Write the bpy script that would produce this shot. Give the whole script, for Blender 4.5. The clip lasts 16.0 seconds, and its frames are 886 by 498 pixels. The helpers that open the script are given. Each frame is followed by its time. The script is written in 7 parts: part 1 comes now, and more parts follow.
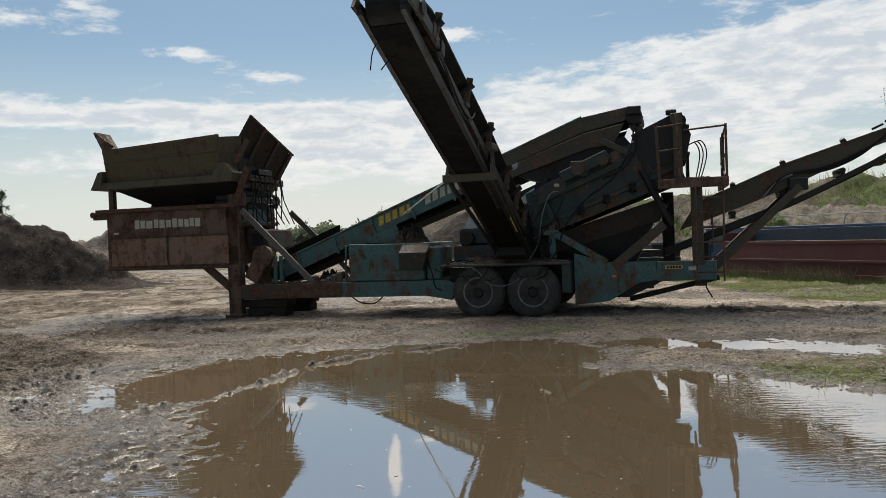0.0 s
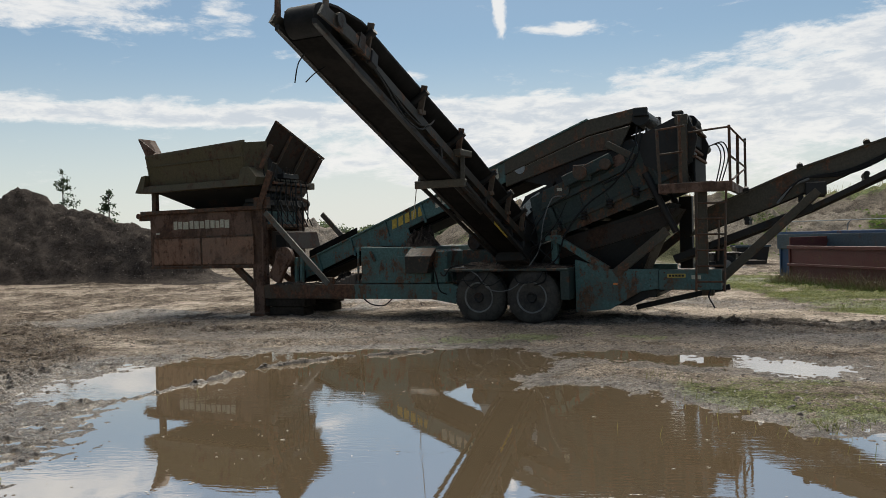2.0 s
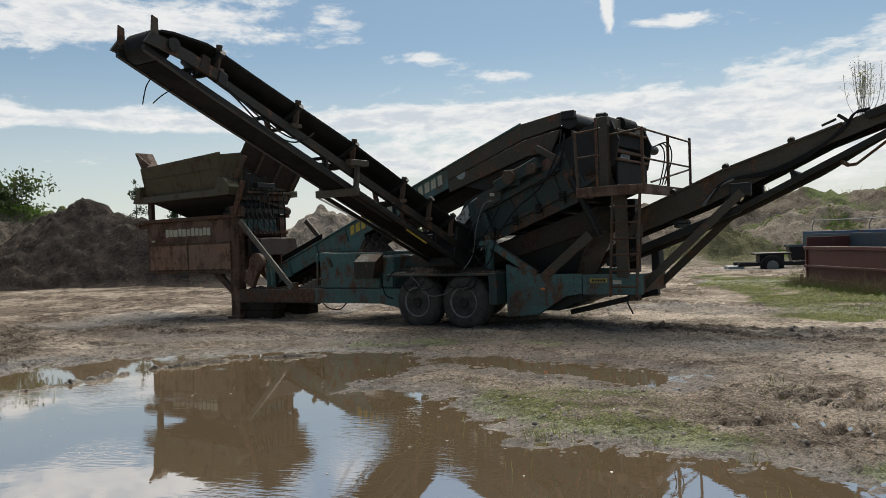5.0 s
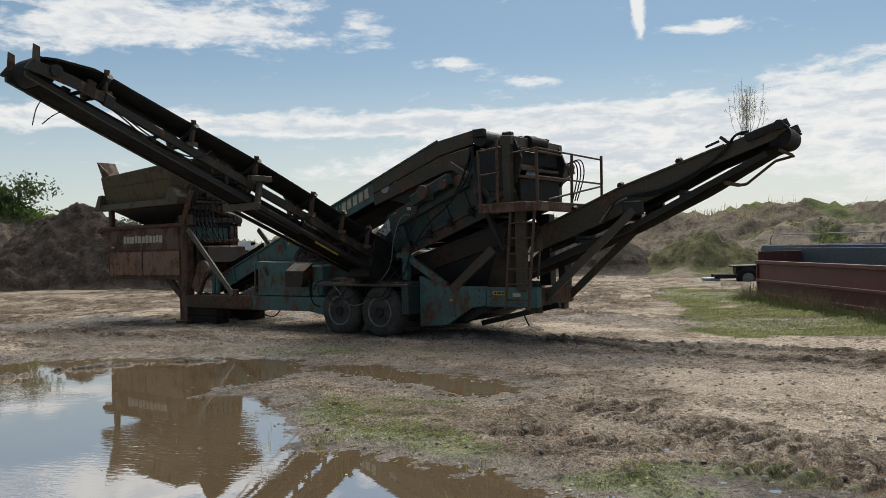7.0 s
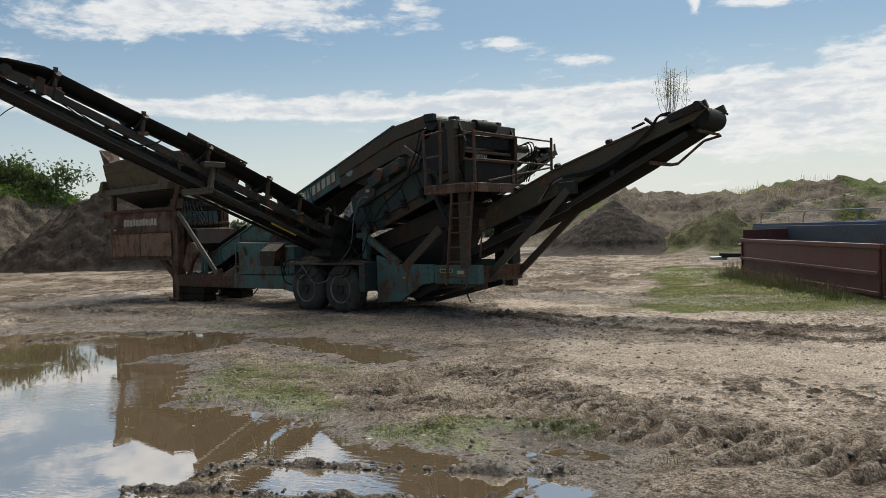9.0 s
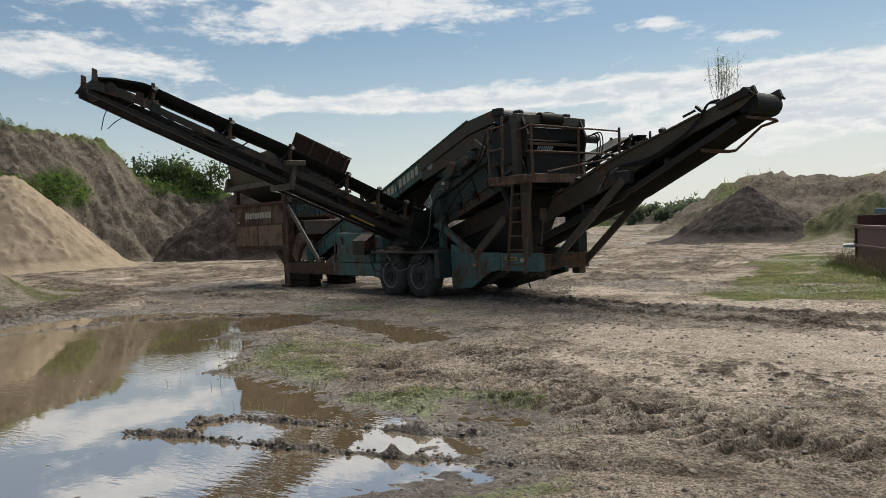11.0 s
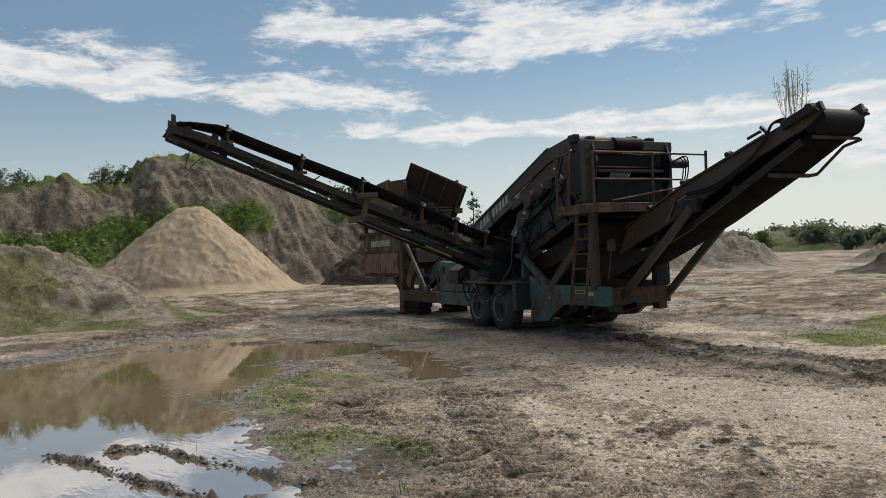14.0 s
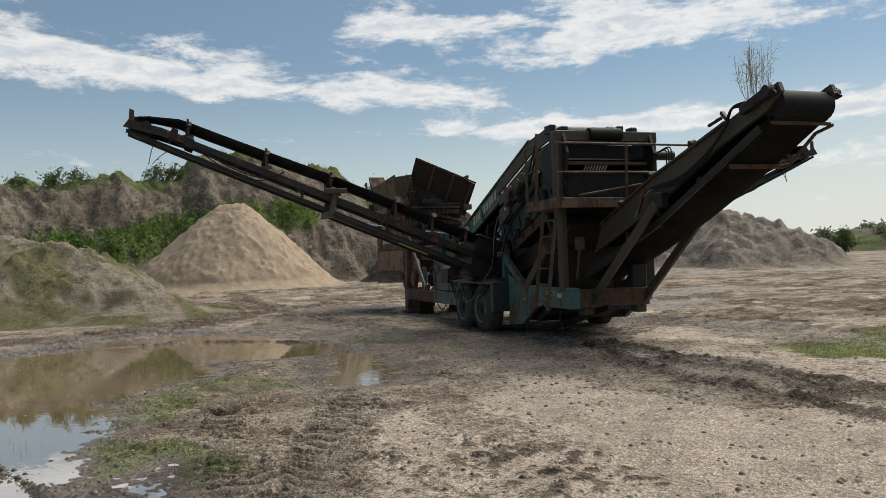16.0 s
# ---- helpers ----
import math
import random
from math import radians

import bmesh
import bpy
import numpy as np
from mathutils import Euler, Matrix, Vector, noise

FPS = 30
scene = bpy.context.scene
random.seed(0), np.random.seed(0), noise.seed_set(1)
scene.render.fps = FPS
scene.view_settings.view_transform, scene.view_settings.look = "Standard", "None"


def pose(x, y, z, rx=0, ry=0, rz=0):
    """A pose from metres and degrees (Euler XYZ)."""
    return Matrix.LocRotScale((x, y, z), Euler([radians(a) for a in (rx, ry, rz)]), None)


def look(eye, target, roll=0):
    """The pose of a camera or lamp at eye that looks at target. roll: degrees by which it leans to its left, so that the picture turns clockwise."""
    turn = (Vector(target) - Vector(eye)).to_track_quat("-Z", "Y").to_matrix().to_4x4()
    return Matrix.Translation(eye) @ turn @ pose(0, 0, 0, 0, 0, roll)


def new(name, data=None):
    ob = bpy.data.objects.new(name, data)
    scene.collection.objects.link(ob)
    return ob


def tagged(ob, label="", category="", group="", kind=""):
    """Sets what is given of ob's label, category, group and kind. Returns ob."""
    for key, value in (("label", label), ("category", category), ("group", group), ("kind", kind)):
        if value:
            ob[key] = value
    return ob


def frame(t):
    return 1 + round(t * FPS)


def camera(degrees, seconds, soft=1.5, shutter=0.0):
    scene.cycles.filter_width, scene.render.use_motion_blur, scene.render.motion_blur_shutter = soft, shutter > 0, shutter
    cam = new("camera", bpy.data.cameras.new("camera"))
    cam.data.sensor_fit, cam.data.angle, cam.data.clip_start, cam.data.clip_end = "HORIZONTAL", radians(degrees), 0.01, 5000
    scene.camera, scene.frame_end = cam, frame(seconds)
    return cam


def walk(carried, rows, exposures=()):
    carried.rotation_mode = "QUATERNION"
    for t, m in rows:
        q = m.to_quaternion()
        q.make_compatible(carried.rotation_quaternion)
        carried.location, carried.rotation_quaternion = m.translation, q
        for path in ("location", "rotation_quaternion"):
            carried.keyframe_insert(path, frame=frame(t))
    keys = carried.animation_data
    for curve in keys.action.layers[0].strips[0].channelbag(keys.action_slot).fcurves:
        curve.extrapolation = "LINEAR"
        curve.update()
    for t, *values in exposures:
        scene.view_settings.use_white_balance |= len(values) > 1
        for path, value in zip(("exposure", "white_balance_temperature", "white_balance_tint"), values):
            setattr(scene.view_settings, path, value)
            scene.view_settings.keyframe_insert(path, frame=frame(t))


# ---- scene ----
cam = camera(59.6, 16.0, soft=0.7)
METRES, EYE, TILT, LEAN, TURN = 17.0, 1.6, -0.9, 2.2, 0.0
ROWS = [
    (0.0, 0.0, 0.0, 0.0, 0.0, 0.0, -0.0),
    (0.5, 0.034, 0.0004, 0.0018, 2.91, -0.29, -0.24),
    (1.0, 0.0692, 0.0005, 0.0045, 5.57, -0.33, -0.51),
    (1.5, 0.1028, 0.0023, 0.0073, 7.52, -0.32, -0.61),
    (2.0, 0.1359, 0.0089, 0.0099, 8.8, -0.32, -0.64),
    (2.5, 0.1686, 0.0139, 0.01, 9.93, -0.61, -0.46),
    (3.0, 0.2025, 0.0167, 0.0106, 11.21, -0.76, -0.27),
    (5.5, 0.3649, 0.0378, 0.0199, 17.73, -0.22, -0.23),
    (6.0, 0.3987, 0.0368, 0.0234, 18.35, -0.1, -0.45),
    (6.5, 0.4313, 0.0399, 0.0253, 18.67, 0.05, -0.73),
    (7.0, 0.4639, 0.0426, 0.0268, 18.74, 0.0, -0.88),
    (7.5, 0.4969, 0.0418, 0.0247, 18.81, -0.23, -0.72),
    (8.0, 0.5299, 0.0408, 0.0243, 19.2, -0.62, -0.5),
    (10.5, 0.6663, 0.0456, 0.0286, 30.77, -2.35, -0.17),
    (11.0, 0.6955, 0.0466, 0.0275, 33.63, -2.24, 0.19),
    (11.5, 0.7124, 0.058, 0.0277, 36.61, -1.9, 0.41),
    (12.0, 0.7289, 0.0798, 0.03, 39.66, -1.4, 0.68),
    (12.5, 0.7534, 0.0967, 0.0309, 42.41, -0.97, 0.88),
    (13.0, 0.7754, 0.1179, 0.0324, 44.88, -0.71, 0.82),
    (13.5, 0.7941, 0.1401, 0.0352, 46.87, -0.54, 0.58),
    (14.0, 0.809, 0.1634, 0.0366, 48.8, -0.5, 0.22),
    (14.5, 0.8183, 0.1939, 0.0382, 50.57, -0.5, 0.02),
    (15.0, 0.8313, 0.2245, 0.0376, 52.16, -0.64, 0.12),
    (15.5, 0.8405, 0.2581, 0.0372, 53.45, -0.75, 0.15),
    (16.0, 0.8543, 0.2898, 0.0368, 54.65, -0.71, 0.04),
]
walk(cam, [(t, pose(0, 0, EYE, TILT, LEAN, TURN) @ pose(METRES * x, METRES * y, METRES * z, 90 + pitch, roll, yaw)) for t, x, y, z, yaw, pitch, roll in ROWS])

# ---- light ----
SUN_AZ, SUN_EL = 4.0, 54.0          # degrees left of +y, degrees above the horizon
sun = new("sun", bpy.data.lights.new("sun", "SUN"))
sun.data.energy, sun.data.angle, sun.data.color = 4.8, radians(62.0), (0.99, 0.94, 0.82)
sun.matrix_world = look((-math.sin(radians(SUN_AZ)) * 50, math.cos(radians(SUN_AZ)) * 50, math.tan(radians(SUN_EL)) * 50), (0, 0, 0))


class Tree:
    """Small helper to write node trees."""

    def __init__(self, tree):
        self.tree = tree
        self.links = tree.links

    def put(self, kind, **k):
        n = self.tree.nodes.new(kind)
        for key, value in k.items():
            if key == "op":
                n.operation = value
            elif key == "blend":
                n.blend_type = value
            elif key == "dtype":
                n.data_type = value
            elif key == "clamp":
                n.use_clamp = value
        return n

    def link(self, a, b):
        self.links.new(a, b)

    def feed(self, sock, value):
        if hasattr(value, "is_output"):
            self.links.new(value, sock)
        else:
            sock.default_value = value

    def math(self, op, a, b=0.0, clamp=False):
        n = self.put("ShaderNodeMath", op=op, clamp=clamp)
        self.feed(n.inputs[0], a)
        self.feed(n.inputs[1], b)
        return n.outputs[0]

    def mix(self, f, a, b, blend="MIX"):
        n = self.put("ShaderNodeMix", dtype="RGBA", blend=blend)
        self.feed(n.inputs[0], f)
        self.feed(n.inputs[6], a)
        self.feed(n.inputs[7], b)
        return n.outputs[2]

    def noise(self, vec, scale, detail=6.0, rough=0.6, distort=0.0):
        n = self.put("ShaderNodeTexNoise")
        self.feed(n.inputs["Scale"], scale)
        n.inputs["Detail"].default_value = detail
        n.inputs["Roughness"].default_value = rough
        n.inputs["Distortion"].default_value = distort
        if vec is not None:
            self.link(vec, n.inputs["Vector"])
        return n.outputs[0]

    def ramp(self, f, a, b, smooth=True):
        n = self.put("ShaderNodeMapRange")
        n.interpolation_type = "SMOOTHSTEP" if smooth else "LINEAR"
        self.feed(n.inputs[0], f)
        self.feed(n.inputs[1], a)
        self.feed(n.inputs[2], b)
        return n.outputs[0]


def rgb(r, g, b):
    return (r, g, b, 1.0)


# ---- sky ----
world = bpy.data.worlds.new("world")
scene.world = world
world.use_nodes = True
w = Tree(world.node_tree)
world.node_tree.nodes.clear()
sky = w.put("ShaderNodeTexSky")
sky.sky_type, sky.sun_disc = "NISHITA", False
sky.sun_elevation, sky.sun_rotation = radians(SUN_EL), radians(-SUN_AZ)
sky.air_density, sky.dust_density, sky.ozone_density = 1.0, 0.6, 1.2
geo = w.put("ShaderNodeTexCoord").outputs["Generated"]
sep = w.put("ShaderNodeSeparateXYZ")
w.link(geo, sep.inputs[0])
dx, dy, dz = sep.outputs
low = w.math("ADD", w.math("MAXIMUM", dz, 0.0), 0.10)
comb = w.put("ShaderNodeCombineXYZ")
w.link(w.math("DIVIDE", dx, low), comb.inputs[0])
w.link(w.math("DIVIDE", dy, low), comb.inputs[1])
flat = comb.outputs[0]
# azimuth (degrees left of +y) and elevation, to give the cloud field its large masses
az = w.math("MULTIPLY", w.math("ARCTAN2", w.math("MULTIPLY", dx, -1.0), dy), 57.2958)
el = w.math("MULTIPLY", w.math("ARCSINE", dz), 57.2958)


def mass(a, e, wa, we, tilt=0.0):
    """A soft bell round azimuth a and elevation e."""
    da = w.math("SUBTRACT", az, a)
    de = w.math("SUBTRACT", w.math("SUBTRACT", el, e), w.math("MULTIPLY", da, tilt))
    q = w.math("ADD", w.math("POWER", w.math("DIVIDE", da, wa), 2.0), w.math("POWER", w.math("DIVIDE", de, we), 2.0))
    return w.math("EXPONENT", w.math("MULTIPLY", q, -1.0))


CLOUDS = [(36, 16.2, 11, 1.9, 0.02), (80, 14.2, 17, 1.7, 0.01), (63, 12.2, 17, 1.3, 0.04), (44, 15.2, 7, 1.8, -0.08), (18, 13.4, 2.6, 0.7, 0),
          (22, 9.4, 22, 0.8, 0), (-2, 8.2, 22, 2.4, -0.02), (-14, 6.0, 18, 3.5, 0), (14, 6.0, 14, 1.6, 0), (45, 9.0, 16, 0.7, 0.02), (-22, 11.8, 10, 2.6, 0.02), (-40, 12.0, 18, 4.0, 0), (0, 14.6, 4, 0.5, 0),
          (56, 16.6, 6, 0.9, 0.0), (12, 11.9, 3.5, 0.5, 0.05), (27, 8.7, 6, 0.5, 0.0), (60, 22, 40, 3.0, 0), (0, 24, 40, 4.0, 0), (105, 15, 14, 3.5, 0)]
total = None
for a, e, wa, we, tilt in CLOUDS:
    m = mass(a, e, wa, we, tilt)
    total = m if total is None else w.math("ADD", total, m)
scale3 = w.put("ShaderNodeVectorMath")
scale3.operation = "MULTIPLY"
w.link(geo, scale3.inputs[0])
scale3.inputs[1].default_value = (1.0, 1.0, 3.2)
puffs = w.noise(scale3.outputs[0], 11.0, 12.0, 0.66, 0.2)
wisps = w.noise(flat, 0.9, 7.0, 0.6, 0.3)
field = w.math("ADD", w.math("MULTIPLY", total, 0.30), w.math("ADD", w.math("MULTIPLY", puffs, 1.05), w.math("MULTIPLY", wisps, 0.35)))
cover = w.ramp(field, 0.83, 1.05)
# contrail, ragged at its edges
billow = w.noise(scale3.outputs[0], 24.0, 6.0, 0.6, 0.4)
fray = w.noise(geo, 70.0, 6.0, 0.65, 0.3)
trail = mass(4.2, 16.4, 0.62, 2.3, 0.6)
cover = w.math("MAXIMUM", cover, w.ramp(w.math("ADD", w.math("MULTIPLY", trail, 0.8), w.math("MULTIPLY", fray, 0.75)), 0.62, 0.98))
thick = w.ramp(w.math("ADD", field, w.math("MULTIPLY", w.math("SUBTRACT", billow, 0.5), 0.9)), 0.96, 1.30)
cloud_col = w.mix(thick, rgb(1.05, 1.04, 1.015), rgb(0.73, 0.78, 0.84))
# bright haze low down, brighter towards the sun
haze = w.ramp(el, 15.0, 0.0)
sunward = w.math("ADD", w.math("ADD", w.math("MULTIPLY", mass(2, 6, 42, 30), 0.40), w.math("MULTIPLY", mass(30, 6, 110, 60), 0.35)), 0.10)
sky_col = w.mix(1.0, sky.outputs[0], rgb(0.073, 0.0885, 0.0905), "MULTIPLY")
sky_col = w.mix(w.math("ADD", w.math("MULTIPLY", haze, sunward), 0.10), sky_col, rgb(0.91, 0.91, 0.86))
col = w.mix(w.math("MULTIPLY", cover, 0.88), sky_col, cloud_col)
back = w.put("ShaderNodeBackground")
w.link(col, back.inputs[0])
back.inputs[1].default_value = 0.86
out = w.put("ShaderNodeOutputWorld")
w.link(back.outputs[0], out.inputs[0])


# ---- materials ----
def fresh(name):
    m = bpy.data.materials.new(name)
    m.use_nodes = True
    m.node_tree.nodes.clear()
    t = Tree(m.node_tree)
    bsdf = t.put("ShaderNodeBsdfPrincipled")
    o = t.put("ShaderNodeOutputMaterial")
    t.link(bsdf.outputs[0], o.inputs[0])
    pos = t.put("ShaderNodeTexCoord").outputs["Object"]
    return m, t, bsdf, pos


def bump(t, bsdf, height, strength=0.4, dist=0.02):
    n = t.put("ShaderNodeBump")
    n.inputs["Strength"].default_value = strength
    n.inputs["Distance"].default_value = dist
    t.link(height, n.inputs["Height"])
    t.link(n.outputs[0], bsdf.inputs["Normal"])


def painted(name, paint, rust=(0.13, 0.062, 0.035), amount=0.45, rough=0.55, dirt=(0.16, 0.125, 0.09), dust=0.35, metal=0.0):
    """Worn paint on steel: rust where the paint has gone, streaks that run down, dust."""
    m, t, b, pos = fresh(name)
    big = t.noise(pos, 2.2, 6, 0.65)
    fine = t.noise(pos, 26.0, 5, 0.6)
    st = t.put("ShaderNodeMapping")
    st.inputs["Scale"].default_value = (6.0, 6.0, 1.3)
    t.link(pos, st.inputs[0])
    streak = t.noise(st.outputs[0], 1.6, 5, 0.6)
    f = t.math("ADD", t.math("MULTIPLY", big, 0.55), t.math("ADD", t.math("MULTIPLY", fine, 0.22), t.math("MULTIPLY", streak, 0.25)))
    edge = 0.66 - 0.3 * amount
    mask = t.ramp(f, edge, edge + 0.06)
    shade = t.mix(t.ramp(fine, 0.3, 0.75), rgb(*[c * 0.72 for c in paint]), rgb(*[min(1, c * 1.2) for c in paint]))
    rusty = t.mix(t.ramp(t.noise(pos, 11.0, 6, 0.7), 0.35, 0.7), rgb(*[c * 0.5 for c in rust]), rgb(*[c * 1.5 for c in rust]))
    c = t.mix(mask, shade, rusty)
    c = t.mix(t.math("MULTIPLY", t.ramp(t.noise(pos, 1.1, 7, 0.7), 0.42, 0.7), dust), c, rgb(*dirt))
    # tan tint on faces that point up, broken up by noise
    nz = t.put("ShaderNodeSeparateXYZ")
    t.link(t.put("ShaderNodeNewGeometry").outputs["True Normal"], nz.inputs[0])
    top_tint = t.math("MULTIPLY", t.ramp(nz.outputs[2], 0.55, 0.95), t.ramp(t.noise(pos, 6.0, 5, 0.7), 0.38, 0.58))
    c = t.mix(t.math("MULTIPLY", top_tint, 0.8), c, rgb(0.145, 0.112, 0.083))
    t.link(c, b.inputs["Base Color"])
    t.link(t.math("ADD", t.math("MULTIPLY", mask, 0.3), rough), b.inputs["Roughness"])
    b.inputs["Metallic"].default_value = metal
    b.inputs["Specular IOR Level"].default_value = 0.36
    bump(t, b, t.math("ADD", t.math("MULTIPLY", mask, 0.4), fine), 0.35, 0.006)
    return m


def plain(name, a, bcol, scale=8.0, rough=0.8, metal=0.0, relief=0.3, dist=0.01):
    m, t, b, pos = fresh(name)
    n1 = t.noise(pos, scale, 6, 0.65)
    n2 = t.noise(pos, scale * 7, 4, 0.6)
    f = t.math("ADD", t.math("MULTIPLY", n1, 0.7), t.math("MULTIPLY", n2, 0.3))
    t.link(t.mix(t.ramp(f, 0.35, 0.65), rgb(*a), rgb(*bcol)), b.inputs["Base Color"])
    b.inputs["Roughness"].default_value = rough
    b.inputs["Metallic"].default_value = metal
    b.inputs["Specular IOR Level"].default_value = 0.06 if rough > 0.75 else 0.2 if rough > 0.65 else 0.5
    bump(t, b, f, relief, dist)
    return m


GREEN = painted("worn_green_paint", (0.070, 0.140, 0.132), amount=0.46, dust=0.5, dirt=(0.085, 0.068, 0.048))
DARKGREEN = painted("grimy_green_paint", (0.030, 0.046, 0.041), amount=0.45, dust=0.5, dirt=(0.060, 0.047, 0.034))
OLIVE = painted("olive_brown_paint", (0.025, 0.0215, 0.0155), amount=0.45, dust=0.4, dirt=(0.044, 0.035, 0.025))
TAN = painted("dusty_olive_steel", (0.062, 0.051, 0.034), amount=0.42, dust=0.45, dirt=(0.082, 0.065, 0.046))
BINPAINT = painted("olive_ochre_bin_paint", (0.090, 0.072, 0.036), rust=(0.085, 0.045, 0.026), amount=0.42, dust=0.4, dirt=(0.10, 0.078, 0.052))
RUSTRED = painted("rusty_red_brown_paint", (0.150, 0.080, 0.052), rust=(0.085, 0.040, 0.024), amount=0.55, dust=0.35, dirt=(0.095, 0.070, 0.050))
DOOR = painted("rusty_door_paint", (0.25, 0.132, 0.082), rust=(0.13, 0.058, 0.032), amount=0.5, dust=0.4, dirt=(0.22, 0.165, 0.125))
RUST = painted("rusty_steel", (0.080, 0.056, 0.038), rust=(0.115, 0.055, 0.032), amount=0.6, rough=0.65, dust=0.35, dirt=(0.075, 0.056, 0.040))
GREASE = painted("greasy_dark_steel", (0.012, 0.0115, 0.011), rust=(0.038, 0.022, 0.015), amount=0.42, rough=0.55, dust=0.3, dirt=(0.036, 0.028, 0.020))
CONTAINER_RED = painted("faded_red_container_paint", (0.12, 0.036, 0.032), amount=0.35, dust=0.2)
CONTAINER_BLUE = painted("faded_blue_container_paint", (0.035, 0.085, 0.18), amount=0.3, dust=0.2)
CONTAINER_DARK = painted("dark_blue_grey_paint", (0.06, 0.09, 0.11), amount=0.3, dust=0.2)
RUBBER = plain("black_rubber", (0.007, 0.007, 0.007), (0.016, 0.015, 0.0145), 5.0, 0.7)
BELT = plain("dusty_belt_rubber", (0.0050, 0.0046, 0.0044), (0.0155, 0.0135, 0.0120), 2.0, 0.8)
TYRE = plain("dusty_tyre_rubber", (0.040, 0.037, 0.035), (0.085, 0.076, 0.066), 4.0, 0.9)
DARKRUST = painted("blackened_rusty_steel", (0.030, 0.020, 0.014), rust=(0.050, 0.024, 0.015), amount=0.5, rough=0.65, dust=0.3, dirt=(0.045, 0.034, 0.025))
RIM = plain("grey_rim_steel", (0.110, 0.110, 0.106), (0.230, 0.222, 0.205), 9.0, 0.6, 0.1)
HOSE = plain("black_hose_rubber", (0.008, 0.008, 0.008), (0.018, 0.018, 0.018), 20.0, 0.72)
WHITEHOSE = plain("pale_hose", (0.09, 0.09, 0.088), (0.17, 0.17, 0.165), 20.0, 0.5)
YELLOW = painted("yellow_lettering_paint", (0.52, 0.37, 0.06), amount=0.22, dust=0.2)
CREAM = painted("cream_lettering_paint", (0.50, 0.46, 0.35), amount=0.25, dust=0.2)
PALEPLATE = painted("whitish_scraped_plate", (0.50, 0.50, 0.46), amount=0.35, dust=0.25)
ORANGE = plain("orange_reflector", (0.6, 0.16, 0.03), (0.7, 0.2, 0.04), 10.0, 0.3)
GALV = plain("dull_galvanised_steel", (0.22, 0.24, 0.25), (0.36, 0.38, 0.38), 6.0, 0.5, 0.5)
VANWHITE = plain("white_van_paint", (0.70, 0.71, 0.72), (0.78, 0.79, 0.80), 3.0, 0.4, 0.0, 0.05)
TIMBER = plain("dark_wet_timber", (0.018, 0.015, 0.012), (0.045, 0.035, 0.027), 5.0, 0.85)
WOOD = plain("grey_bark", (0.10, 0.085, 0.07), (0.19, 0.165, 0.14), 8.0, 0.9)


def leafy(name, a, bcol, through_=0.45):
    """Leaves: matt, and let light through from behind."""
    m, t, b, pos = fresh(name)
    r = t.put("ShaderNodeNewGeometry").outputs["Random Per Island"]
    c = t.mix(r, rgb(*a), rgb(*bcol))
    t.link(c, b.inputs["Base Color"])
    b.inputs["Roughness"].default_value = 0.6
    if through_:
        tr = t.put("ShaderNodeBsdfTranslucent")
        t.link(t.mix(1.0, c, rgb(1.25, 1.25, 0.8), "MULTIPLY"), tr.inputs[0])
        mx = t.put("ShaderNodeMixShader")
        mx.inputs[0].default_value = through_
        t.link(b.outputs[0], mx.inputs[1])
        t.link(tr.outputs[0], mx.inputs[2])
        o = [n for n in m.node_tree.nodes if n.bl_idname == "ShaderNodeOutputMaterial"][0]
        t.link(mx.outputs[0], o.inputs[0])
    return m


GRASS = leafy("grass_blades", (0.085, 0.11, 0.030), (0.22, 0.215, 0.085))
DRYGRASS = leafy("dry_grass_blades", (0.20, 0.175, 0.09), (0.34, 0.29, 0.17))
LEAF = leafy("leaves", (0.035, 0.062, 0.022), (0.085, 0.115, 0.045))
LEAFB = leafy("bright_leaves", (0.070, 0.130, 0.028), (0.15, 0.23, 0.055))
LEAFMID = leafy("dull_green_leaves", (0.070, 0.098, 0.045), (0.125, 0.155, 0.075))
NEEDLE = leafy("needles", (0.022, 0.040, 0.025), (0.05, 0.075, 0.042))
# distance haze put into the leaf colour: paler and greyer
HAZYLEAF = leafy("far_leaves", (0.105, 0.130, 0.100), (0.17, 0.20, 0.15))
PALELEAF = leafy("pale_leaves", (0.20, 0.215, 0.15), (0.34, 0.35, 0.26))
STONE = leafy("pale_stones", (0.22, 0.20, 0.17), (0.50, 0.47, 0.42), 0)
CLOD = leafy("mud_clods", (0.045, 0.033, 0.026), (0.13, 0.098, 0.076), 0)


def crumbs(t, pos, scale, share, warp):
    """Single lumps, strewn over a share of the surface: 1 on a lump, 0 between."""
    v = t.put("ShaderNodeTexVoronoi")
    v.inputs["Scale"].default_value = scale
    add = t.put("ShaderNodeVectorMath")
    add.operation = "ADD"
    t.link(pos, add.inputs[0])
    sh = t.put("ShaderNodeCombineXYZ")
    t.link(t.math("MULTIPLY", warp, 1.6 / scale), sh.inputs[0])
    t.link(t.math("MULTIPLY", warp, -1.2 / scale), sh.inputs[1])
    t.link(sh.outputs[0], add.inputs[1])
    t.link(add.outputs[0], v.inputs["Vector"])
    sp = t.put("ShaderNodeSeparateColor")
    t.link(v.outputs["Color"], sp.inputs[0])
    size = t.math("MULTIPLY", t.ramp(sp.outputs[0], 1.0 - share, 1.0, False), 0.42)
    return t.ramp(t.math("SUBTRACT", v.outputs["Distance"], size), 0.05, -0.05)


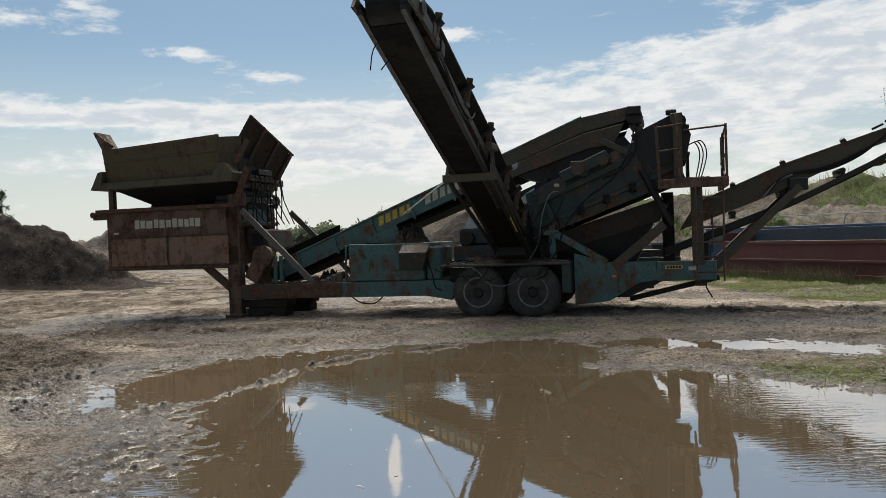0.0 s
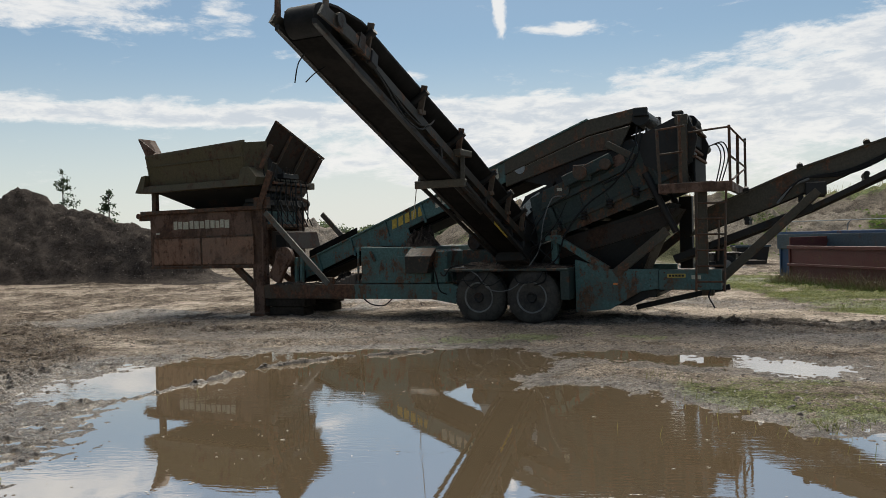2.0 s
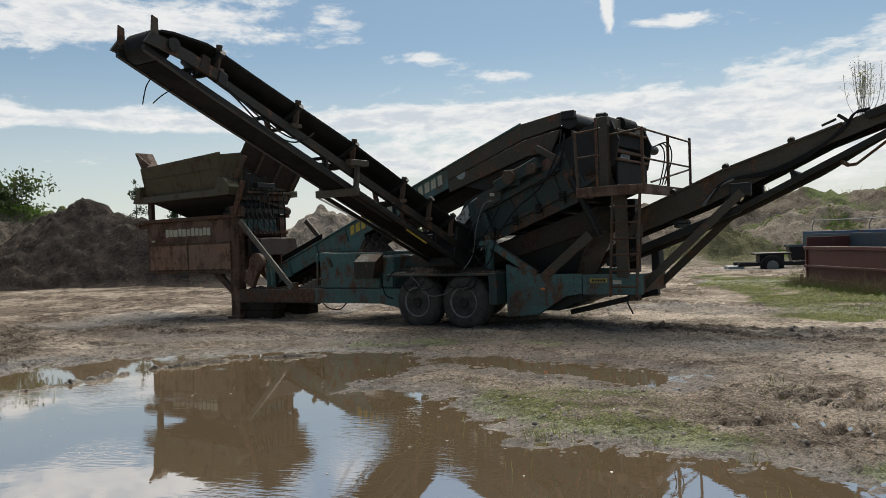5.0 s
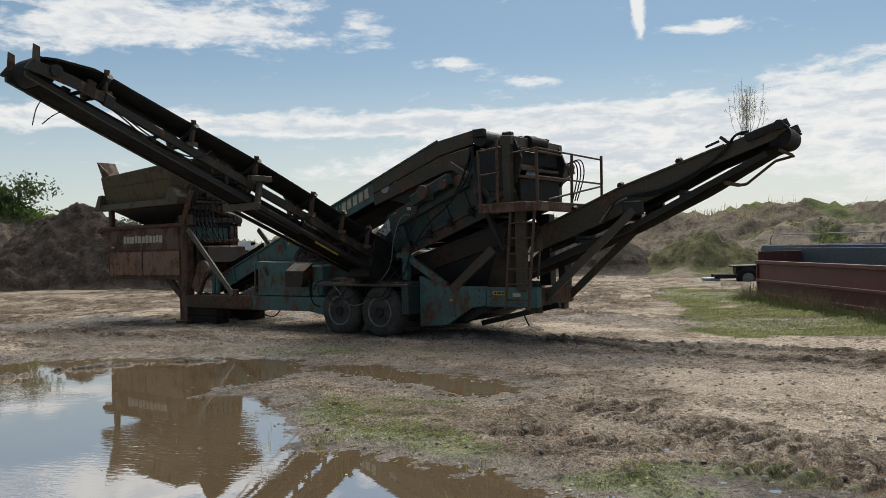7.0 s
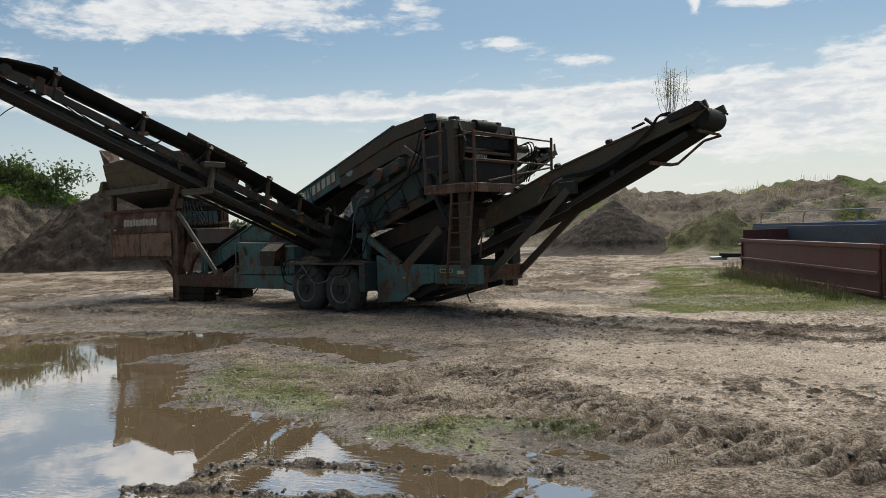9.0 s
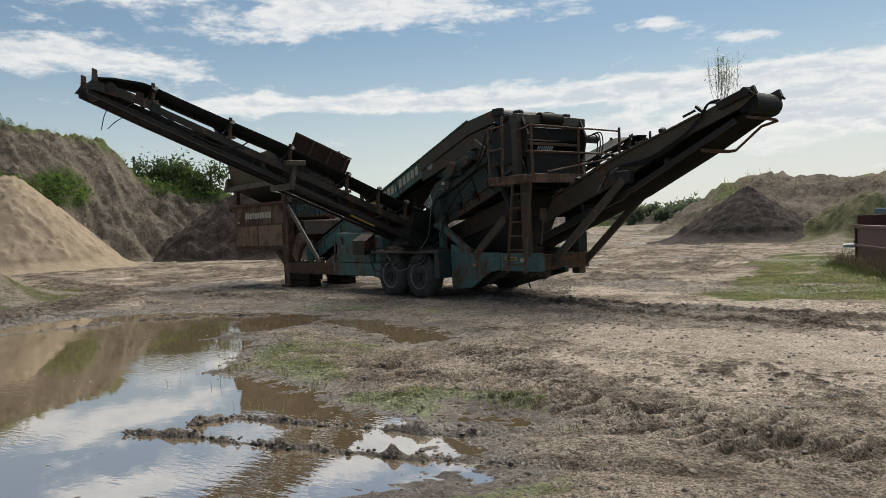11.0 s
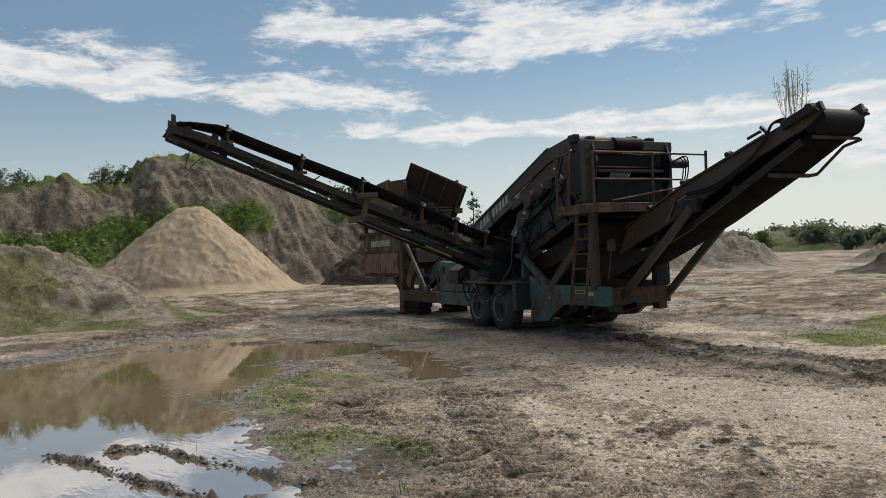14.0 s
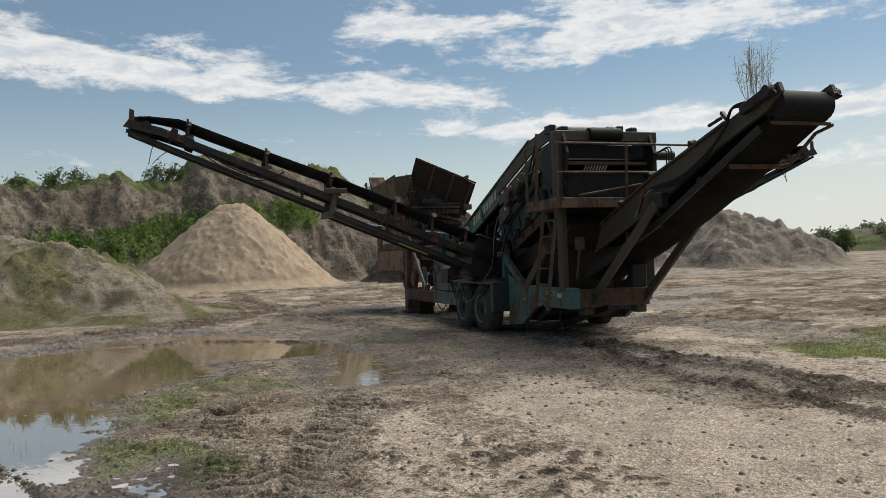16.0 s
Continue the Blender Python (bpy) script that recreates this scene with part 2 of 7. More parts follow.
def masked(name, layers, base, relief=0.8, dist=0.05, scale=1.5, speck=0.5, fine=1.0, grain=0.4, stain=0.0, strewn=0.0):
    """Earth whose kinds follow the named point attributes: layers of (attribute, dark, light)."""
    m, t, b, pos = fresh(name)
    n1 = t.noise(pos, scale, 8, 0.65)
    n2 = t.noise(pos, scale * 6.5 * fine, 8, 0.72, 0.3)
    n3 = t.noise(pos, scale * 38 * fine, 4, 0.65)
    n4 = t.noise(pos, scale * 17 * fine, 6, 0.75, 0.6)
    f = t.math("ADD", t.math("MULTIPLY", n1, 0.34), t.math("ADD", t.math("MULTIPLY", n2, 0.38), t.math("MULTIPLY", n3, 0.28)))
    k = t.ramp(f, 0.42, 0.55)
    c = t.mix(k, rgb(*base[0]), rgb(*base[1]))
    wet, clean = None, 1.0
    for attr, dark, light in layers:
        a = t.put("ShaderNodeAttribute")
        a.attribute_name = attr
        fac = t.ramp(t.math("ADD", a.outputs["Fac"], t.math("ADD", t.math("MULTIPLY", t.math("SUBTRACT", n2, 0.5), 1.3), t.math("MULTIPLY", t.math("SUBTRACT", n4, 0.5), 0.8))), 0.38, 0.60)
        c = t.mix(fac, c, t.mix(k, rgb(*dark), rgb(*light)))
        if attr == "wet":
            wet = fac
        elif attr == "sand":
            clean = t.math("SUBTRACT", 1.0, t.math("MULTIPLY", fac, 0.75))
    # darker hollows between the crumbs, where the n4 relief runs low
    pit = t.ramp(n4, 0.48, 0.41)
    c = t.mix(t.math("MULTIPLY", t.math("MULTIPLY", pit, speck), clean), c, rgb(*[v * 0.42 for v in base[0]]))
    if stain:
        # damp stains that have soaked into the earth
        spread = t.ramp(t.math("ADD", t.math("MULTIPLY", t.noise(pos, 0.55, 9, 0.68, 0.4), 0.8), t.math("MULTIPLY", n4, 0.2)), 0.50, 0.57)
        c = t.mix(t.math("MULTIPLY", t.math("MULTIPLY", spread, stain), clean), c, t.mix(1.0, c, rgb(0.40, 0.36, 0.34), "MULTIPLY"))
    # grain: single light and dark crumbs
    n5 = t.noise(pos, scale * 24 * fine, 3, 0.8)
    c = t.mix(1.0, c, t.mix(t.ramp(n5, 0.38, 0.62), rgb(1 - 0.40 * grain, 1 - 0.36 * grain, 1 - 0.38 * grain), rgb(1 + 0.22 * grain, 1 + 0.22 * grain, 1 + 0.22 * grain)), "MULTIPLY")
    lumps = None
    if strewn:
        thick = t.ramp(t.noise(pos, 0.7, 4, 0.6), 0.40, 0.62)
        big, small = crumbs(t, pos, 5.5, 0.30, n4), crumbs(t, pos, 13.0, 0.42, n2)
        pale = crumbs(t, pos, 17.0, 0.10, n4)
        lumps = t.math("MAXIMUM", t.math("MULTIPLY", big, thick), t.math("MULTIPLY", small, t.math("ADD", t.math("MULTIPLY", thick, 0.6), 0.35)))
        lumps = t.math("MULTIPLY", lumps, clean)
        c = t.mix(t.math("MULTIPLY", lumps, strewn), c, t.mix(1.0, c, rgb(0.34, 0.31, 0.29), "MULTIPLY"))
        c = t.mix(t.math("MULTIPLY", pale, 0.5 * strewn), c, rgb(0.60, 0.53, 0.46))
    t.link(c, b.inputs["Base Color"])
    if wet is not None:
        soaked = t.put("ShaderNodeAttribute")
        soaked.attribute_name = "gloss"
        film = t.math("MULTIPLY", soaked.outputs["Fac"], t.ramp(n2, 0.40, 0.56))
        t.link(t.math("SUBTRACT", t.math("SUBTRACT", 0.95, t.math("MULTIPLY", wet, 0.40)), t.math("MULTIPLY", film, 0.34)), b.inputs["Roughness"])
        t.link(t.math("ADD", t.math("ADD", 0.10, t.math("MULTIPLY", wet, 0.24)), t.math("MULTIPLY", film, 0.55)), b.inputs["Specular IOR Level"])
    else:
        b.inputs["Roughness"].default_value = 0.95
        b.inputs["Specular IOR Level"].default_value = 0.12
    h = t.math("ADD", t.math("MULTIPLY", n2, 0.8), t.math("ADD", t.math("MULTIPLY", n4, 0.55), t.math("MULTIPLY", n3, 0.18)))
    if lumps is not None:
        h = t.math("ADD", h, t.math("MULTIPLY", lumps, 0.35))
    bump(t, b, h, relief, dist)
    return m


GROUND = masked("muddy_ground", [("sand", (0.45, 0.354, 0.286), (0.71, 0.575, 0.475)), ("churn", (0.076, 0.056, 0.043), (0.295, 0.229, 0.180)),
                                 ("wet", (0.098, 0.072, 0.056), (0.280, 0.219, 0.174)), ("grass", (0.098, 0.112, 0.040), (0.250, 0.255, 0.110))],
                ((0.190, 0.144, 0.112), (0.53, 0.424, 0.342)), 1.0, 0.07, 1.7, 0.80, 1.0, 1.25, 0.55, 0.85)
BANKMAT = masked("bank_earth", [("grass", (0.060, 0.085, 0.028), (0.16, 0.18, 0.070))], ((0.098, 0.077, 0.060), (0.240, 0.194, 0.154)), 0.8, 0.16, 0.8, 0.55, 0.6, 0.9, 0.0, 0.5)
WEEDMAT = masked("weedy_rubble", [("grass", (0.080, 0.082, 0.040), (0.195, 0.180, 0.095))], ((0.15, 0.120, 0.094), (0.36, 0.300, 0.24)), 0.9, 0.10, 1.5, 0.6, 0.9, 0.8, 0.0, 0.6)

SOIL = masked("dark_soil", [], ((0.034, 0.026, 0.022), (0.088, 0.068, 0.057)), 0.8, 0.12, 1.3, 0.6, 0.7, 0.8, 0.0, 0.6)
BLACKSOIL = masked("blackish_soil", [], ((0.030, 0.024, 0.021), (0.085, 0.068, 0.058)), 0.8, 0.10, 1.2, 0.5, 0.7, 0.8)
SANDHEAP = masked("ochre_sand", [], ((0.315, 0.234, 0.164), (0.440, 0.340, 0.248)), 0.7, 0.06, 2.2, 0.40, 0.8, 0.8, 0.0, 0.45)
GREYHEAP = masked("grey_brown_rubble", [], ((0.17, 0.138, 0.112), (0.36, 0.30, 0.25)), 0.9, 0.16, 1.0, 0.5, 0.7, 0.8)

WATER, t_, b_, p_ = fresh("muddy_water")
nn = t_.noise(p_, 0.6, 4, 0.5)
t_.link(t_.mix(nn, rgb(0.165, 0.118, 0.070), rgb(0.210, 0.152, 0.092)), b_.inputs["Base Color"])
b_.inputs["Roughness"].default_value = 0.012
b_.inputs["IOR"].default_value = 8.0
mp = t_.put("ShaderNodeMapping")
mp.inputs["Scale"].default_value = (2.4, 9.0, 1.0)
mp.inputs["Rotation"].default_value = (0, 0, radians(12))
t_.link(p_, mp.inputs[0])
rip = t_.math("MULTIPLY", t_.noise(mp.outputs[0], 2.2, 3, 0.5), t_.ramp(t_.noise(p_, 0.45, 2, 0.5), 0.46, 0.66))
bump(t_, b_, t_.math("ADD", rip, t_.math("MULTIPLY", t_.noise(p_, 9.0, 3, 0.55), 0.10)), 0.13, 0.02)

CLODDARK = leafy("dark_soil_clods", (0.030, 0.024, 0.020), (0.080, 0.064, 0.053), 0)
SANDCLOD = leafy("sand_clods", (0.19, 0.142, 0.10), (0.33, 0.26, 0.19), 0)
TWIG = plain("pale_twig_bark", (0.26, 0.24, 0.21), (0.40, 0.37, 0.33), 20.0, 0.9)
STRUTGREY = painted("scraped_grey_steel", (0.11, 0.105, 0.09), amount=0.45, dust=0.5)
WEEDSTALK = leafy("brown_weed_stalks", (0.075, 0.060, 0.040), (0.17, 0.135, 0.088), 0.2)


import functools


# ---- building helpers ----
def finish(name, bm, mat, smooth=False):
    me = bpy.data.meshes.new(name)
    bmesh.ops.recalc_face_normals(bm, faces=bm.faces)
    bm.to_mesh(me)
    bm.free()
    me.materials.append(mat)
    if smooth:
        me.polygons.foreach_set("use_smooth", [True] * len(me.polygons))
        me.set_sharp_from_angle(angle=radians(40))
    return new(name, me)


def part(name, bm, mat, parent, label="", smooth=False):
    ob = finish(name, bm, mat, smooth)
    ob.parent = parent
    if label:
        ob["label"] = label
    return ob


def thing(name, label, category, m=None, group="", kind=""):
    ob = new(name)
    if m is not None:
        ob.matrix_world = m
    return tagged(ob, label, category, group, kind)


def join(*bms):
    base = bms[0]
    for other in bms[1:]:
        me = bpy.data.meshes.new("tmp")
        other.to_mesh(me)
        other.free()
        base.from_mesh(me)
        bpy.data.meshes.remove(me)
    return base


def box(x0, x1, y0, y1, z0, z1, bevel=0.008):
    bm = bmesh.new()
    bmesh.ops.create_cube(bm, size=1.0)
    for v in bm.verts:
        v.co = Vector(((x0 + x1) / 2 + v.co.x * (x1 - x0), (y0 + y1) / 2 + v.co.y * (y1 - y0), (z0 + z1) / 2 + v.co.z * (z1 - z0)))
    if bevel and min(abs(x1 - x0), abs(y1 - y0), abs(z1 - z0)) > 2.5 * bevel:
        bmesh.ops.bevel(bm, geom=bm.edges[:], offset=bevel, segments=1, affect="EDGES")
    return bm


def loft(a, b, bevel=0.0):
    """A solid between two outlines of as many points each."""
    bm = bmesh.new()
    va, vb = [bm.verts.new(p) for p in a], [bm.verts.new(p) for p in b]
    n = len(va)
    bm.faces.new(va)
    bm.faces.new(vb)
    for i in range(n):
        bm.faces.new((va[i], va[(i + 1) % n], vb[(i + 1) % n], vb[i]))
    bmesh.ops.recalc_face_normals(bm, faces=bm.faces)
    if bevel:
        bmesh.ops.bevel(bm, geom=bm.edges[:], offset=bevel, segments=1, affect="EDGES")
    return bm


def side(points, y0, y1, bevel=0.0):
    """An outline in x and z, carried from y0 to y1."""
    return loft([(x, y0, z) for x, z in points], [(x, y1, z) for x, z in points], bevel)


def cross(points, x0, x1, bevel=0.0):
    """An outline in y and z, carried from x0 to x1."""
    return loft([(x0, y, z) for y, z in points], [(x1, y, z) for y, z in points], bevel)


def basis(p, q, up=(0, 0, 1)):
    d = (Vector(q) - Vector(p)).normalized()
    s = d.cross(Vector(up))
    if s.length < 1e-4:
        s = d.cross(Vector((1, 0, 0)))
    s.normalize()
    return d, s, s.cross(d)


def bar(p, q, w, h, bevel=0.006, up=(0, 0, 1)):
    """A straight bar from p to q, w wide and h high."""
    d, s, u = basis(p, q, up)
    ring = [s * (i * w / 2) + u * (j * h / 2) for i, j in ((-1, -1), (1, -1), (1, 1), (-1, 1))]
    return loft([Vector(p) + r for r in ring], [Vector(q) + r for r in ring], bevel if min(w, h) > 3 * bevel else 0)


def rod(p, q, r, n=12, r2=None):
    d, s, u = basis(p, q)
    r2 = r if r2 is None else r2
    a = [Vector(p) + (s * math.cos(2 * math.pi * i / n) + u * math.sin(2 * math.pi * i / n)) * r for i in range(n)]
    b = [Vector(q) + (s * math.cos(2 * math.pi * i / n) + u * math.sin(2 * math.pi * i / n)) * r2 for i in range(n)]
    return loft(a, b)


def lathe(profile, p, q, n=32):
    """A turned body: profile of (distance along the axis p to q, radius)."""
    d, s, u = basis(p, q)
    bm = bmesh.new()
    rings = [[bm.verts.new(Vector(p) + d * k + (s * math.cos(2 * math.pi * i / n) + u * math.sin(2 * math.pi * i / n)) * r) for i in range(n)] for k, r in profile]
    for a, b in zip(rings, rings[1:]):
        for i in range(n):
            bm.faces.new((a[i], a[(i + 1) % n], b[(i + 1) % n], b[i]))
    bm.faces.new(rings[0])
    bm.faces.new(rings[-1])
    return bm


def tube(points, r, n=7, sub=6):
    """A hose or pipe along a smooth line through the points."""
    pts = [Vector(p) for p in points]
    line = []
    for i in range(len(pts) - 1):
        p0, p1, p2, p3 = pts[max(i - 1, 0)], pts[i], pts[i + 1], pts[min(i + 2, len(pts) - 1)]
        for k in range(sub):
            t = k / sub
            line.append(0.5 * ((2 * p1) + (p2 - p0) * t + (2 * p0 - 5 * p1 + 4 * p2 - p3) * t * t + (3 * p1 - p0 - 3 * p2 + p3) * t ** 3))
    line.append(pts[-1])
    bm = bmesh.new()
    rings = []
    for i, p in enumerate(line):
        d = (line[min(i + 1, len(line) - 1)] - line[max(i - 1, 0)]).normalized()
        s = d.cross(Vector((0.31, 0.2, 0.93))).normalized()
        u = s.cross(d)
        rings.append([bm.verts.new(p + (s * math.cos(2 * math.pi * j / n) + u * math.sin(2 * math.pi * j / n)) * r) for j in range(n)])
    for a, b in zip(rings, rings[1:]):
        for j in range(n):
            bm.faces.new((a[j], a[(j + 1) % n], b[(j + 1) % n], b[j]))
    bm.faces.new(rings[0])
    bm.faces.new(rings[-1])
    return bm


# ---- smooth random fields for terrain ----
@functools.lru_cache(maxsize=None)
def lattice(seed):
    return np.random.RandomState(seed).rand(64, 64).astype(np.float32).ravel()


def value(x, y, seed):
    g = lattice(seed)
    x, y = x.astype(np.float32), y.astype(np.float32)
    xf, yf = np.floor(x), np.floor(y)
    xi, yi = xf.astype(np.int32), yf.astype(np.int32)
    fx, fy = x - xf, y - yf
    fx, fy = fx * fx * (3 - 2 * fx), fy * fy * (3 - 2 * fy)
    x0, x1, y0, y1 = (xi & 63) << 6, ((xi + 1) & 63) << 6, yi & 63, (yi + 1) & 63
    a, b, c, d = g.take(x0 + y0), g.take(x1 + y0), g.take(x0 + y1), g.take(x1 + y1)
    a = a + (b - a) * fx
    c = c + (d - c) * fx
    return a + (c - a) * fy - 0.5


def fbm(x, y, scale, octaves=4, seed=0, gain=0.5):
    s, a = 0.0, 1.0
    for o in range(octaves):
        s = s + a * value(x * scale + 13.7 * o, y * scale + 7.3 * o, seed + o)
        scale, a = scale * 2.03, a * gain
    return s


def smooth(a, b, x):
    t = np.clip((x - a) / (b - a), 0, 1)
    return t * t * (3 - 2 * t)


def seg_dist(x, y, poly, closed):
    """Distance to a polyline, and how far along it."""
    x, y = x.astype(np.float32), y.astype(np.float32)
    best, along, run = np.full(x.shape, 1e12, np.float32), np.zeros(x.shape, np.float32), 0.0
    n = len(poly)
    for i in range(n if closed else n - 1):
        (ax, ay), (bx, by) = poly[i], poly[(i + 1) % n]
        l = math.hypot(bx - ax, by - ay)
        px, py = x - ax, y - ay
        t = np.clip((px * ((bx - ax) / (l * l)) + py * ((by - ay) / (l * l))), 0, 1)
        px -= t * (bx - ax)
        py -= t * (by - ay)
        d = px * px + py * py
        m = d < best
        if not closed:
            along = np.where(m, run + t * l, along)
        best = np.where(m, d, best)
        run += l
    return np.sqrt(best), along


def inside(x, y, poly):
    r = np.zeros(x.shape, bool)
    n = len(poly)
    for i in range(n):
        (ax, ay), (bx, by) = poly[i], poly[(i + 1) % n]
        hit = (ay > y) != (by > y)
        with np.errstate(divide="ignore", invalid="ignore"):
            r ^= hit & (x < (bx - ax) * (y - ay) / (by - ay if by != ay else 1e-9) + ax)
    return r


def signed(x, y, poly):
    d, _ = seg_dist(x, y, poly, True)
    return np.where(inside(x, y, poly), -d, d)


# ---- ground ----
WATER_Z = -0.055
PUDDLE = [(-3.7, 8.3), (-4.0, 9.4), (-3.3, 10.7), (-1.8, 11.8), (0.0, 12.1), (1.3, 12.1), (2.3, 11.5), (2.2, 10.4), (1.75, 9.5), (1.8, 8.9), (2.4, 9.15),
          (3.1, 8.8), (3.7, 7.8), (4.3, 7.0), (5.3, 6.95), (6.1, 6.6), (6.6, 6.25), (7.5, 6.1), (8.5, 5.75), (9.2, 5.1), (8.6, 4.2), (7.0, 3.4), (4.5, 2.6), (1.0, 2.4),
          (-0.6, 3.4), (-1.9, 5.0), (-1.75, 6.0), (-2.15, 7.2), (-2.3, 8.1), (-3.0, 8.2)]
STRIP = [(1.9, 11.6), (3.0, 11.75), (3.8, 11.35), (4.5, 11.05), (5.4, 10.7), (5.8, 10.15), (5.6, 9.55), (4.7, 9.75), (3.7, 10.45), (3.0, 10.85), (2.2, 10.9)]
SMALL = [(7.9, 6.75), (8.4, 6.65), (8.9, 6.35), (8.6, 6.15), (8.1, 6.3)]
BERMS = [([(5.9, 4.7), (6.6, 4.9), (7.5, 5.0), (8.5, 5.2), (9.4, 5.4), (10.6, 5.7)], 0.078), ([(6.2, 5.15), (6.4, 5.5), (7.2, 5.62), (8.3, 5.78), (9.0, 6.05), (9.9, 6.4)], 0.078),
         ([(-3.1, 7.5), (-2.6, 8.3), (-2.15, 9.3), (-1.85, 10.2), (-1.0, 11.2), (0.3, 11.7)], 0.075), ([(1.7, 8.8), (2.1, 9.6), (2.6, 10.3)], 0.045)]
TRACKS = [([(6.2, 7.9), (7.2, 7.68), (8.5, 7.2), (9.7, 6.75), (11.2, 6.2)], 0.34), ([(6.6, 9.3), (7.5, 8.55), (8.5, 7.95), (9.7, 7.25), (11.4, 6.5)], 0.32),
          ([(-7.5, 13.4), (-5.4, 12.9), (-3.6, 12.3), (-1.4, 12.6)], 0.28)]
RUTS = [[(5.2, 14.3), (5.9, 14.1), (7.1, 13.25), (7.8, 13.0), (8.8, 12.7), (9.6, 12.55), (10.7, 12.3), (13.5, 11.8), (18, 11.0)], [(3.6, 15.0), (4.8, 14.9), (6.2, 14.7), (7.6, 14.25), (9.0, 13.75), (10.4, 13.25), (13, 12.6), (18, 12.2)],
        [(-20, 17.4), (-12, 15.6), (-8, 14.9), (-4.5, 14.2), (-1, 13.9), (2.4, 13.4)], [(-9.6, 14.9), (-7.2, 12.6), (-5.6, 10.6), (-5.0, 8.6), (-5.4, 5)],
        [(-22, 24.5), (-12, 23.0), (-4, 20.5), (2, 18.2)], [(4.5, 34), (2.0, 27), (2.6, 22.5), (4.6, 18.6)], [(-6, 40), (-1.6, 28), (1.6, 22.6), (3.9, 18.6), (4.6, 16.2)], [(0.5, 34), (2.2, 25.5), (5.4, 19.6), (5.6, 17.2)]]


def axis(lo, fine_lo, fine_hi, hi, step, below=1.06, above=1.06):
    mid = list(np.arange(fine_lo, fine_hi, step))
    a, s = [], step
    p = fine_hi
    while p < hi:
        a.append(p)
        s *= above
        p += s
    a.append(hi)
    b, s = [], step
    p = fine_lo
    while p > lo:
        s *= below
        p -= s
        b.append(max(p, lo))
    return np.array(sorted(set(b)) + mid + a)


def cells(x, y, scale, seed):
    """Cellular noise: distance to the nearest centre, gap to the second, and a random number for each cell."""
    px, py = (x * scale).astype(np.float32), (y * scale).astype(np.float32)
    ix, iy = np.floor(px).astype(np.int32), np.floor(py).astype(np.int32)
    jx, jy, jr = lattice(seed), lattice(seed + 1), lattice(seed + 2)
    f1, f2, rid = np.full(x.shape, 81.0, np.float32), np.full(x.shape, 81.0, np.float32), np.zeros(x.shape, np.float32)
    for i in (-1, 0, 1):
        for j in (-1, 0, 1):
            cx, cy = ix + i, iy + j
            k = ((cx & 63) << 6) + (cy & 63)
            ex, ey = cx + jx.take(k) - px, cy + jy.take(k) - py
            d = ex * ex + ey * ey
            near = d < f1
            f2 = np.where(near, f1, np.minimum(f2, d))
            rid = np.where(near, jr.take(k), rid)
            f1 = np.where(near, d, f1)
    f1, f2 = np.sqrt(f1), np.sqrt(f2)
    return f1, f2 - f1, rid


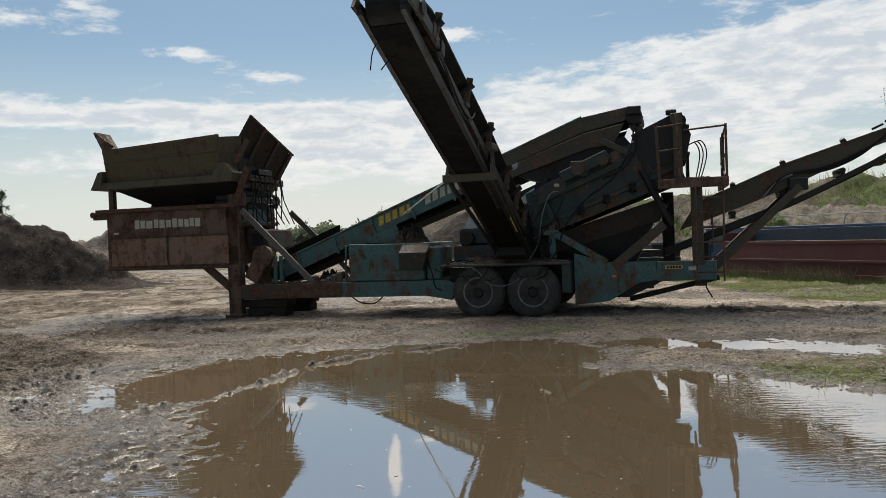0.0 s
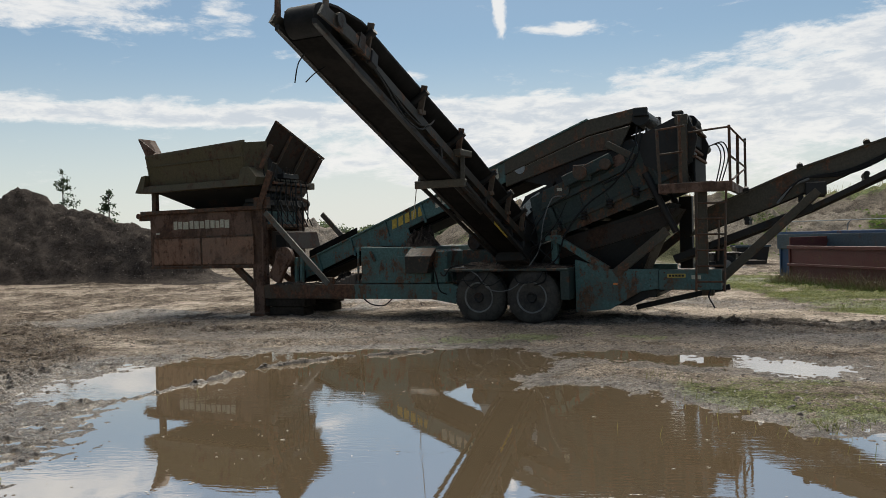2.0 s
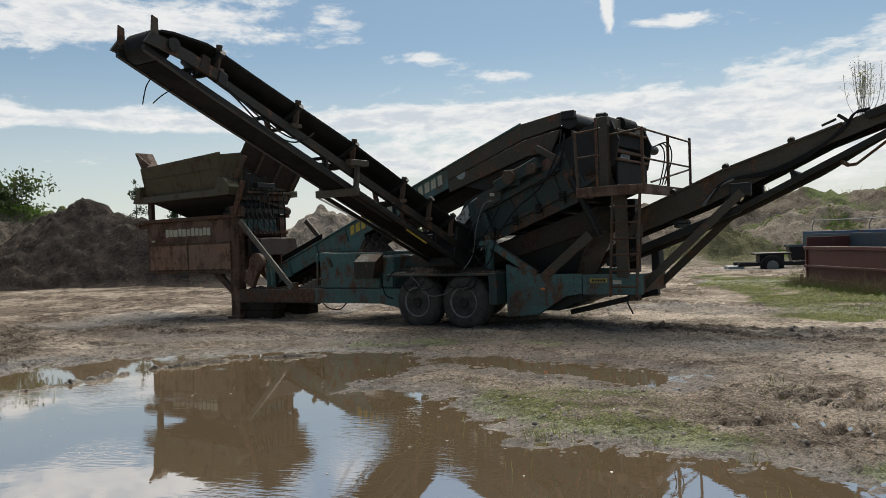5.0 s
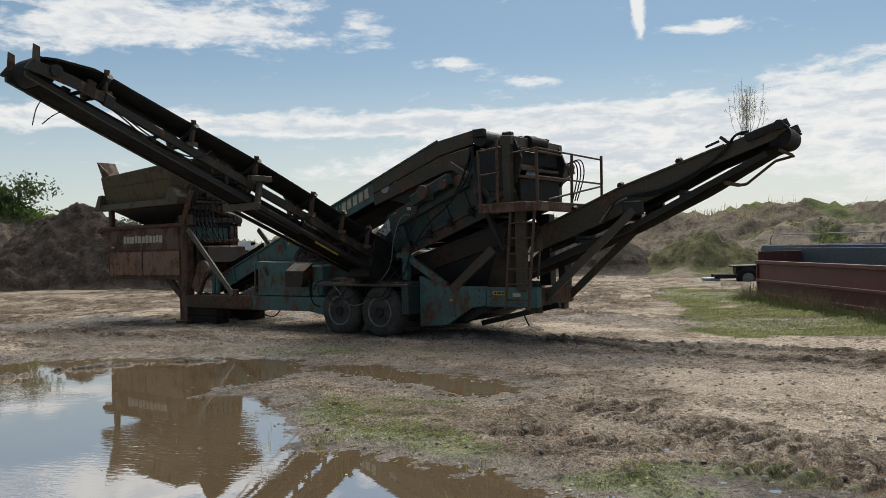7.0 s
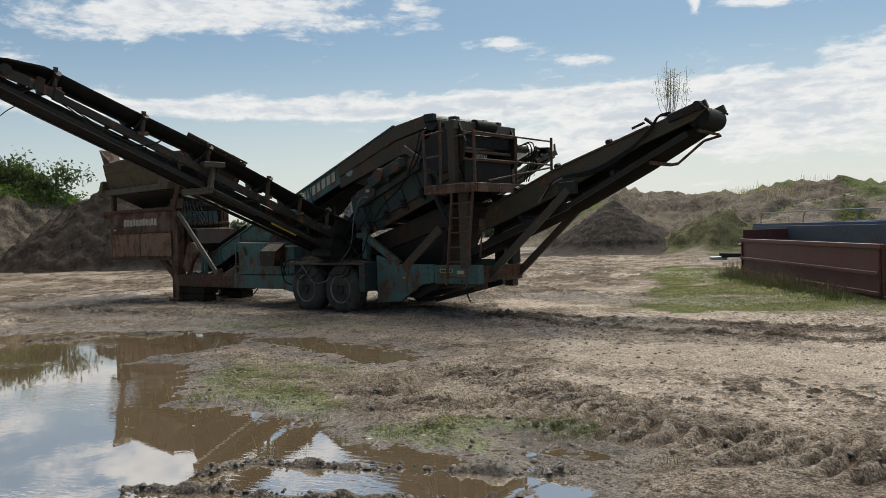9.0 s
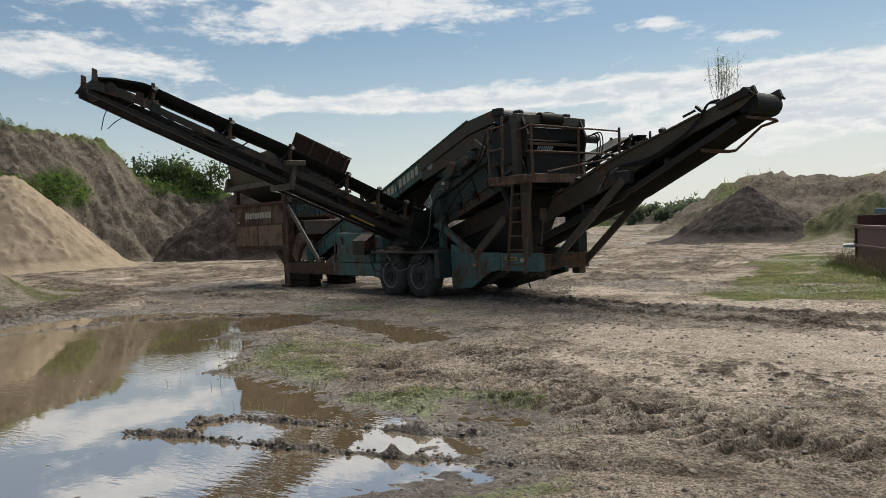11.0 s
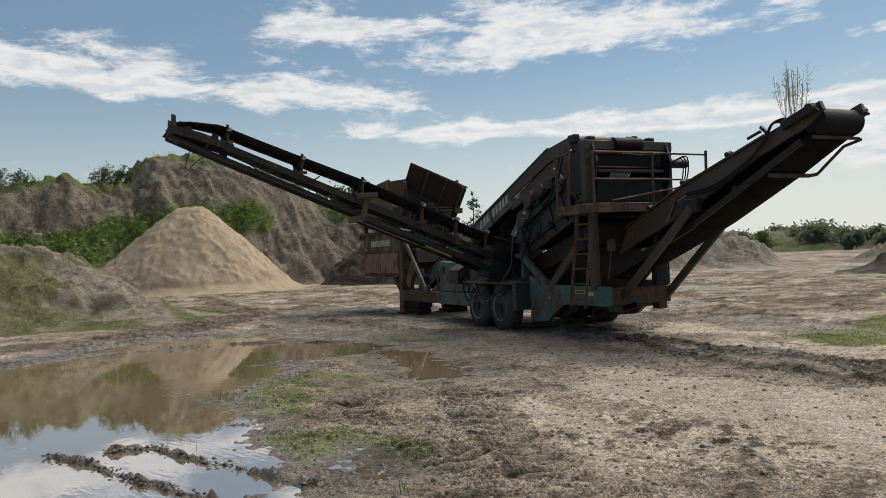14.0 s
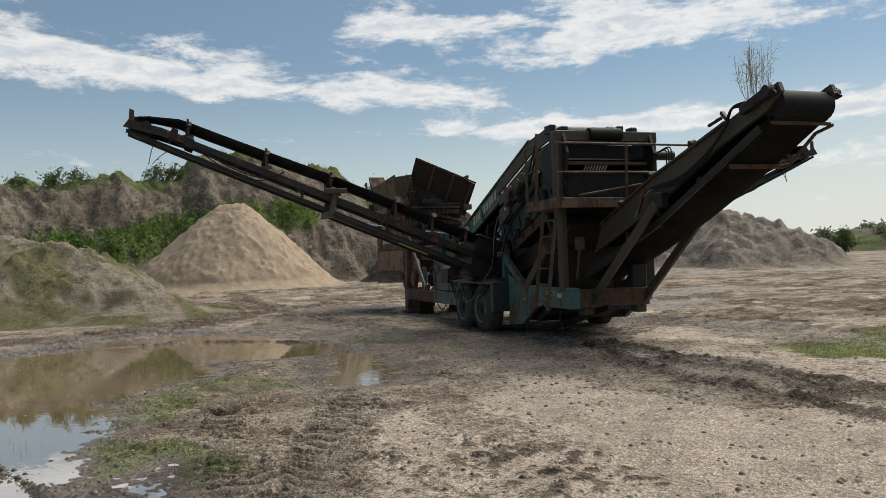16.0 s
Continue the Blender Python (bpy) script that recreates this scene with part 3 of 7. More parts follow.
def height(x, y):
    """The ground's height, and the masks of its kinds."""
    wx, wy = x + 0.10 * fbm(x, y, 3.0, 2, 15), y + 0.10 * fbm(x, y, 3.0, 2, 17)
    pud = np.minimum(np.minimum(signed(x, y, PUDDLE), signed(x, y, STRIP)), signed(x, y, SMALL) + 0.05)
    near = np.exp(-((x - 3) / 16.0) ** 2 - ((y - 9) / 14.0) ** 2)
    f1, gap, rid = cells(wx, wy, 6.5, 601)
    g1, ggap, gid = cells(wx, wy, 13.0, 611)
    h1, hgap, hid = cells(wx, wy, 3.6, 621)
    lump = np.clip(1 - (f1 / 0.62) ** 2, 0, 1) ** 0.6 * rid
    crumb = np.clip(1 - (g1 / 0.6) ** 2, 0, 1) ** 0.6 * gid
    patch = fbm(x, y, 0.55, 4, 25)
    z = 0.30 * smooth(-9, -21, x) + 0.03 * fbm(x, y, 0.35, 3, 11) + 0.06 * fbm(x, y, 1.3, 4, 21) * near + 0.03 * fbm(x, y, 4.0, 3, 31, 0.6) * near
    z = z - 0.05 * smooth(14, 24, y) * smooth(-12, -2, x)
    z = z - 0.40 * np.exp(-((x - 10.2) / 4.5) ** 2 - ((y - 38.0) / 3.5) ** 2)
    # the shore: trodden, with rims between small pools on the western side
    west = smooth(-0.8, -2.4, x + 0.25 * (y - 8)) * smooth(12.5, 10.5, y)
    ragged = pud + 0.24 * fbm(x, y, 1.6, 4, 41, 0.6) + 0.14 * fbm(x, y, 6.0, 3, 51) - 0.28 * west
    shore = WATER_Z + np.clip(ragged * (0.06 - 0.024 * west), -0.25, 0.06) + 0.022 * fbm(x, y, 4.0, 3, 61)
    trod = np.exp(-((ragged - 0.35 - 0.2 * west) / (0.55 + 0.4 * west)) ** 2)
    shore = shore + trod * ((0.026 + 0.058 * west) * (0.22 - np.minimum(hgap, 0.5)) + (0.016 + 0.02 * west) * lump + 0.014 * crumb - 0.006 - 0.006 * west)
    z = np.where(ragged < 1.2, np.minimum(z, shore) * (1 - smooth(0.5, 1.2, ragged)) + z * smooth(0.5, 1.2, ragged), z)
    churn = np.zeros(x.shape)
    flat_ = np.zeros(x.shape)
    for line, rise in BERMS:
        d, s = seg_dist(wx, wy, line, False)
        clod = 0.50 + 0.65 * lump + 0.5 * crumb + 0.9 * fbm(x, y, 1.6, 3, 71)
        z = np.maximum(z, WATER_Z - 0.035 + rise * np.exp(-(d / 0.055) ** 2) * clod)
        churn = np.maximum(churn, np.exp(-(d / 0.16) ** 2))
    for i, (line, half) in enumerate(TRACKS):
        d, s = seg_dist(x + 0.15 * fbm(x, y, 0.9, 2, 83), y, line, False)
        on = 1 - smooth(half * 0.8, half * 1.15, d + 0.14 * fbm(x, y, 2.5, 3, 81))
        keep = 0.25 + 0.75 * smooth(-0.18, 0.10, fbm(x, y, 1.7, 3, 89 + i) + 0.03)
        flat_ = np.maximum(flat_, on)
        phase = (s + 0.35 * d + 0.06 * fbm(x, y, 3.5, 2, 85)) / 0.21 * 2 * math.pi
        lug = np.tanh(2.6 * np.sin(phase + 0.9 * fbm(x, y, 2.2, 3, 86)))
        z = z + on * smooth(-0.1, 0.4, pud) * (0.046 * lug * keep + 0.018 * fbm(x, y, 6.0, 3, 87, 0.65) + 0.006 * crumb - 0.012)
        # shade of the lug recesses put into the churn tone, so the relief shows
        churn = np.maximum(churn, on * (0.40 - 0.34 * lug * keep + 0.45 * fbm(x, y, 2.0, 4, 88, 0.7)))
    for i, line in enumerate(RUTS):
        d, s = seg_dist(wx, wy, line, False)
        d = d + 0.22 * fbm(x, y, 0.9, 3, 91 + i)
        wide = (0.26, 0.36, 0.55, 0.95, 0.5, 0.22, 0.16, 0.16)[i]
        band = 1 - smooth(wide * 0.5, wide * 1.25, d)
        clod = 0.55 * lump + 0.4 * crumb + 0.5 * fbm(x, y, 2.4, 3, 95)
        z = z + band * 0.055 * clod + (0.030 if i < 2 else 0.012) * np.exp(-((d - wide * 0.8) / 0.09) ** 2) * (0.5 + lump + 0.8 * fbm(x, y, 1.6, 2, 94)) - 0.045 * np.exp(-(d / (wide * 0.4)) ** 2)
        churn = np.maximum(churn, band * (0.55 + 0.75 * clod + 0.5 * fbm(x, y, 0.7, 2, 99)) * (1.0 if i < 4 else 0.6))
    left = smooth(0.1, 0.5, np.exp(-((x + 6.4 + 0.55 * (y - 11)) / 1.3) ** 2 - ((y - 11.2) / 2.6) ** 2) + 0.3 * fbm(x, y, 0.8, 3, 102))
    # under: the machine's soft shade put into the churn tone, with rougher earth
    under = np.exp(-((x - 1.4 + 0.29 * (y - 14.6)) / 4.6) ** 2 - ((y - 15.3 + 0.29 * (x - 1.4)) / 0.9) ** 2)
    strewn = np.exp(-((x - 10.2) / 1.5) ** 2 - ((y - 8.9) / 0.8) ** 2) + np.exp(-((x - 6.2) / 0.6) ** 2 - ((y - 9.3) / 0.5) ** 2) + np.exp(-((x - 8.2) / 0.5) ** 2 - ((y - 8.3) / 0.3) ** 2)
    rough = np.clip(0.7 * smooth(0.12, 0.45, patch) + 0.9 * strewn + left + 0.8 * under, 0, 1.2) * smooth(0.1, 0.6, ragged) * (1 - 0.8 * flat_)
    z = z + rough * near * (0.050 * lump * (rid > 0.45) + 0.028 * crumb - 0.008)
    churn = np.maximum(churn, left * (0.6 + 0.5 * lump))
    churn = np.maximum(churn, rough * (0.24 + 0.80 * lump * (rid > 0.5) + 0.35 * crumb * (gid > 0.55)))
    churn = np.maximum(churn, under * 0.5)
    wet = np.clip(1.15 - ragged * 1.25, 0, 1) * 0.9
    wet = np.maximum(wet, west * smooth(1.9, 0.7, pud) * (0.75 + 0.4 * fbm(x, y, 2.0, 3, 104)))
    wet = np.maximum(wet, 0.5 * smooth(0.10, 0.3, fbm(x, y, 0.5, 4, 105)) * smooth(24, 17, y) * smooth(9.5, 12, y))
    damp = np.exp(-((y - 13.2 + 0.12 * (x - 2)) / 1.3) ** 2) * smooth(-7, -4, x) * smooth(10, 6.5, x)
    wet = np.maximum(wet, 0.80 * damp * (0.9 + 0.8 * fbm(x, y, 0.9, 4, 107)))
    pen = 0.44 * np.exp(-((x - 5.0) / 2.6) ** 2 - ((y - 8.4) / 1.8) ** 2)
    strip2 = 1.15 * np.exp(-((x - 2.2) / 2.9) ** 2 - ((y - 12.8) / 0.6) ** 2) * smooth(-0.12, 0.16, fbm(x, y, 0.8, 3, 127) + 0.04)
    right = smooth(6.9, 8.4, x - 0.04 * (18 - y) + 0.9 * fbm(x, y, 0.45, 3, 111) + 0.10 * np.maximum(y - 21, 0)) * smooth(15.3, 16.8, y + 0.8 * fbm(x, y, 0.6, 3, 113)) * smooth(36, 27, y + 3 * fbm(x, y, 0.2, 3, 117))
    weedy = np.exp(-((x - 7.6) / 1.2) ** 2 - ((y - 6.75) / 0.4) ** 2)
    grass = np.clip(0.9 * pen + 0.85 * strip2 + 0.5 * np.exp(-((ragged - 0.45) / 0.3) ** 2) * smooth(2.6, 3.6, x) * smooth(9.5, 8.5, y) + 1.4 * right + 0.5 * weedy, 0, 1.1) * np.clip(0.85 + 1.5 * fbm(x, y, 1.2, 4, 121) * (1 - 0.35 * right), 0, 1.3)
    grass = grass * smooth(0.0, 0.35, ragged) * (1 - 0.8 * np.clip(churn, 0, 1))
    sand = np.exp(-((x - 10.8) / 2.4) ** 2 - ((y - 10.2 + 0.3 * (x - 10.8)) / 1.1) ** 2) + 0.9 * np.exp(-((x + 3.6) / 2.2) ** 2 - ((y - 12.5 - 0.35 * (x + 3.6)) / 0.55) ** 2)
    sand = sand + 0.75 * np.exp(-((x - 8.4) / 1.9) ** 2 - ((y - 10.7) / 1.0) ** 2) + 0.7 * np.exp(-((x - 10.0) / 1.8) ** 2 - ((y - 8.4) / 1.0) ** 2)
    sand = sand + 0.7 * np.exp(-((x - 6.6) / 1.2) ** 2 - ((y - 11.0) / 0.8) ** 2) + 0.9 * np.exp(-((x - 8.6) / 1.4) ** 2 - ((y - 8.6 + 0.7 * (x - 8.6)) / 0.28) ** 2) + 0.8 * np.exp(-((x - 5.6) / 1.8) ** 2 - ((y - 16.6) / 0.7) ** 2)
    sand = sand + 0.45 * smooth(0.05, 0.30, fbm(x, y * 0.7, 0.9, 5, 131, 0.75)) * smooth(15.5, 18, y) + 0.75 * smooth(0.04, 0.26, -patch) * near
    sand = np.clip(sand, 0, 1) * (1 - 0.85 * np.clip(churn, 0, 1)) * smooth(0.9, 2.2, pud) * (1 - 0.7 * np.clip(damp, 0, 1))
    far = smooth(16, 20, y + 4.5 * smooth(-2.5, -5.5, x))
    broken = smooth(0.02, 0.16, fbm(x, y * 0.8, 1.1, 5, 141, 0.75) + 0.35 * fbm(x, y, 0.16, 3, 143))
    churn = np.maximum(churn, far * 0.85 * broken)
    wet = np.maximum(wet, far * 0.8 * smooth(0.16, 0.30, fbm(x, y, 0.22, 4, 145)))
    z = z + far * (0.07 * lump * broken + 0.05 * fbm(x, y, 1.2, 3, 147)) * smooth(70, 40, y)
    return z, wet, grass, sand, np.clip(churn, 0, 1)


def gloss(x, y):
    """Where the trodden mud is soaked and shines."""
    pud = signed(x, y, PUDDLE)
    west = smooth(-0.8, -2.4, x + 0.25 * (y - 8)) * smooth(12.5, 10.5, y)
    return np.clip(west * smooth(2.2, 0.8, pud) + 0.7 * np.exp(-((pud - 0.05) / 0.22) ** 2), 0, 1)


def sheet(name, xs, ys, zf, mat, keep=None):
    """A mesh over a grid; zf gives heights and masks."""
    gx, gy = np.meshgrid(xs, ys, indexing="ij")
    z, masks = zf(gx, gy)
    co = np.stack([gx, gy, z], -1).reshape(-1, 3)
    nx, ny = len(xs), len(ys)
    i = np.arange(nx * ny).reshape(nx, ny)
    q = np.stack([i[:-1, :-1], i[1:, :-1], i[1:, 1:], i[:-1, 1:]], -1).reshape(-1, 4)
    if keep is not None:
        ok = keep(gx, gy, z).reshape(-1)
        q = q[ok[q].any(1)]
        used = np.zeros(len(co), bool)
        used[q.ravel()] = True
        remap = np.cumsum(used) - 1
        co, q = co[used], remap[q]
        masks = {k: m.reshape(-1)[used] for k, m in masks.items()}
    me = bpy.data.meshes.new(name)
    me.vertices.add(len(co))
    me.vertices.foreach_set("co", co.astype(np.float32).ravel())
    me.loops.add(q.size)
    me.loops.foreach_set("vertex_index", q.astype(np.int32).ravel())
    me.polygons.add(len(q))
    me.polygons.foreach_set("loop_start", np.arange(0, q.size, 4, dtype=np.int32))
    me.polygons.foreach_set("use_smooth", np.ones(len(q), bool))
    me.update()
    for k, m in masks.items():
        a = me.attributes.new(k, "FLOAT", "POINT")
        a.data.foreach_set("value", m.astype(np.float32).ravel())
    me.materials.append(mat)
    return new(name, me)


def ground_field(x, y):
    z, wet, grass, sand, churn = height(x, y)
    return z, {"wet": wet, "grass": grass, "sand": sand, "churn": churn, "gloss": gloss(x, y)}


GROUND_X = np.array(sorted(set(axis(-1500, -17.0, -5.6, -5.6, 0.075, 1.06, 1.06)) | set(axis(-5.6, -5.6, 12.0, 1500, 0.038, 1.06, 1.045))))
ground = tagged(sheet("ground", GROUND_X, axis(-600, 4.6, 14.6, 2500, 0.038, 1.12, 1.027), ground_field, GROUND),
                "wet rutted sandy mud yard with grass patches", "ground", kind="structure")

bm = bmesh.new()
bmesh.ops.create_grid(bm, x_segments=1, y_segments=1, size=1)
for v in bm.verts:
    v.co = Vector((2.8 + v.co.x * 8.8, 7.3 + v.co.y * 5.6, WATER_Z))
tagged(finish("water", bm, WATER), "brown muddy puddle water reflecting the sky", "puddle", kind="structure")


# ---- heaps and banks ----
FIELDS = {}


def mound(name, ridge, slope, mat, step, rough, seed, label, category, kind="", base=0.0, grassy=None, gully=0.0, round_=0.5, group="", clod=(0.5, 0.12, 0.3)):
    """A heap of earth: a crest line of (x, y, height) falling away on all sides."""
    pts = [(x, y) for x, y, h in ridge] if len(ridge) > 1 else [(ridge[0][0], ridge[0][1]), (ridge[0][0] + 0.05, ridge[0][1])]
    hs = [h for x, y, h in ridge] if len(ridge) > 1 else [ridge[0][2], ridge[0][2]]
    reach = max(hs) / slope * 1.25 + 1
    x0, x1 = min(p[0] for p in pts) - reach, max(p[0] for p in pts) + reach
    y0, y1 = min(p[1] for p in pts) - reach, max(p[1] for p in pts) + reach
    lens = np.cumsum([0] + [math.dist(a, b) for a, b in zip(pts, pts[1:])])

    def field(x, y):
        wx = x + rough * 1.5 * fbm(x, y, 0.35, 3, seed)
        wy = y + rough * 1.5 * fbm(x, y, 0.35, 3, seed + 5)
        d, s = seg_dist(wx, wy, pts, False)
        h = np.interp(s, lens, hs)
        z = h - slope * (np.sqrt(d * d + round_ * round_) - round_)
        foot = 0.6
        z = np.where(z < foot, foot * np.exp(np.clip((z - foot) / foot, -8, 0)) - 0.10, z)
        amp = smooth(-0.05, 0.8, z)
        z = z + amp * rough * (0.9 * fbm(x, y, 0.45, 4, seed + 9) + 0.45 * fbm(x, y, 2.0, 4, seed + 13, 0.6))
        f1, gap, rid = cells(x, y, 1.0 / clod[0], seed + 31)
        z = z + amp * clod[1] * np.clip(1 - (f1 / 0.6) ** 2, 0, 1) ** 0.6 * rid * (rid > clod[2])
        g1, ggap, gid = cells(x, y, 2.6 / clod[0], seed + 41)
        z = z + amp * clod[1] * 0.45 * np.clip(1 - (g1 / 0.6) ** 2, 0, 1) ** 0.6 * gid
        if gully:
            z = z - amp * gully * np.abs(fbm(s, d * 0.25, 0.8, 4, seed + 17)) * np.clip(d, 0, 3)
        g = np.zeros(x.shape)
        if grassy is not None:
            g = np.clip(grassy(x, y, z, d), 0, 1)
        return z + base, {"grass": g}

    FIELDS[name] = field
    ob = sheet(name, np.arange(x0, x1, step), np.arange(y0, y1, step), field, mat, lambda x, y, z: z > base - 0.09)
    return tagged(ob, label, category, group, kind)


mound("dirt_mound", [(-24, 32.5, 3.64), (-21.2, 31.5, 4.19), (-17.4, 31.5, 2.59), (-13.8, 31.5, 1.1)], 0.74, SOIL, 0.13, 0.50, 301,
      "large heap of dark brown crumbly soil", "dirt mound", base=0.06, clod=(0.42, 0.24, 0.2))
mound("sand_mound", [(-26.5, 19.5, 4.35), (-26.0, 20.1, 4.45)], 0.88, SANDHEAP, 0.09, 0.22, 311, "tall cone of pale ochre sand", "sand heap", base=0.3, round_=0.65, gully=0.03, clod=(0.32, 0.10, 0.6))
mound("earth_bank", [(-37, -8, 5.9), (-36, 4, 5.9), (-35, 10.2, 6.1), (-34.8, 13.5, 6.2), (-34.6, 15.8, 6.8), (-34.6, 16.9, 6.3), (-34.5, 19.9, 6.8), (-34.5, 21.0, 8.0), (-34.3, 23.2, 8.2), (-33.8, 27.5, 7.8), (-33.2, 30, 7.2), (-32.6, 31.8, 5.3), (-31, 34.5, 4.2), (-27, 38, 3.6)],
      1.2, BANKMAT, 0.15, 0.7, 321, "steep eroded earth bank with grass along its crest", "earth bank", "structure", base=0.3, gully=0.16, round_=0.9, clod=(0.55, 0.30, 0.45),
      grassy=lambda x, y, z, d: np.exp(-(d / 1.0) ** 2) * 0.75 + 1.1 * np.exp(-((z - 2.3 - 0.18 * (y - 14)) / 1.2) ** 2) * smooth(4, 9, y) * smooth(29, 25, y) * (1.0 + 1.6 * fbm(x, y, 0.5, 3, 329)))
mound("weedy_mound", [(-20, 4.5, 3.2), (-16.2, 7.6, 2.9), (-13.6, 9.8, 2.35), (-11.8, 11.2, 1.0)], 0.42, WEEDMAT, 0.11, 0.42, 331,
      "low mound of rubble and earth grown over with weeds", "mound", base=0.0, clod=(0.4, 0.16, 0.4),
      grassy=lambda x, y, z, d: 0.58 + 1.6 * fbm(x, y, 0.7, 4, 337) + 0.12 * smooth(2.0, 0.6, z))
mound("black_mound", [(1.3, 48.8, 2.9)], 0.66, BLACKSOIL, 0.12, 0.2, 341, "cone of blackish soil", "dirt mound", round_=0.25, clod=(0.4, 0.12, 0.3))
mound("rubble_mound", [(-21.3, 52.0, 3.0), (-19.5, 53.5, 4.4), (-16.5, 55.5, 3.0)], 0.6, GREYHEAP, 0.2, 0.5, 351, "heap of grey-brown rubble and earth", "rubble heap", clod=(0.9, 0.5, 0.3))
mound("grassy_mound", [(6.6, 48.2, 1.7), (7.9, 47.8, 2.35), (9.0, 47.6, 1.5)], 0.62, WEEDMAT, 0.15, 0.45, 361,
      "green overgrown earth mound", "mound", group="mounds by the containers", clod=(0.4, 0.2, 0.3), grassy=lambda x, y, z, d: 0.66 + 1.3 * fbm(x, y, 0.6, 4, 367))
mound("grassy_mound", [(12.6, 51.0, 2.6), (14.2, 50.6, 2.7), (16.0, 50.0, 2.2), (20.0, 49.0, 2.5), (28.0, 47.0, 2.4)], 0.55, WEEDMAT, 0.2, 0.5, 363,
      "overgrown earth mound with bare grey patches", "mound", group="mounds by the containers", clod=(0.5, 0.25, 0.3), grassy=lambda x, y, z, d: 0.35 + 1.5 * fbm(x, y, 0.35, 4, 369))
mound("far_bank", [(-9.5, 78, 1.4), (-5, 75, 4.0), (-1.5, 74, 4.8), (2, 73.5, 4.1), (8, 72, 3.8), (12.5, 71, 4.5), (21, 69, 4.3), (34, 66, 5.0), (60, 58, 5.8), (90, 45, 5.5)], 0.5, BANKMAT, 0.5, 0.9, 371,
      "long sandy bank with tufts of dry grass on its crest", "earth bank", "structure", gully=0.05, round_=2.5,
      grassy=lambda x, y, z, d: 0.25 + 1.5 * fbm(x, y, 0.18, 4, 377) + 0.3 * np.exp(-(d / 2.0) ** 2))
mound("far_left_bank", [(-90, 118, 1.9), (-73.5, 126.7, 1.9), (-60, 122, 2.0), (-52, 116, 2.4), (-43, 121, 3.4), (-36, 124, 3.0), (-26, 126, 1.6)], 0.4, BANKMAT, 0.6, 0.8, 381, "distant low bank of pale earth", "earth bank", "structure",
      grassy=lambda x, y, z, d: 0.10 + 1.2 * fbm(x, y, 0.18, 4, 387))


# ---- the screening machine ----
# x runs from the feed hopper to the tail conveyor, y away from the puddle, z up
MACHINE = pose(1.2, 15.14, 0.0, 0, 0, -16.5)
rig = thing("screening_machine", "old worn green and rusty mobile screening machine on two axles", "screening machine", MACHINE)
NEAR, FAR = 0.28, 2.62
BACK = 1.95          # far side of the hopper and its stand


def both(name, make, mat, label="", parent=rig):
    """The same part on the near and on the far side."""
    a = part(name, make(0), mat, parent, label)
    b = part(name, make(1), mat, parent, label)
    return a, b


def lane(k, w):
    """From y to y of a plate w thick on the near (0) or far (1) side."""
    return (NEAR, NEAR + w) if k == 0 else (FAR - w, FAR)


# chassis
both("chassis_rail", lambda k: side([(-6.05, 0.39), (-3.62, 0.395), (-3.62, 0.71), (-6.05, 0.70)], *lane(k, 0.16), 0.006), RUST, "rusty steel chassis rail")
both("chassis_rail", lambda k: side([(-3.615, 0.395), (-1.75, 0.40), (-1.2, 0.31), (-1.05, 0.62), (-1.3, 0.72), (-3.615, 0.71)], *lane(k, 0.165), 0.006), GREEN, "worn green chassis rail")
both("wheel_beam", lambda k: box(-1.3, 1.3, *((0.55, 0.7) if k == 0 else (2.2, 2.35)), 0.45, 0.95), GREASE)
both("rear_plate", lambda k: side([(1.30, 0.18), (1.95, 0.24), (2.52, 0.58), (2.84, 0.63), (2.84, 0.985), (1.95, 0.99), (1.30, 1.18)], *lane(k, 0.10), 0.006), GREEN, "worn green rear chassis plate")
part("rear_box", box(2.85, 3.92, *lane(0, 0.18), 0.61, 0.97, 0.01), GREEN, rig)
part("axle", rod((-0.55, 0.1, 0.47), (-0.55, 2.8, 0.47), 0.07), GREASE, rig)
part("axle", rod((0.52, 0.1, 0.47), (0.52, 2.8, 0.47), 0.07), GREASE, rig)
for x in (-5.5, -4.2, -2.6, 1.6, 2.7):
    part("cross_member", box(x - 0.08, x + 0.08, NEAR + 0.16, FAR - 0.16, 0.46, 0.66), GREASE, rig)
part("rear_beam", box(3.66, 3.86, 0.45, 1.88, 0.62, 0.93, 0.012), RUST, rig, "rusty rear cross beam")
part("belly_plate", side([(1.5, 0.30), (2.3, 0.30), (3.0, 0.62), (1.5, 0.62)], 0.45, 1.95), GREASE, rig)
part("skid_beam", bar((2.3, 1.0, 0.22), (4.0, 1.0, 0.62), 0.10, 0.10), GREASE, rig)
both("fender", lambda k: join(box(-1.30, 1.27, *((-0.06, 0.62) if k == 0 else (2.28, 2.96)), 0.985, 1.035), box(1.10, 1.27, *((-0.05, 0.60) if k == 0 else (2.3, 2.95)), 0.44, 0.985)), DARKGREEN, "flat green fender plate heaped with dirt")
part("spill", box(0.55, 1.2, 0.02, 0.5, 1.03, 1.06, 0.01), RUST, rig, "spilled rusty debris")
part("reflector", box(2.02, 2.10, NEAR - 0.006, NEAR, 0.70, 0.735, 0), ORANGE, rig, "orange side reflector")
part("name_plate", box(3.0, 3.32, NEAR - 0.006, NEAR, 0.83, 0.90, 0), YELLOW, rig, "small yellow and dark plate")
for i in range(5):
    part("plate_bar", box(3.03 + i * 0.055, 3.07 + i * 0.055, NEAR - 0.010, NEAR - 0.006, 0.845, 0.885, 0), GREASE, rig)
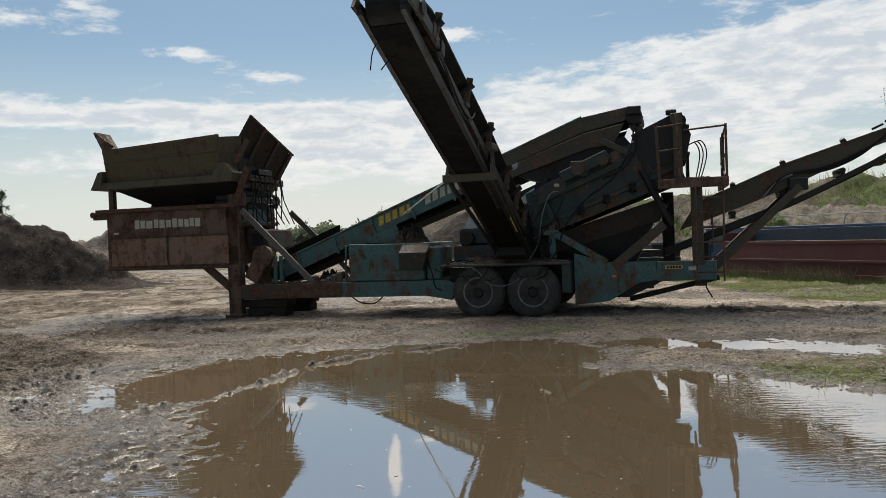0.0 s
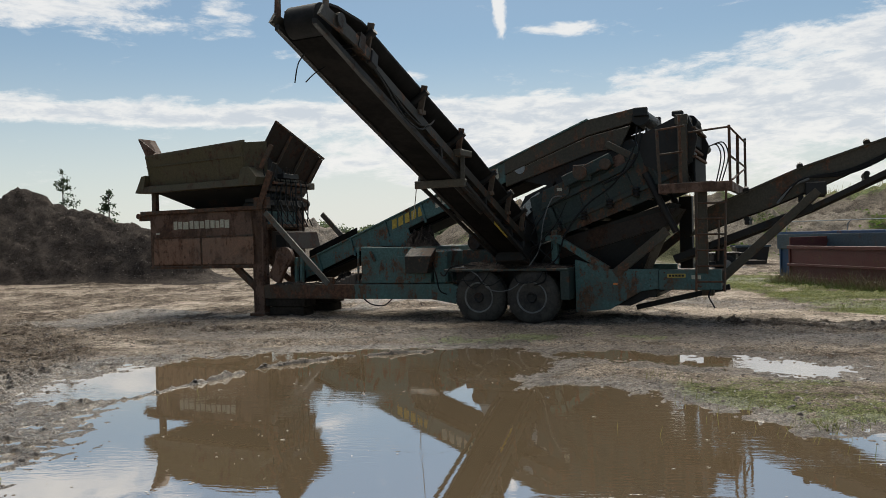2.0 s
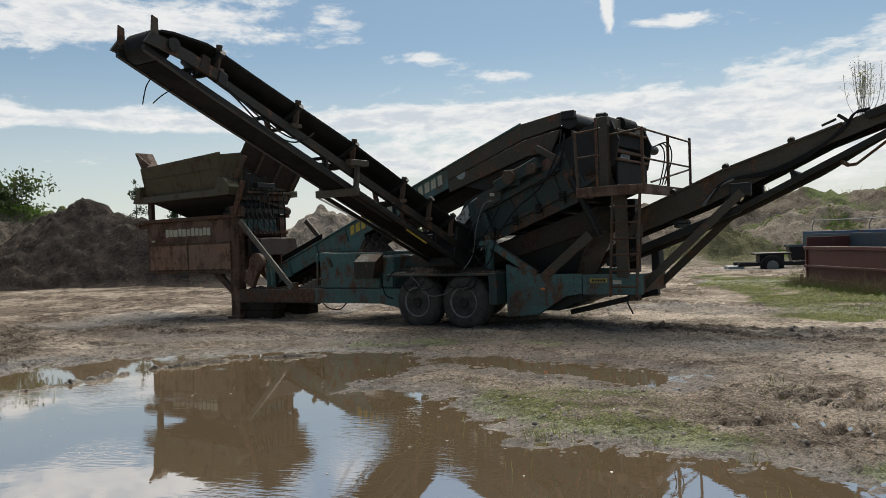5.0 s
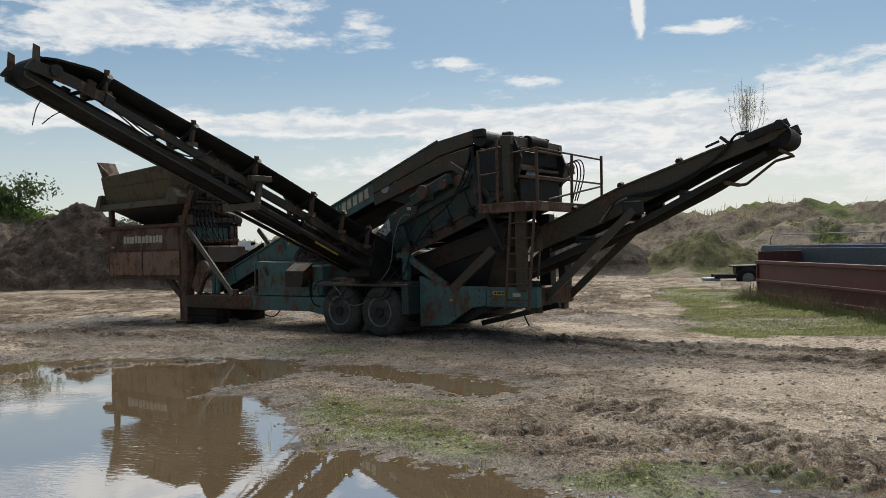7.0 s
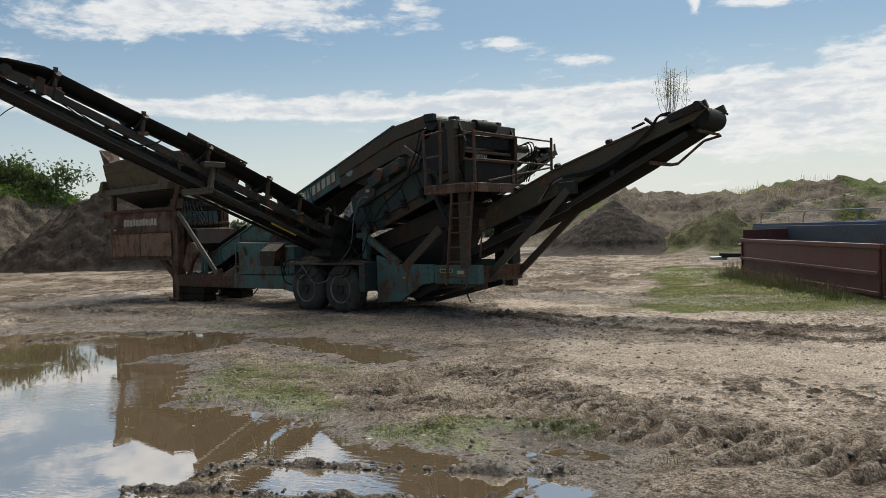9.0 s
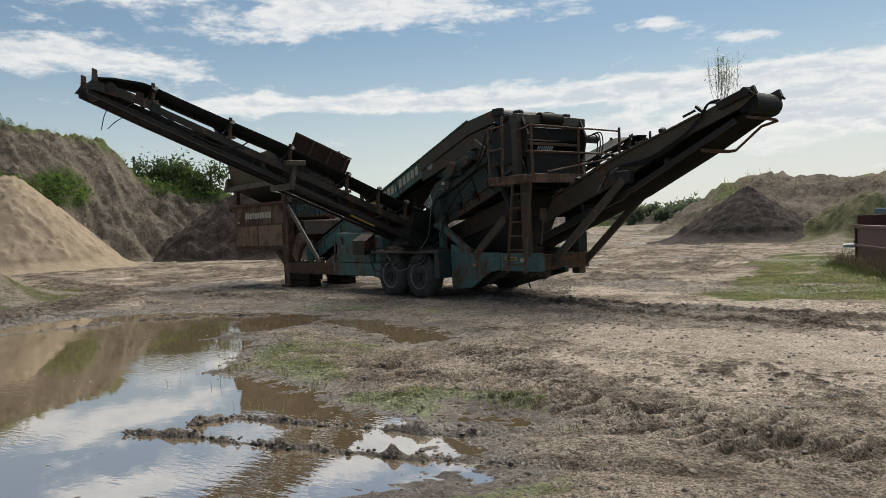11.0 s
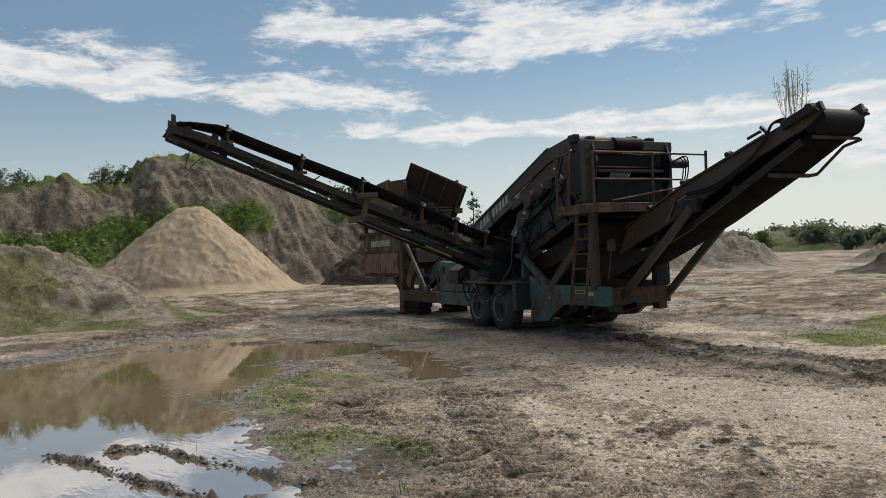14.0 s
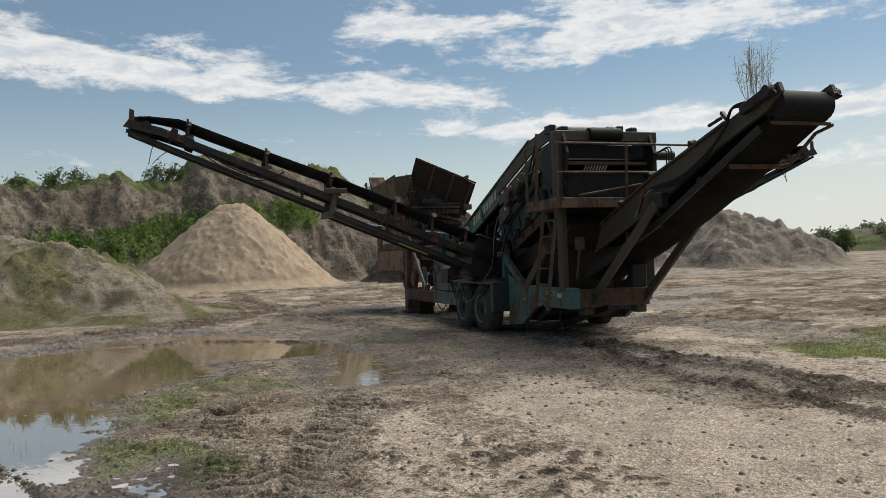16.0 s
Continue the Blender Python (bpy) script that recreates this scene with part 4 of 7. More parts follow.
part("name_plate", box(3.42, 3.58, NEAR - 0.006, NEAR, 0.80, 0.87, 0), CREAM, rig)
for i in range(6):
    part("bolt", rod((2.7 + 0.25 * (i % 2), NEAR - 0.012, 0.68 + 0.12 * (i // 2)), (2.7 + 0.25 * (i % 2), NEAR, 0.68 + 0.12 * (i // 2)), 0.016, 6), RUST, rig)


# wheels
def wheel_set(x, y, out):
    """One wheel whose outer face lies at y; out is -1 on the near side."""
    c = Vector((x, y, 0.475))
    inner = c + Vector((0, -out * 0.34, 0))
    R = 0.525
    prof = [(0.0, 0.30), (-0.015, 0.36), (0.0, 0.44), (0.035, 0.495), (0.07, 0.515), (0.10, R), (0.25, R), (0.29, 0.51), (0.33, 0.44), (0.345, 0.33)]
    tyre = lathe([(k + 0.015, r) for k, r in prof], c, inner, 48)
    wheel = part("wheel", tyre, TYRE, rig, "dusty worn twin-axle tyre", True)
    part("rim", lathe([(0.03, 0.302), (0.0, 0.302), (-0.006, 0.290), (0.004, 0.276), (0.03, 0.262), (0.045, 0.225), (0.10, 0.205), (0.11, 0.16), (0.09, 0.14), (0.06, 0.13), (0.03, 0.12), (0.02, 0.05)], c, inner, 40), RIM, wheel, "grey steel rim", True)
    part("hub", lathe([(0.0, 0.06), (-0.02, 0.09), (0.0, 0.105), (0.06, 0.115)], c, inner, 20), GREASE, wheel)
    for i in range(10):
        a = 2 * math.pi * i / 10
        p = c + Vector((math.cos(a) * 0.178, -out * 0.105, math.sin(a) * 0.178))
        part("wheel_nut", rod(p, p + Vector((0, out * 0.035, 0)), 0.018, 6), GREASE, wheel)
    for i in range(44):
        a = 2 * math.pi * i / 44
        p = c + Vector((math.cos(a) * (R - 0.006), -out * 0.19, math.sin(a) * (R - 0.006)))
        part("tread_block", bar(p + Vector((0, -0.10, 0)), p + Vector((0, 0.10, 0)), 0.045, 0.03, 0, (math.cos(a), 0, math.sin(a))), TYRE, wheel)
    return wheel


for x in (-0.56, 0.53):
    wheel_set(x, -0.05, -1)
    wheel_set(x, 2.93, 1)

# hopper stand
both("stand_post", lambda k: box(-6.36, -6.06, *((NEAR, NEAR + 0.24) if k == 0 else (BACK - 0.24, BACK)), 0.02, 2.46, 0.012), RUSTRED, "rusty square stand post")
both("foot_pad", lambda k: box(-6.42, -5.98, *((0.2, 0.62) if k == 0 else (BACK - 0.36, BACK + 0.08)), -0.04, 0.05), RUST)
both("crib_block", lambda k: join(box(-6.05, -4.95, *((0.3, 0.75) if k == 0 else (1.5, 1.95)), 0.20, 0.37, 0.015), box(-5.95, -5.0, *((0.32, 0.72) if k == 0 else (1.5, 1.9)), 0.0, 0.19, 0.015)), TIMBER, "dark timber crib blocks")
both("stand_brace", lambda k: bar((-7.0, NEAR + 0.1 if k == 0 else BACK - 0.1, 1.16), (-6.2, NEAR + 0.1 if k == 0 else BACK - 0.1, 0.52), 0.10, 0.16), RUST)
both("long_strut", lambda k: bar((-5.95, (NEAR if k == 0 else FAR - 0.05), 2.36), (-4.28, (NEAR if k == 0 else FAR - 0.05), 0.72), 0.05, 0.13), STRUTGREY, "pale grey diagonal strut")
both("strut_foot", lambda k: box(-4.38, -4.18, *lane(k, 0.1), 0.68, 0.86), RUST)

# lower hopper box
hopper = part("hopper_box", join(box(-9.52, -6.05, NEAR, NEAR + 0.05, 1.15, 2.44), box(-9.52, -6.05, BACK - 0.05, BACK, 1.15, 2.44), box(-9.52, -9.46, NEAR + 0.05, BACK - 0.05, 1.15, 2.44),
                                 side([(-9.46, 1.16), (-6.5, 1.16), (-6.5, 1.22), (-9.46, 1.22)], NEAR + 0.05, BACK - 0.05), box(-6.45, -6.38, NEAR + 0.05, BACK - 0.05, 1.15, 2.44)), RUSTRED, rig, "rusty red-brown lower hopper box")
part("top_rim", box(-9.78, -5.98, NEAR - 0.07, NEAR + 0.06, 2.44, 2.53, 0.01), RUST, hopper)
part("top_rim", box(-9.78, -5.98, BACK - 0.06, BACK + 0.07, 2.44, 2.53, 0.01), RUST, hopper)
part("end_rim", box(-9.78, -9.62, NEAR + 0.06, BACK - 0.06, 2.44, 2.53, 0.01), RUST, hopper)
part("end_pipe", rod((-9.92, NEAR, 2.42), (-9.92, BACK, 2.42), 0.07), RUST, hopper)
part("pipe_bracket", box(-9.95, -9.55, NEAR + 0.05, NEAR + 0.15, 2.30, 2.44), RUST, hopper)
for x0, x1 in ((-9.40, -7.90), (-7.84, -6.30)):
    d = part("hopper_door", box(x0, x1, NEAR - 0.035, NEAR - 0.003, 1.19, 1.83, 0.012), DOOR, hopper, "rust-stained pale brown steel door")
    part("door_frame", join(box(x0 - 0.02, x1 + 0.02, NEAR - 0.02, NEAR - 0.003, 1.845, 1.875, 0), box(x0 - 0.03, x0 - 0.005, NEAR - 0.02, NEAR - 0.003, 1.17, 1.84, 0)), RUST, d)
    for hx in (x0 + 0.2, x1 - 0.2):
        part("hinge", rod((hx - 0.05, NEAR - 0.04, 1.845), (hx + 0.05, NEAR - 0.04, 1.845), 0.016, 8), RUST, d)
        part("stud", rod((hx, NEAR - 0.05, 1.215), (hx, NEAR - 0.03, 1.215), 0.012, 6), GREASE, d)
part("bottom_rail", box(-9.54, -6.36, NEAR - 0.03, NEAR + 0.06, 1.09, 1.155, 0.008), RUST, hopper)
part("side_label", box(-9.33, -9.20, NEAR - 0.006, NEAR - 0.001, 1.94, 1.985, 0), CREAM, hopper)
random.seed(4)
x = -8.74
for i, wd in enumerate((0.13, 0.14, 0.18, 0.13, 0.15, 0.15, 0.14, 0.14, 0.12, 0.12, 0.15)):
    part("paint_bar", box(x, x + wd * 0.9, NEAR - 0.008, NEAR - 0.002, 2.05 + 0.01 * (i % 2), 2.25 - 0.012 * (i % 3), 0), CREAM, hopper, "chipped cream painted bar")
    x += wd * 1.14

# upper bin
feeder = part("feed_bin", join(
    loft([(-9.38, 0.20, 3.14), (-6.40, 0.20, 3.14), (-6.33, 0.04, 3.98), (-9.36, 0.04, 3.83)], [(-9.38, 0.26, 3.14), (-6.40, 0.26, 3.14), (-6.33, 0.10, 3.98), (-9.36, 0.10, 3.83)]),
    loft([(-9.38, 2.19, 3.14), (-6.40, 2.19, 3.14), (-6.33, 2.35, 3.98), (-9.36, 2.35, 3.83)], [(-9.38, 2.25, 3.14), (-6.40, 2.25, 3.14), (-6.33, 2.41, 3.98), (-9.36, 2.41, 3.83)]),
    side([(-9.38, 3.14), (-9.32, 3.14), (-9.30, 3.80), (-9.36, 3.80)], 0.20, 2.25),
    loft([(-6.40, 0.20, 3.14), (-6.05, 0.55, 3.14), (-6.02, 0.50, 4.03), (-6.33, 0.04, 3.98)], [(-6.45, 0.24, 3.14), (-6.10, 0.59, 3.14), (-6.07, 0.54, 4.03), (-6.38, 0.08, 3.98)]),
    box(-9.3, -6.1, 0.25, 2.2, 3.14, 3.20, 0)), BINPAINT, rig, "olive-brown steel feed bin")
part("side_crease", bar((-9.37, 0.09, 3.60), (-6.36, 0.09, 3.68), 0.03, 0.03), BINPAINT, feeder)
for f in (0.0, 1.0):
    part("wall_rib", bar((-9.33 + 2.9 * f, 0.205, 3.15), (-9.31 + 2.93 * f, 0.05, 3.80 + 0.13 * f), 0.04, 0.03), BINPAINT, feeder)
part("bin_lip", bar((-9.38, 0.08, 3.84), (-6.33, 0.08, 4.0), 0.06, 0.09), BINPAINT, feeder)
part("bin_lip", bar((-9.38, 2.39, 3.84), (-6.33, 2.39, 4.0), 0.06, 0.09), BINPAINT, feeder)
part("lower_rim", loft([(-9.66, 0.02, 2.97), (-6.02, 0.02, 2.99), (-6.0, 0.30, 2.99), (-9.66, 0.30, 2.97)], [(-9.66, 0.05, 3.13), (-6.40, 0.05, 3.15), (-6.38, 0.30, 3.15), (-9.66, 0.30, 3.13)], 0.008), BINPAINT, feeder, "brown rim beam under the bin")
part("lower_rim", box(-9.66, -6.0, 2.10, 2.36, 2.98, 3.14, 0.008), BINPAINT, feeder)
part("rim_end", side([(-9.72, 2.98), (-9.45, 2.98), (-9.36, 3.40), (-9.50, 3.38)], 0.02, 2.36, 0.006), BINPAINT, feeder)
part("chute", loft([(-9.30, 0.3, 2.98), (-6.1, 0.3, 2.98), (-6.1, 2.15, 2.98), (-9.30, 2.15, 2.98)], [(-8.35, 0.75, 2.52), (-6.2, 0.75, 2.52), (-6.2, 1.9, 2.52), (-8.35, 1.9, 2.52)]), GREASE, feeder, "dark sloping chute")
part("corner_box", side([(-6.55, 3.0), (-6.02, 3.0), (-5.98, 3.18), (-6.2, 3.42), (-6.4, 3.40)], 0.03, 0.5, 0.008), BINPAINT, feeder)
part("back_flap", loft([(-9.60, 0.10, 4.33), (-9.30, 0.10, 3.84), (-9.36, 0.10, 3.80), (-9.64, 0.10, 4.31)], [(-9.60, 0.62, 4.33), (-9.30, 0.62, 3.84), (-9.36, 0.62, 3.80), (-9.64, 0.62, 4.31)]), RUSTRED, feeder, "raised rusty back flap")
part("flap_cheek", loft([(-9.60, 0.08, 4.33), (-9.06, 0.08, 3.96), (-9.34, 0.08, 3.82)], [(-9.60, 0.10, 4.33), (-9.06, 0.10, 3.96), (-9.34, 0.10, 3.82)]), RUSTRED, feeder)
both("bin_leg", lambda k: box(-9.45, -9.31, *((NEAR, NEAR + 0.12) if k == 0 else (BACK - 0.12, BACK)), 2.52, 3.0, 0.008), RUST, parent=feeder)
plate = part("end_plate", loft([(-5.84, 0.60, 4.48), (-5.80, 2.40, 3.72), (-6.28, 2.20, 2.80), (-6.20, 0.50, 3.85)], [(-5.80, 0.61, 4.47), (-5.76, 2.41, 3.71), (-6.24, 2.21, 2.79), (-6.16, 0.51, 3.84)]), DARKRUST, feeder, "large rusty flared end plate")
part("plate_lip", bar((-5.82, 0.60, 4.48), (-5.74, 2.42, 3.74), 0.05, 0.05), RUST, plate)
for f in (0.30, 0.62, 0.92):
    a = Vector((-5.80, 0.60, 4.42)).lerp(Vector((-5.72, 2.42, 3.70)), f)
    b = Vector((-6.11, 0.50, 3.86)).lerp(Vector((-6.21, 2.20, 2.82)), f)
    part("rib", bar(a, b + Vector((0.02, 0, 0)), 0.05, 0.06), RUST, plate)
part("end_wall", cross([(0.5, 2.99), (2.2, 2.99), (2.25, 3.3), (0.52, 3.95)], -6.22, -6.17), GREASE, feeder)

# feeder head under the bin
head = part("feeder_head", join(box(-6.75, -6.14, 0.55, 1.70, 2.62, 2.97, 0.015), box(-6.75, -6.08, 0.48, 1.72, 2.42, 2.61, 0.012)), GREASE, rig, "greasy feeder drive frame")
part("head_roller", rod((-6.14, 0.50, 2.76), (-6.14, 1.70, 2.76), 0.12, 20), GREASE, head)
part("green_guard", box(-6.7, -6.10, 0.52, 1.65, 2.06, 2.41, 0.012), GREEN, head)
part("guard_ledge", box(-6.7, -6.02, 0.46, 1.70, 1.98, 2.055, 0.01), RUST, head)
part("bin_lever", bar((-6.05, 0.20, 2.5), (-5.75, 0.26, 3.30), 0.05, 0.14), RUST, head)
part("lever_bracket", box(-6.25, -5.88, 0.24, 0.40, 2.46, 2.72, 0.01), RUST, head)
part("bin_arm", bar((-6.08, 0.34, 3.40), (-5.80, 0.40, 3.92), 0.05, 0.11), RUST, head)
part("tilt_ram", rod((-5.95, 0.45, 2.95), (-5.78, 0.47, 3.5), 0.06), GREASE, head)
part("cross_shelf", box(-6.1, -5.80, 0.45, 1.9, 3.02, 3.08, 0.008), RUST, head)
random.seed(11)
for i in range(9):
    x0 = -6.05 + 0.05 * i
    y0 = 0.42 + 0.13 * i
    part("hydraulic_hose", tube([(x0 - 0.02, y0, 3.40 - 0.04 * i), (x0 + 0.06, y0 - 0.06, 3.05), (x0 + 0.03 + 0.03 * (i % 3), y0 - 0.04, 2.62), (x0 + 0.02, y0 + 0.02, 2.15 - 0.1 * (i % 4))], 0.014, 6), HOSE, head)
part("valve_block", box(-5.90, -5.72, 0.7, 1.3, 3.16, 3.28, 0.008), GREASE, head, "grey hydraulic valve block")
for i in range(5):
    part("valve_lever", rod((-5.80, 0.75 + 0.11 * i, 3.28), (-5.74, 0.76 + 0.11 * i, 3.42), 0.011, 6), GREASE, head)
part("cross_channel", box(-6.10, -5.92, 0.40, 1.92, 2.86, 3.0, 0.012), RUST, head, "rusty cross channel")
part("cross_channel", box(-6.06, -5.90, 0.40, 1.95, 2.53, 2.66, 0.012), OLIVE, head, "dark cross channel")
part("cross_channel", box(-6.04, -5.92, 0.44, 1.88, 2.02, 2.10, 0.010), RUST, head, "rusty cross channel")
part("channel_end", rod((-6.0, 1.90, 2.60), (-6.0, 1.99, 2.60), 0.10, 16), RUST, head)
part("motor_hood", loft([(-6.0, 0.55, 1.50), (-5.45, 0.55, 1.50), (-5.45, 1.75, 1.50), (-6.0, 1.75, 1.50)], [(-6.0, 0.55, 1.94), (-5.55, 0.55, 1.90), (-5.55, 1.75, 1.90), (-6.0, 1.75, 1.94)], 0.01), DARKRUST, head, "rusty boxed motor hood")
# flat black sheet painted as the dark inside of the hood's opening
part("hood_mouth", box(-5.86, -5.60, 0.538, 0.548, 1.56, 1.84, 0), RUBBER, head)
part("channel_brace", bar((-5.98, 0.42, 3.02), (-5.90, 1.88, 2.66), 0.05, 0.07), RUST, head)
part("pulley_guard", lathe([(0, 0.10), (0.0, 0.24), (0.10, 0.24), (0.10, 0.1)], (-5.55, 0.38, 1.32), (-5.55, 0.58, 1.32), 24), RUSTRED, head, "round rusty pulley guard")
part("belt_guard", bar((-5.85, 0.42, 0.80), (-5.52, 0.42, 1.38), 0.14, 0.34, 0.02), RUSTRED, head)
for x in (-5.35, -5.2):
    part("upright", box(x, x + 0.06, 0.5, 0.6, 0.68, 1.32), GREEN, head)

# main feed conveyor, rising to the screen
S = 0.381
MAIN_N, MAIN_F = 0.80, 2.10


def rise(x):
    return 1.99 + (x + 3.44) * S if x < 1.5 else 3.87 + (x - 1.49) * 0.155


main = part("main_conveyor", join(*[side([(-5.45, rise(-5.45) - 0.48), (-5.45, rise(-5.45) - 0.10), (-0.25, rise(-0.25)), (-0.25, rise(-0.25) - 0.44), (-3.3, rise(-3.3) - 0.43)], y, y + 0.06) for y in (MAIN_N, MAIN_F - 0.06)]), GREEN, rig, "green inclined feed conveyor side beams")
part("upper_board", join(*[side([(-0.25, rise(-0.25) - 0.29), (-0.25, rise(-0.25)), (1.49, rise(1.49)), (2.45, rise(2.45)), (2.52, rise(2.5) - 0.10), (2.3, rise(2.3) - 0.26), (1.5, rise(1.5) - 0.30)], y, y + 0.05, 0.006) for y in (MAIN_N - 0.04, MAIN_F - 0.01)]), TAN, main, "dark olive upper side board")
part("upper_beam", join(*[side([(-0.25, rise(-0.25) - 0.50), (-0.25, rise(-0.25) - 0.30), (1.5, rise(1.5) - 0.32), (2.3, rise(2.3) - 0.30), (2.1, rise(2.0) - 0.66), (1.6, rise(1.6) - 0.64), (-0.25, rise(-0.25) - 0.54)], y, y + 0.06, 0.006) for y in (MAIN_N, MAIN_F - 0.06)]), TAN, main)
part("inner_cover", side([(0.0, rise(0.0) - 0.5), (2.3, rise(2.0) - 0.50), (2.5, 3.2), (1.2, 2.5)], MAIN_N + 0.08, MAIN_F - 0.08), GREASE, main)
part("conveyor_belt", side([(-5.5, rise(-5.5) - 0.22), (2.4, 3.80), (2.4, 3.77), (1.5, 3.64), (-5.5, rise(-5.5) - 0.25)], MAIN_N + 0.08, MAIN_F - 0.08), BELT, main, "black conveyor belt")
part("return_belt", side([(-5.4, rise(-5.4) - 0.50), (1.6, rise(1.6) - 0.60), (1.6, rise(1.6) - 0.63), (-5.4, rise(-5.4) - 0.53)], MAIN_N + 0.1, MAIN_F - 0.1), BELT, main)
part("head_drum", rod((2.50, MAIN_N - 0.05, 3.83), (2.50, MAIN_F + 0.05, 3.83), 0.16, 24), GREASE, main)
part("bearing_block", box(2.38, 2.64, MAIN_N - 0.14, MAIN_N - 0.02, 3.84, 4.00, 0.012), GREASE, main)
part("bearing_block", box(2.38, 2.64, MAIN_F + 0.02, MAIN_F + 0.14, 3.84, 4.00, 0.012), GREASE, main)
part("edge_trim", bar((-5.4, MAIN_N - 0.02, rise(-5.4) - 0.08), (1.49, MAIN_N - 0.04, rise(1.49) + 0.01), 0.05, 0.035), GREEN, main)
for i, x in enumerate((-4.9, -4.0, -3.1, -2.2, -1.3)):
    part("stiffener", bar((x, MAIN_N - 0.02, rise(x) - 0.06), (x + 0.12, MAIN_N - 0.02, rise(x) - 0.46), 0.05, 0.05), GREEN, main)
part("tail_pulley", rod((-5.4, MAIN_N - 0.05, 0.93), (-5.4, MAIN_F + 0.05, 0.93), 0.17, 24), GREASE, main)
part("skirt", side([(-5.2, 1.10), (-3.9, 1.78), (-3.9, 1.95), (-5.2, 1.45)], MAIN_N + 0.1, MAIN_N + 0.14), BELT, main)
# painted lettering as plain blocks
ang = math.atan(S)


def letters(x, count, wd, hgt, mat, label, drop):
    for i in range(count):
        c = []
        for px, pz in ((0.06, 0.0), (0.86, 0.02 * (i % 2)), (0.86 - 0.06 * (i % 3), 1.0), (0.06, 1.0 - 0.05 * (i % 2))):
            lx, lz = (i * 1.12 + px) * wd, drop + pz * hgt
            c.append((x + lx * math.cos(ang), rise(x + lx * math.cos(ang)) + lz))
        part("paint_bar", side(c, MAIN_N - 0.010, MAIN_N - 0.002), mat, main, label)


letters(-2.93, 5, 0.155, 0.20, YELLOW, "scuffed yellow painted block", -0.31)
letters(-1.86, 9, 0.160, 0.21, CREAM, "cream painted block", -0.30)
part("round_badge", lathe([(0, 0.11), (0.01, 0.11)], (0.06, MAIN_N - 0.012, rise(0.06) - 0.30), (0.06, MAIN_N - 0.002, rise(0.06) - 0.30), 20), GALV, main, "round pale badge")

# engine house and boxes along the side
engine = part("engine_house", side([(-3.45, 0.73), (-1.78, 0.73), (-1.78, 1.49), (-3.0, 1.50), (-3.45, 1.52)], NEAR + 0.04, 2.5, 0.012), GREEN, rig, "worn green engine housing")
part("side_panel", side([(-3.45, 1.525), (-2.36, 1.505), (-2.50, rise(-2.5) - 0.445), (-3.45, rise(-3.45) - 0.445)], 0.72, 0.77, 0.006), GREEN, engine, "green panel under the feed conveyor")
part("cover_rod", bar((-3.52, NEAR + 0.02, 0.74), (-3.50, NEAR + 0.02, 1.50), 0.04, 0.04), GREEN, engine)
part("engine_door", box(-2.55, -2.22, NEAR + 0.015, NEAR + 0.037, 0.95, 1.30, 0.006), GREEN, engine)
part("latch", bar((-3.20, NEAR + 0.0, 1.42), (-3.08, NEAR + 0.0, 1.20), 0.04, 0.05), RUST, engine)
part("control_box", loft([(-2.22, 0.02, 0.95), (-1.72, 0.02, 0.95), (-1.62, 0.02, 1.30), (-2.22, 0.02, 1.30)], [(-2.22, 0.30, 0.95), (-1.72, 0.30, 0.95), (-1.62, 0.30, 1.47), (-2.22, 0.30, 1.47)], 0.008), OLIVE, engine, "brown sloped control box")
part("tank", box(-1.74, -1.42, 0.34, 1.2, 0.72, 1.42, 0.04), GREEN, engine, "green hydraulic tank")
part("mid_deck", box(-1.6, 1.2, 0.7, 2.3, 0.96, 1.06, 0.01), GREASE, rig)
part("engine_block", join(box(-1.25, -0.35, 0.75, 1.9, 1.06, 1.40, 0.03), box(-1.15, -0.5, 0.85, 1.8, 1.40, 1.75, 0.05)), DARKGREEN, rig, "greasy engine block")
part("air_filter", rod((-0.95, 0.7, 1.55), (-0.95, 1.4, 1.55), 0.14, 20), GREASE, rig)
part("exhaust", tube([(-0.6, 1.2, 1.7), (-0.55, 1.2, 2.0), (-0.4, 1.2, 2.15)], 0.045, 10), RUST, rig)
for i in range(7):
    part("loose_rubble", box(-4.2 + 0.13 * i, -4.05 + 0.13 * i, 0.4, 0.75, 0.68, 0.78 + 0.05 * ((i * 5) % 4), 0.03), CLOD, rig)

# screen box
sx = math.cos(math.atan(0.42))


def tilt(x, z):
    """A point of the screen box: x along it, z square to it."""
    a = math.atan(0.42)
    return (0.45 + x * math.cos(a) - z * math.sin(a), 1.62 + x * math.sin(a) + z * math.cos(a))


screen = part("screen_box", join(*[side([tilt(0, -0.15), tilt(3.1, -0.30), tilt(3.15, 0.75), tilt(0.2, 0.75)], y, y + 0.05) for y in (0.55, 2.35)]), DARKGREEN, rig, "grimy green vibrating screen box")
part("screen_deck", side([tilt(0.1, 0.2), tilt(3.05, 0.2), tilt(3.05, 0.26), tilt(0.1, 0.26)], 0.6, 2.35), GREASE, screen)
part("screen_deck", side([tilt(0.1, 0.52), tilt(3.05, 0.52), tilt(3.05, 0.58), tilt(0.1, 0.58)], 0.6, 2.35), GREASE, screen)
part("side_stiffener", bar((tilt(0.1, 0.05)[0], 0.52, tilt(0.1, 0.05)[1]), (tilt(3.0, -0.05)[0], 0.52, tilt(3.0, -0.05)[1]), 0.06, 0.08), DARKGREEN, screen)
part("side_stiffener", bar((tilt(0.5, 0.48)[0], 0.50, tilt(0.5, 0.48)[1]), (tilt(2.3, 0.48)[0], 0.50, tilt(2.3, 0.48)[1]), 0.10, 0.12), DARKGREEN, screen)
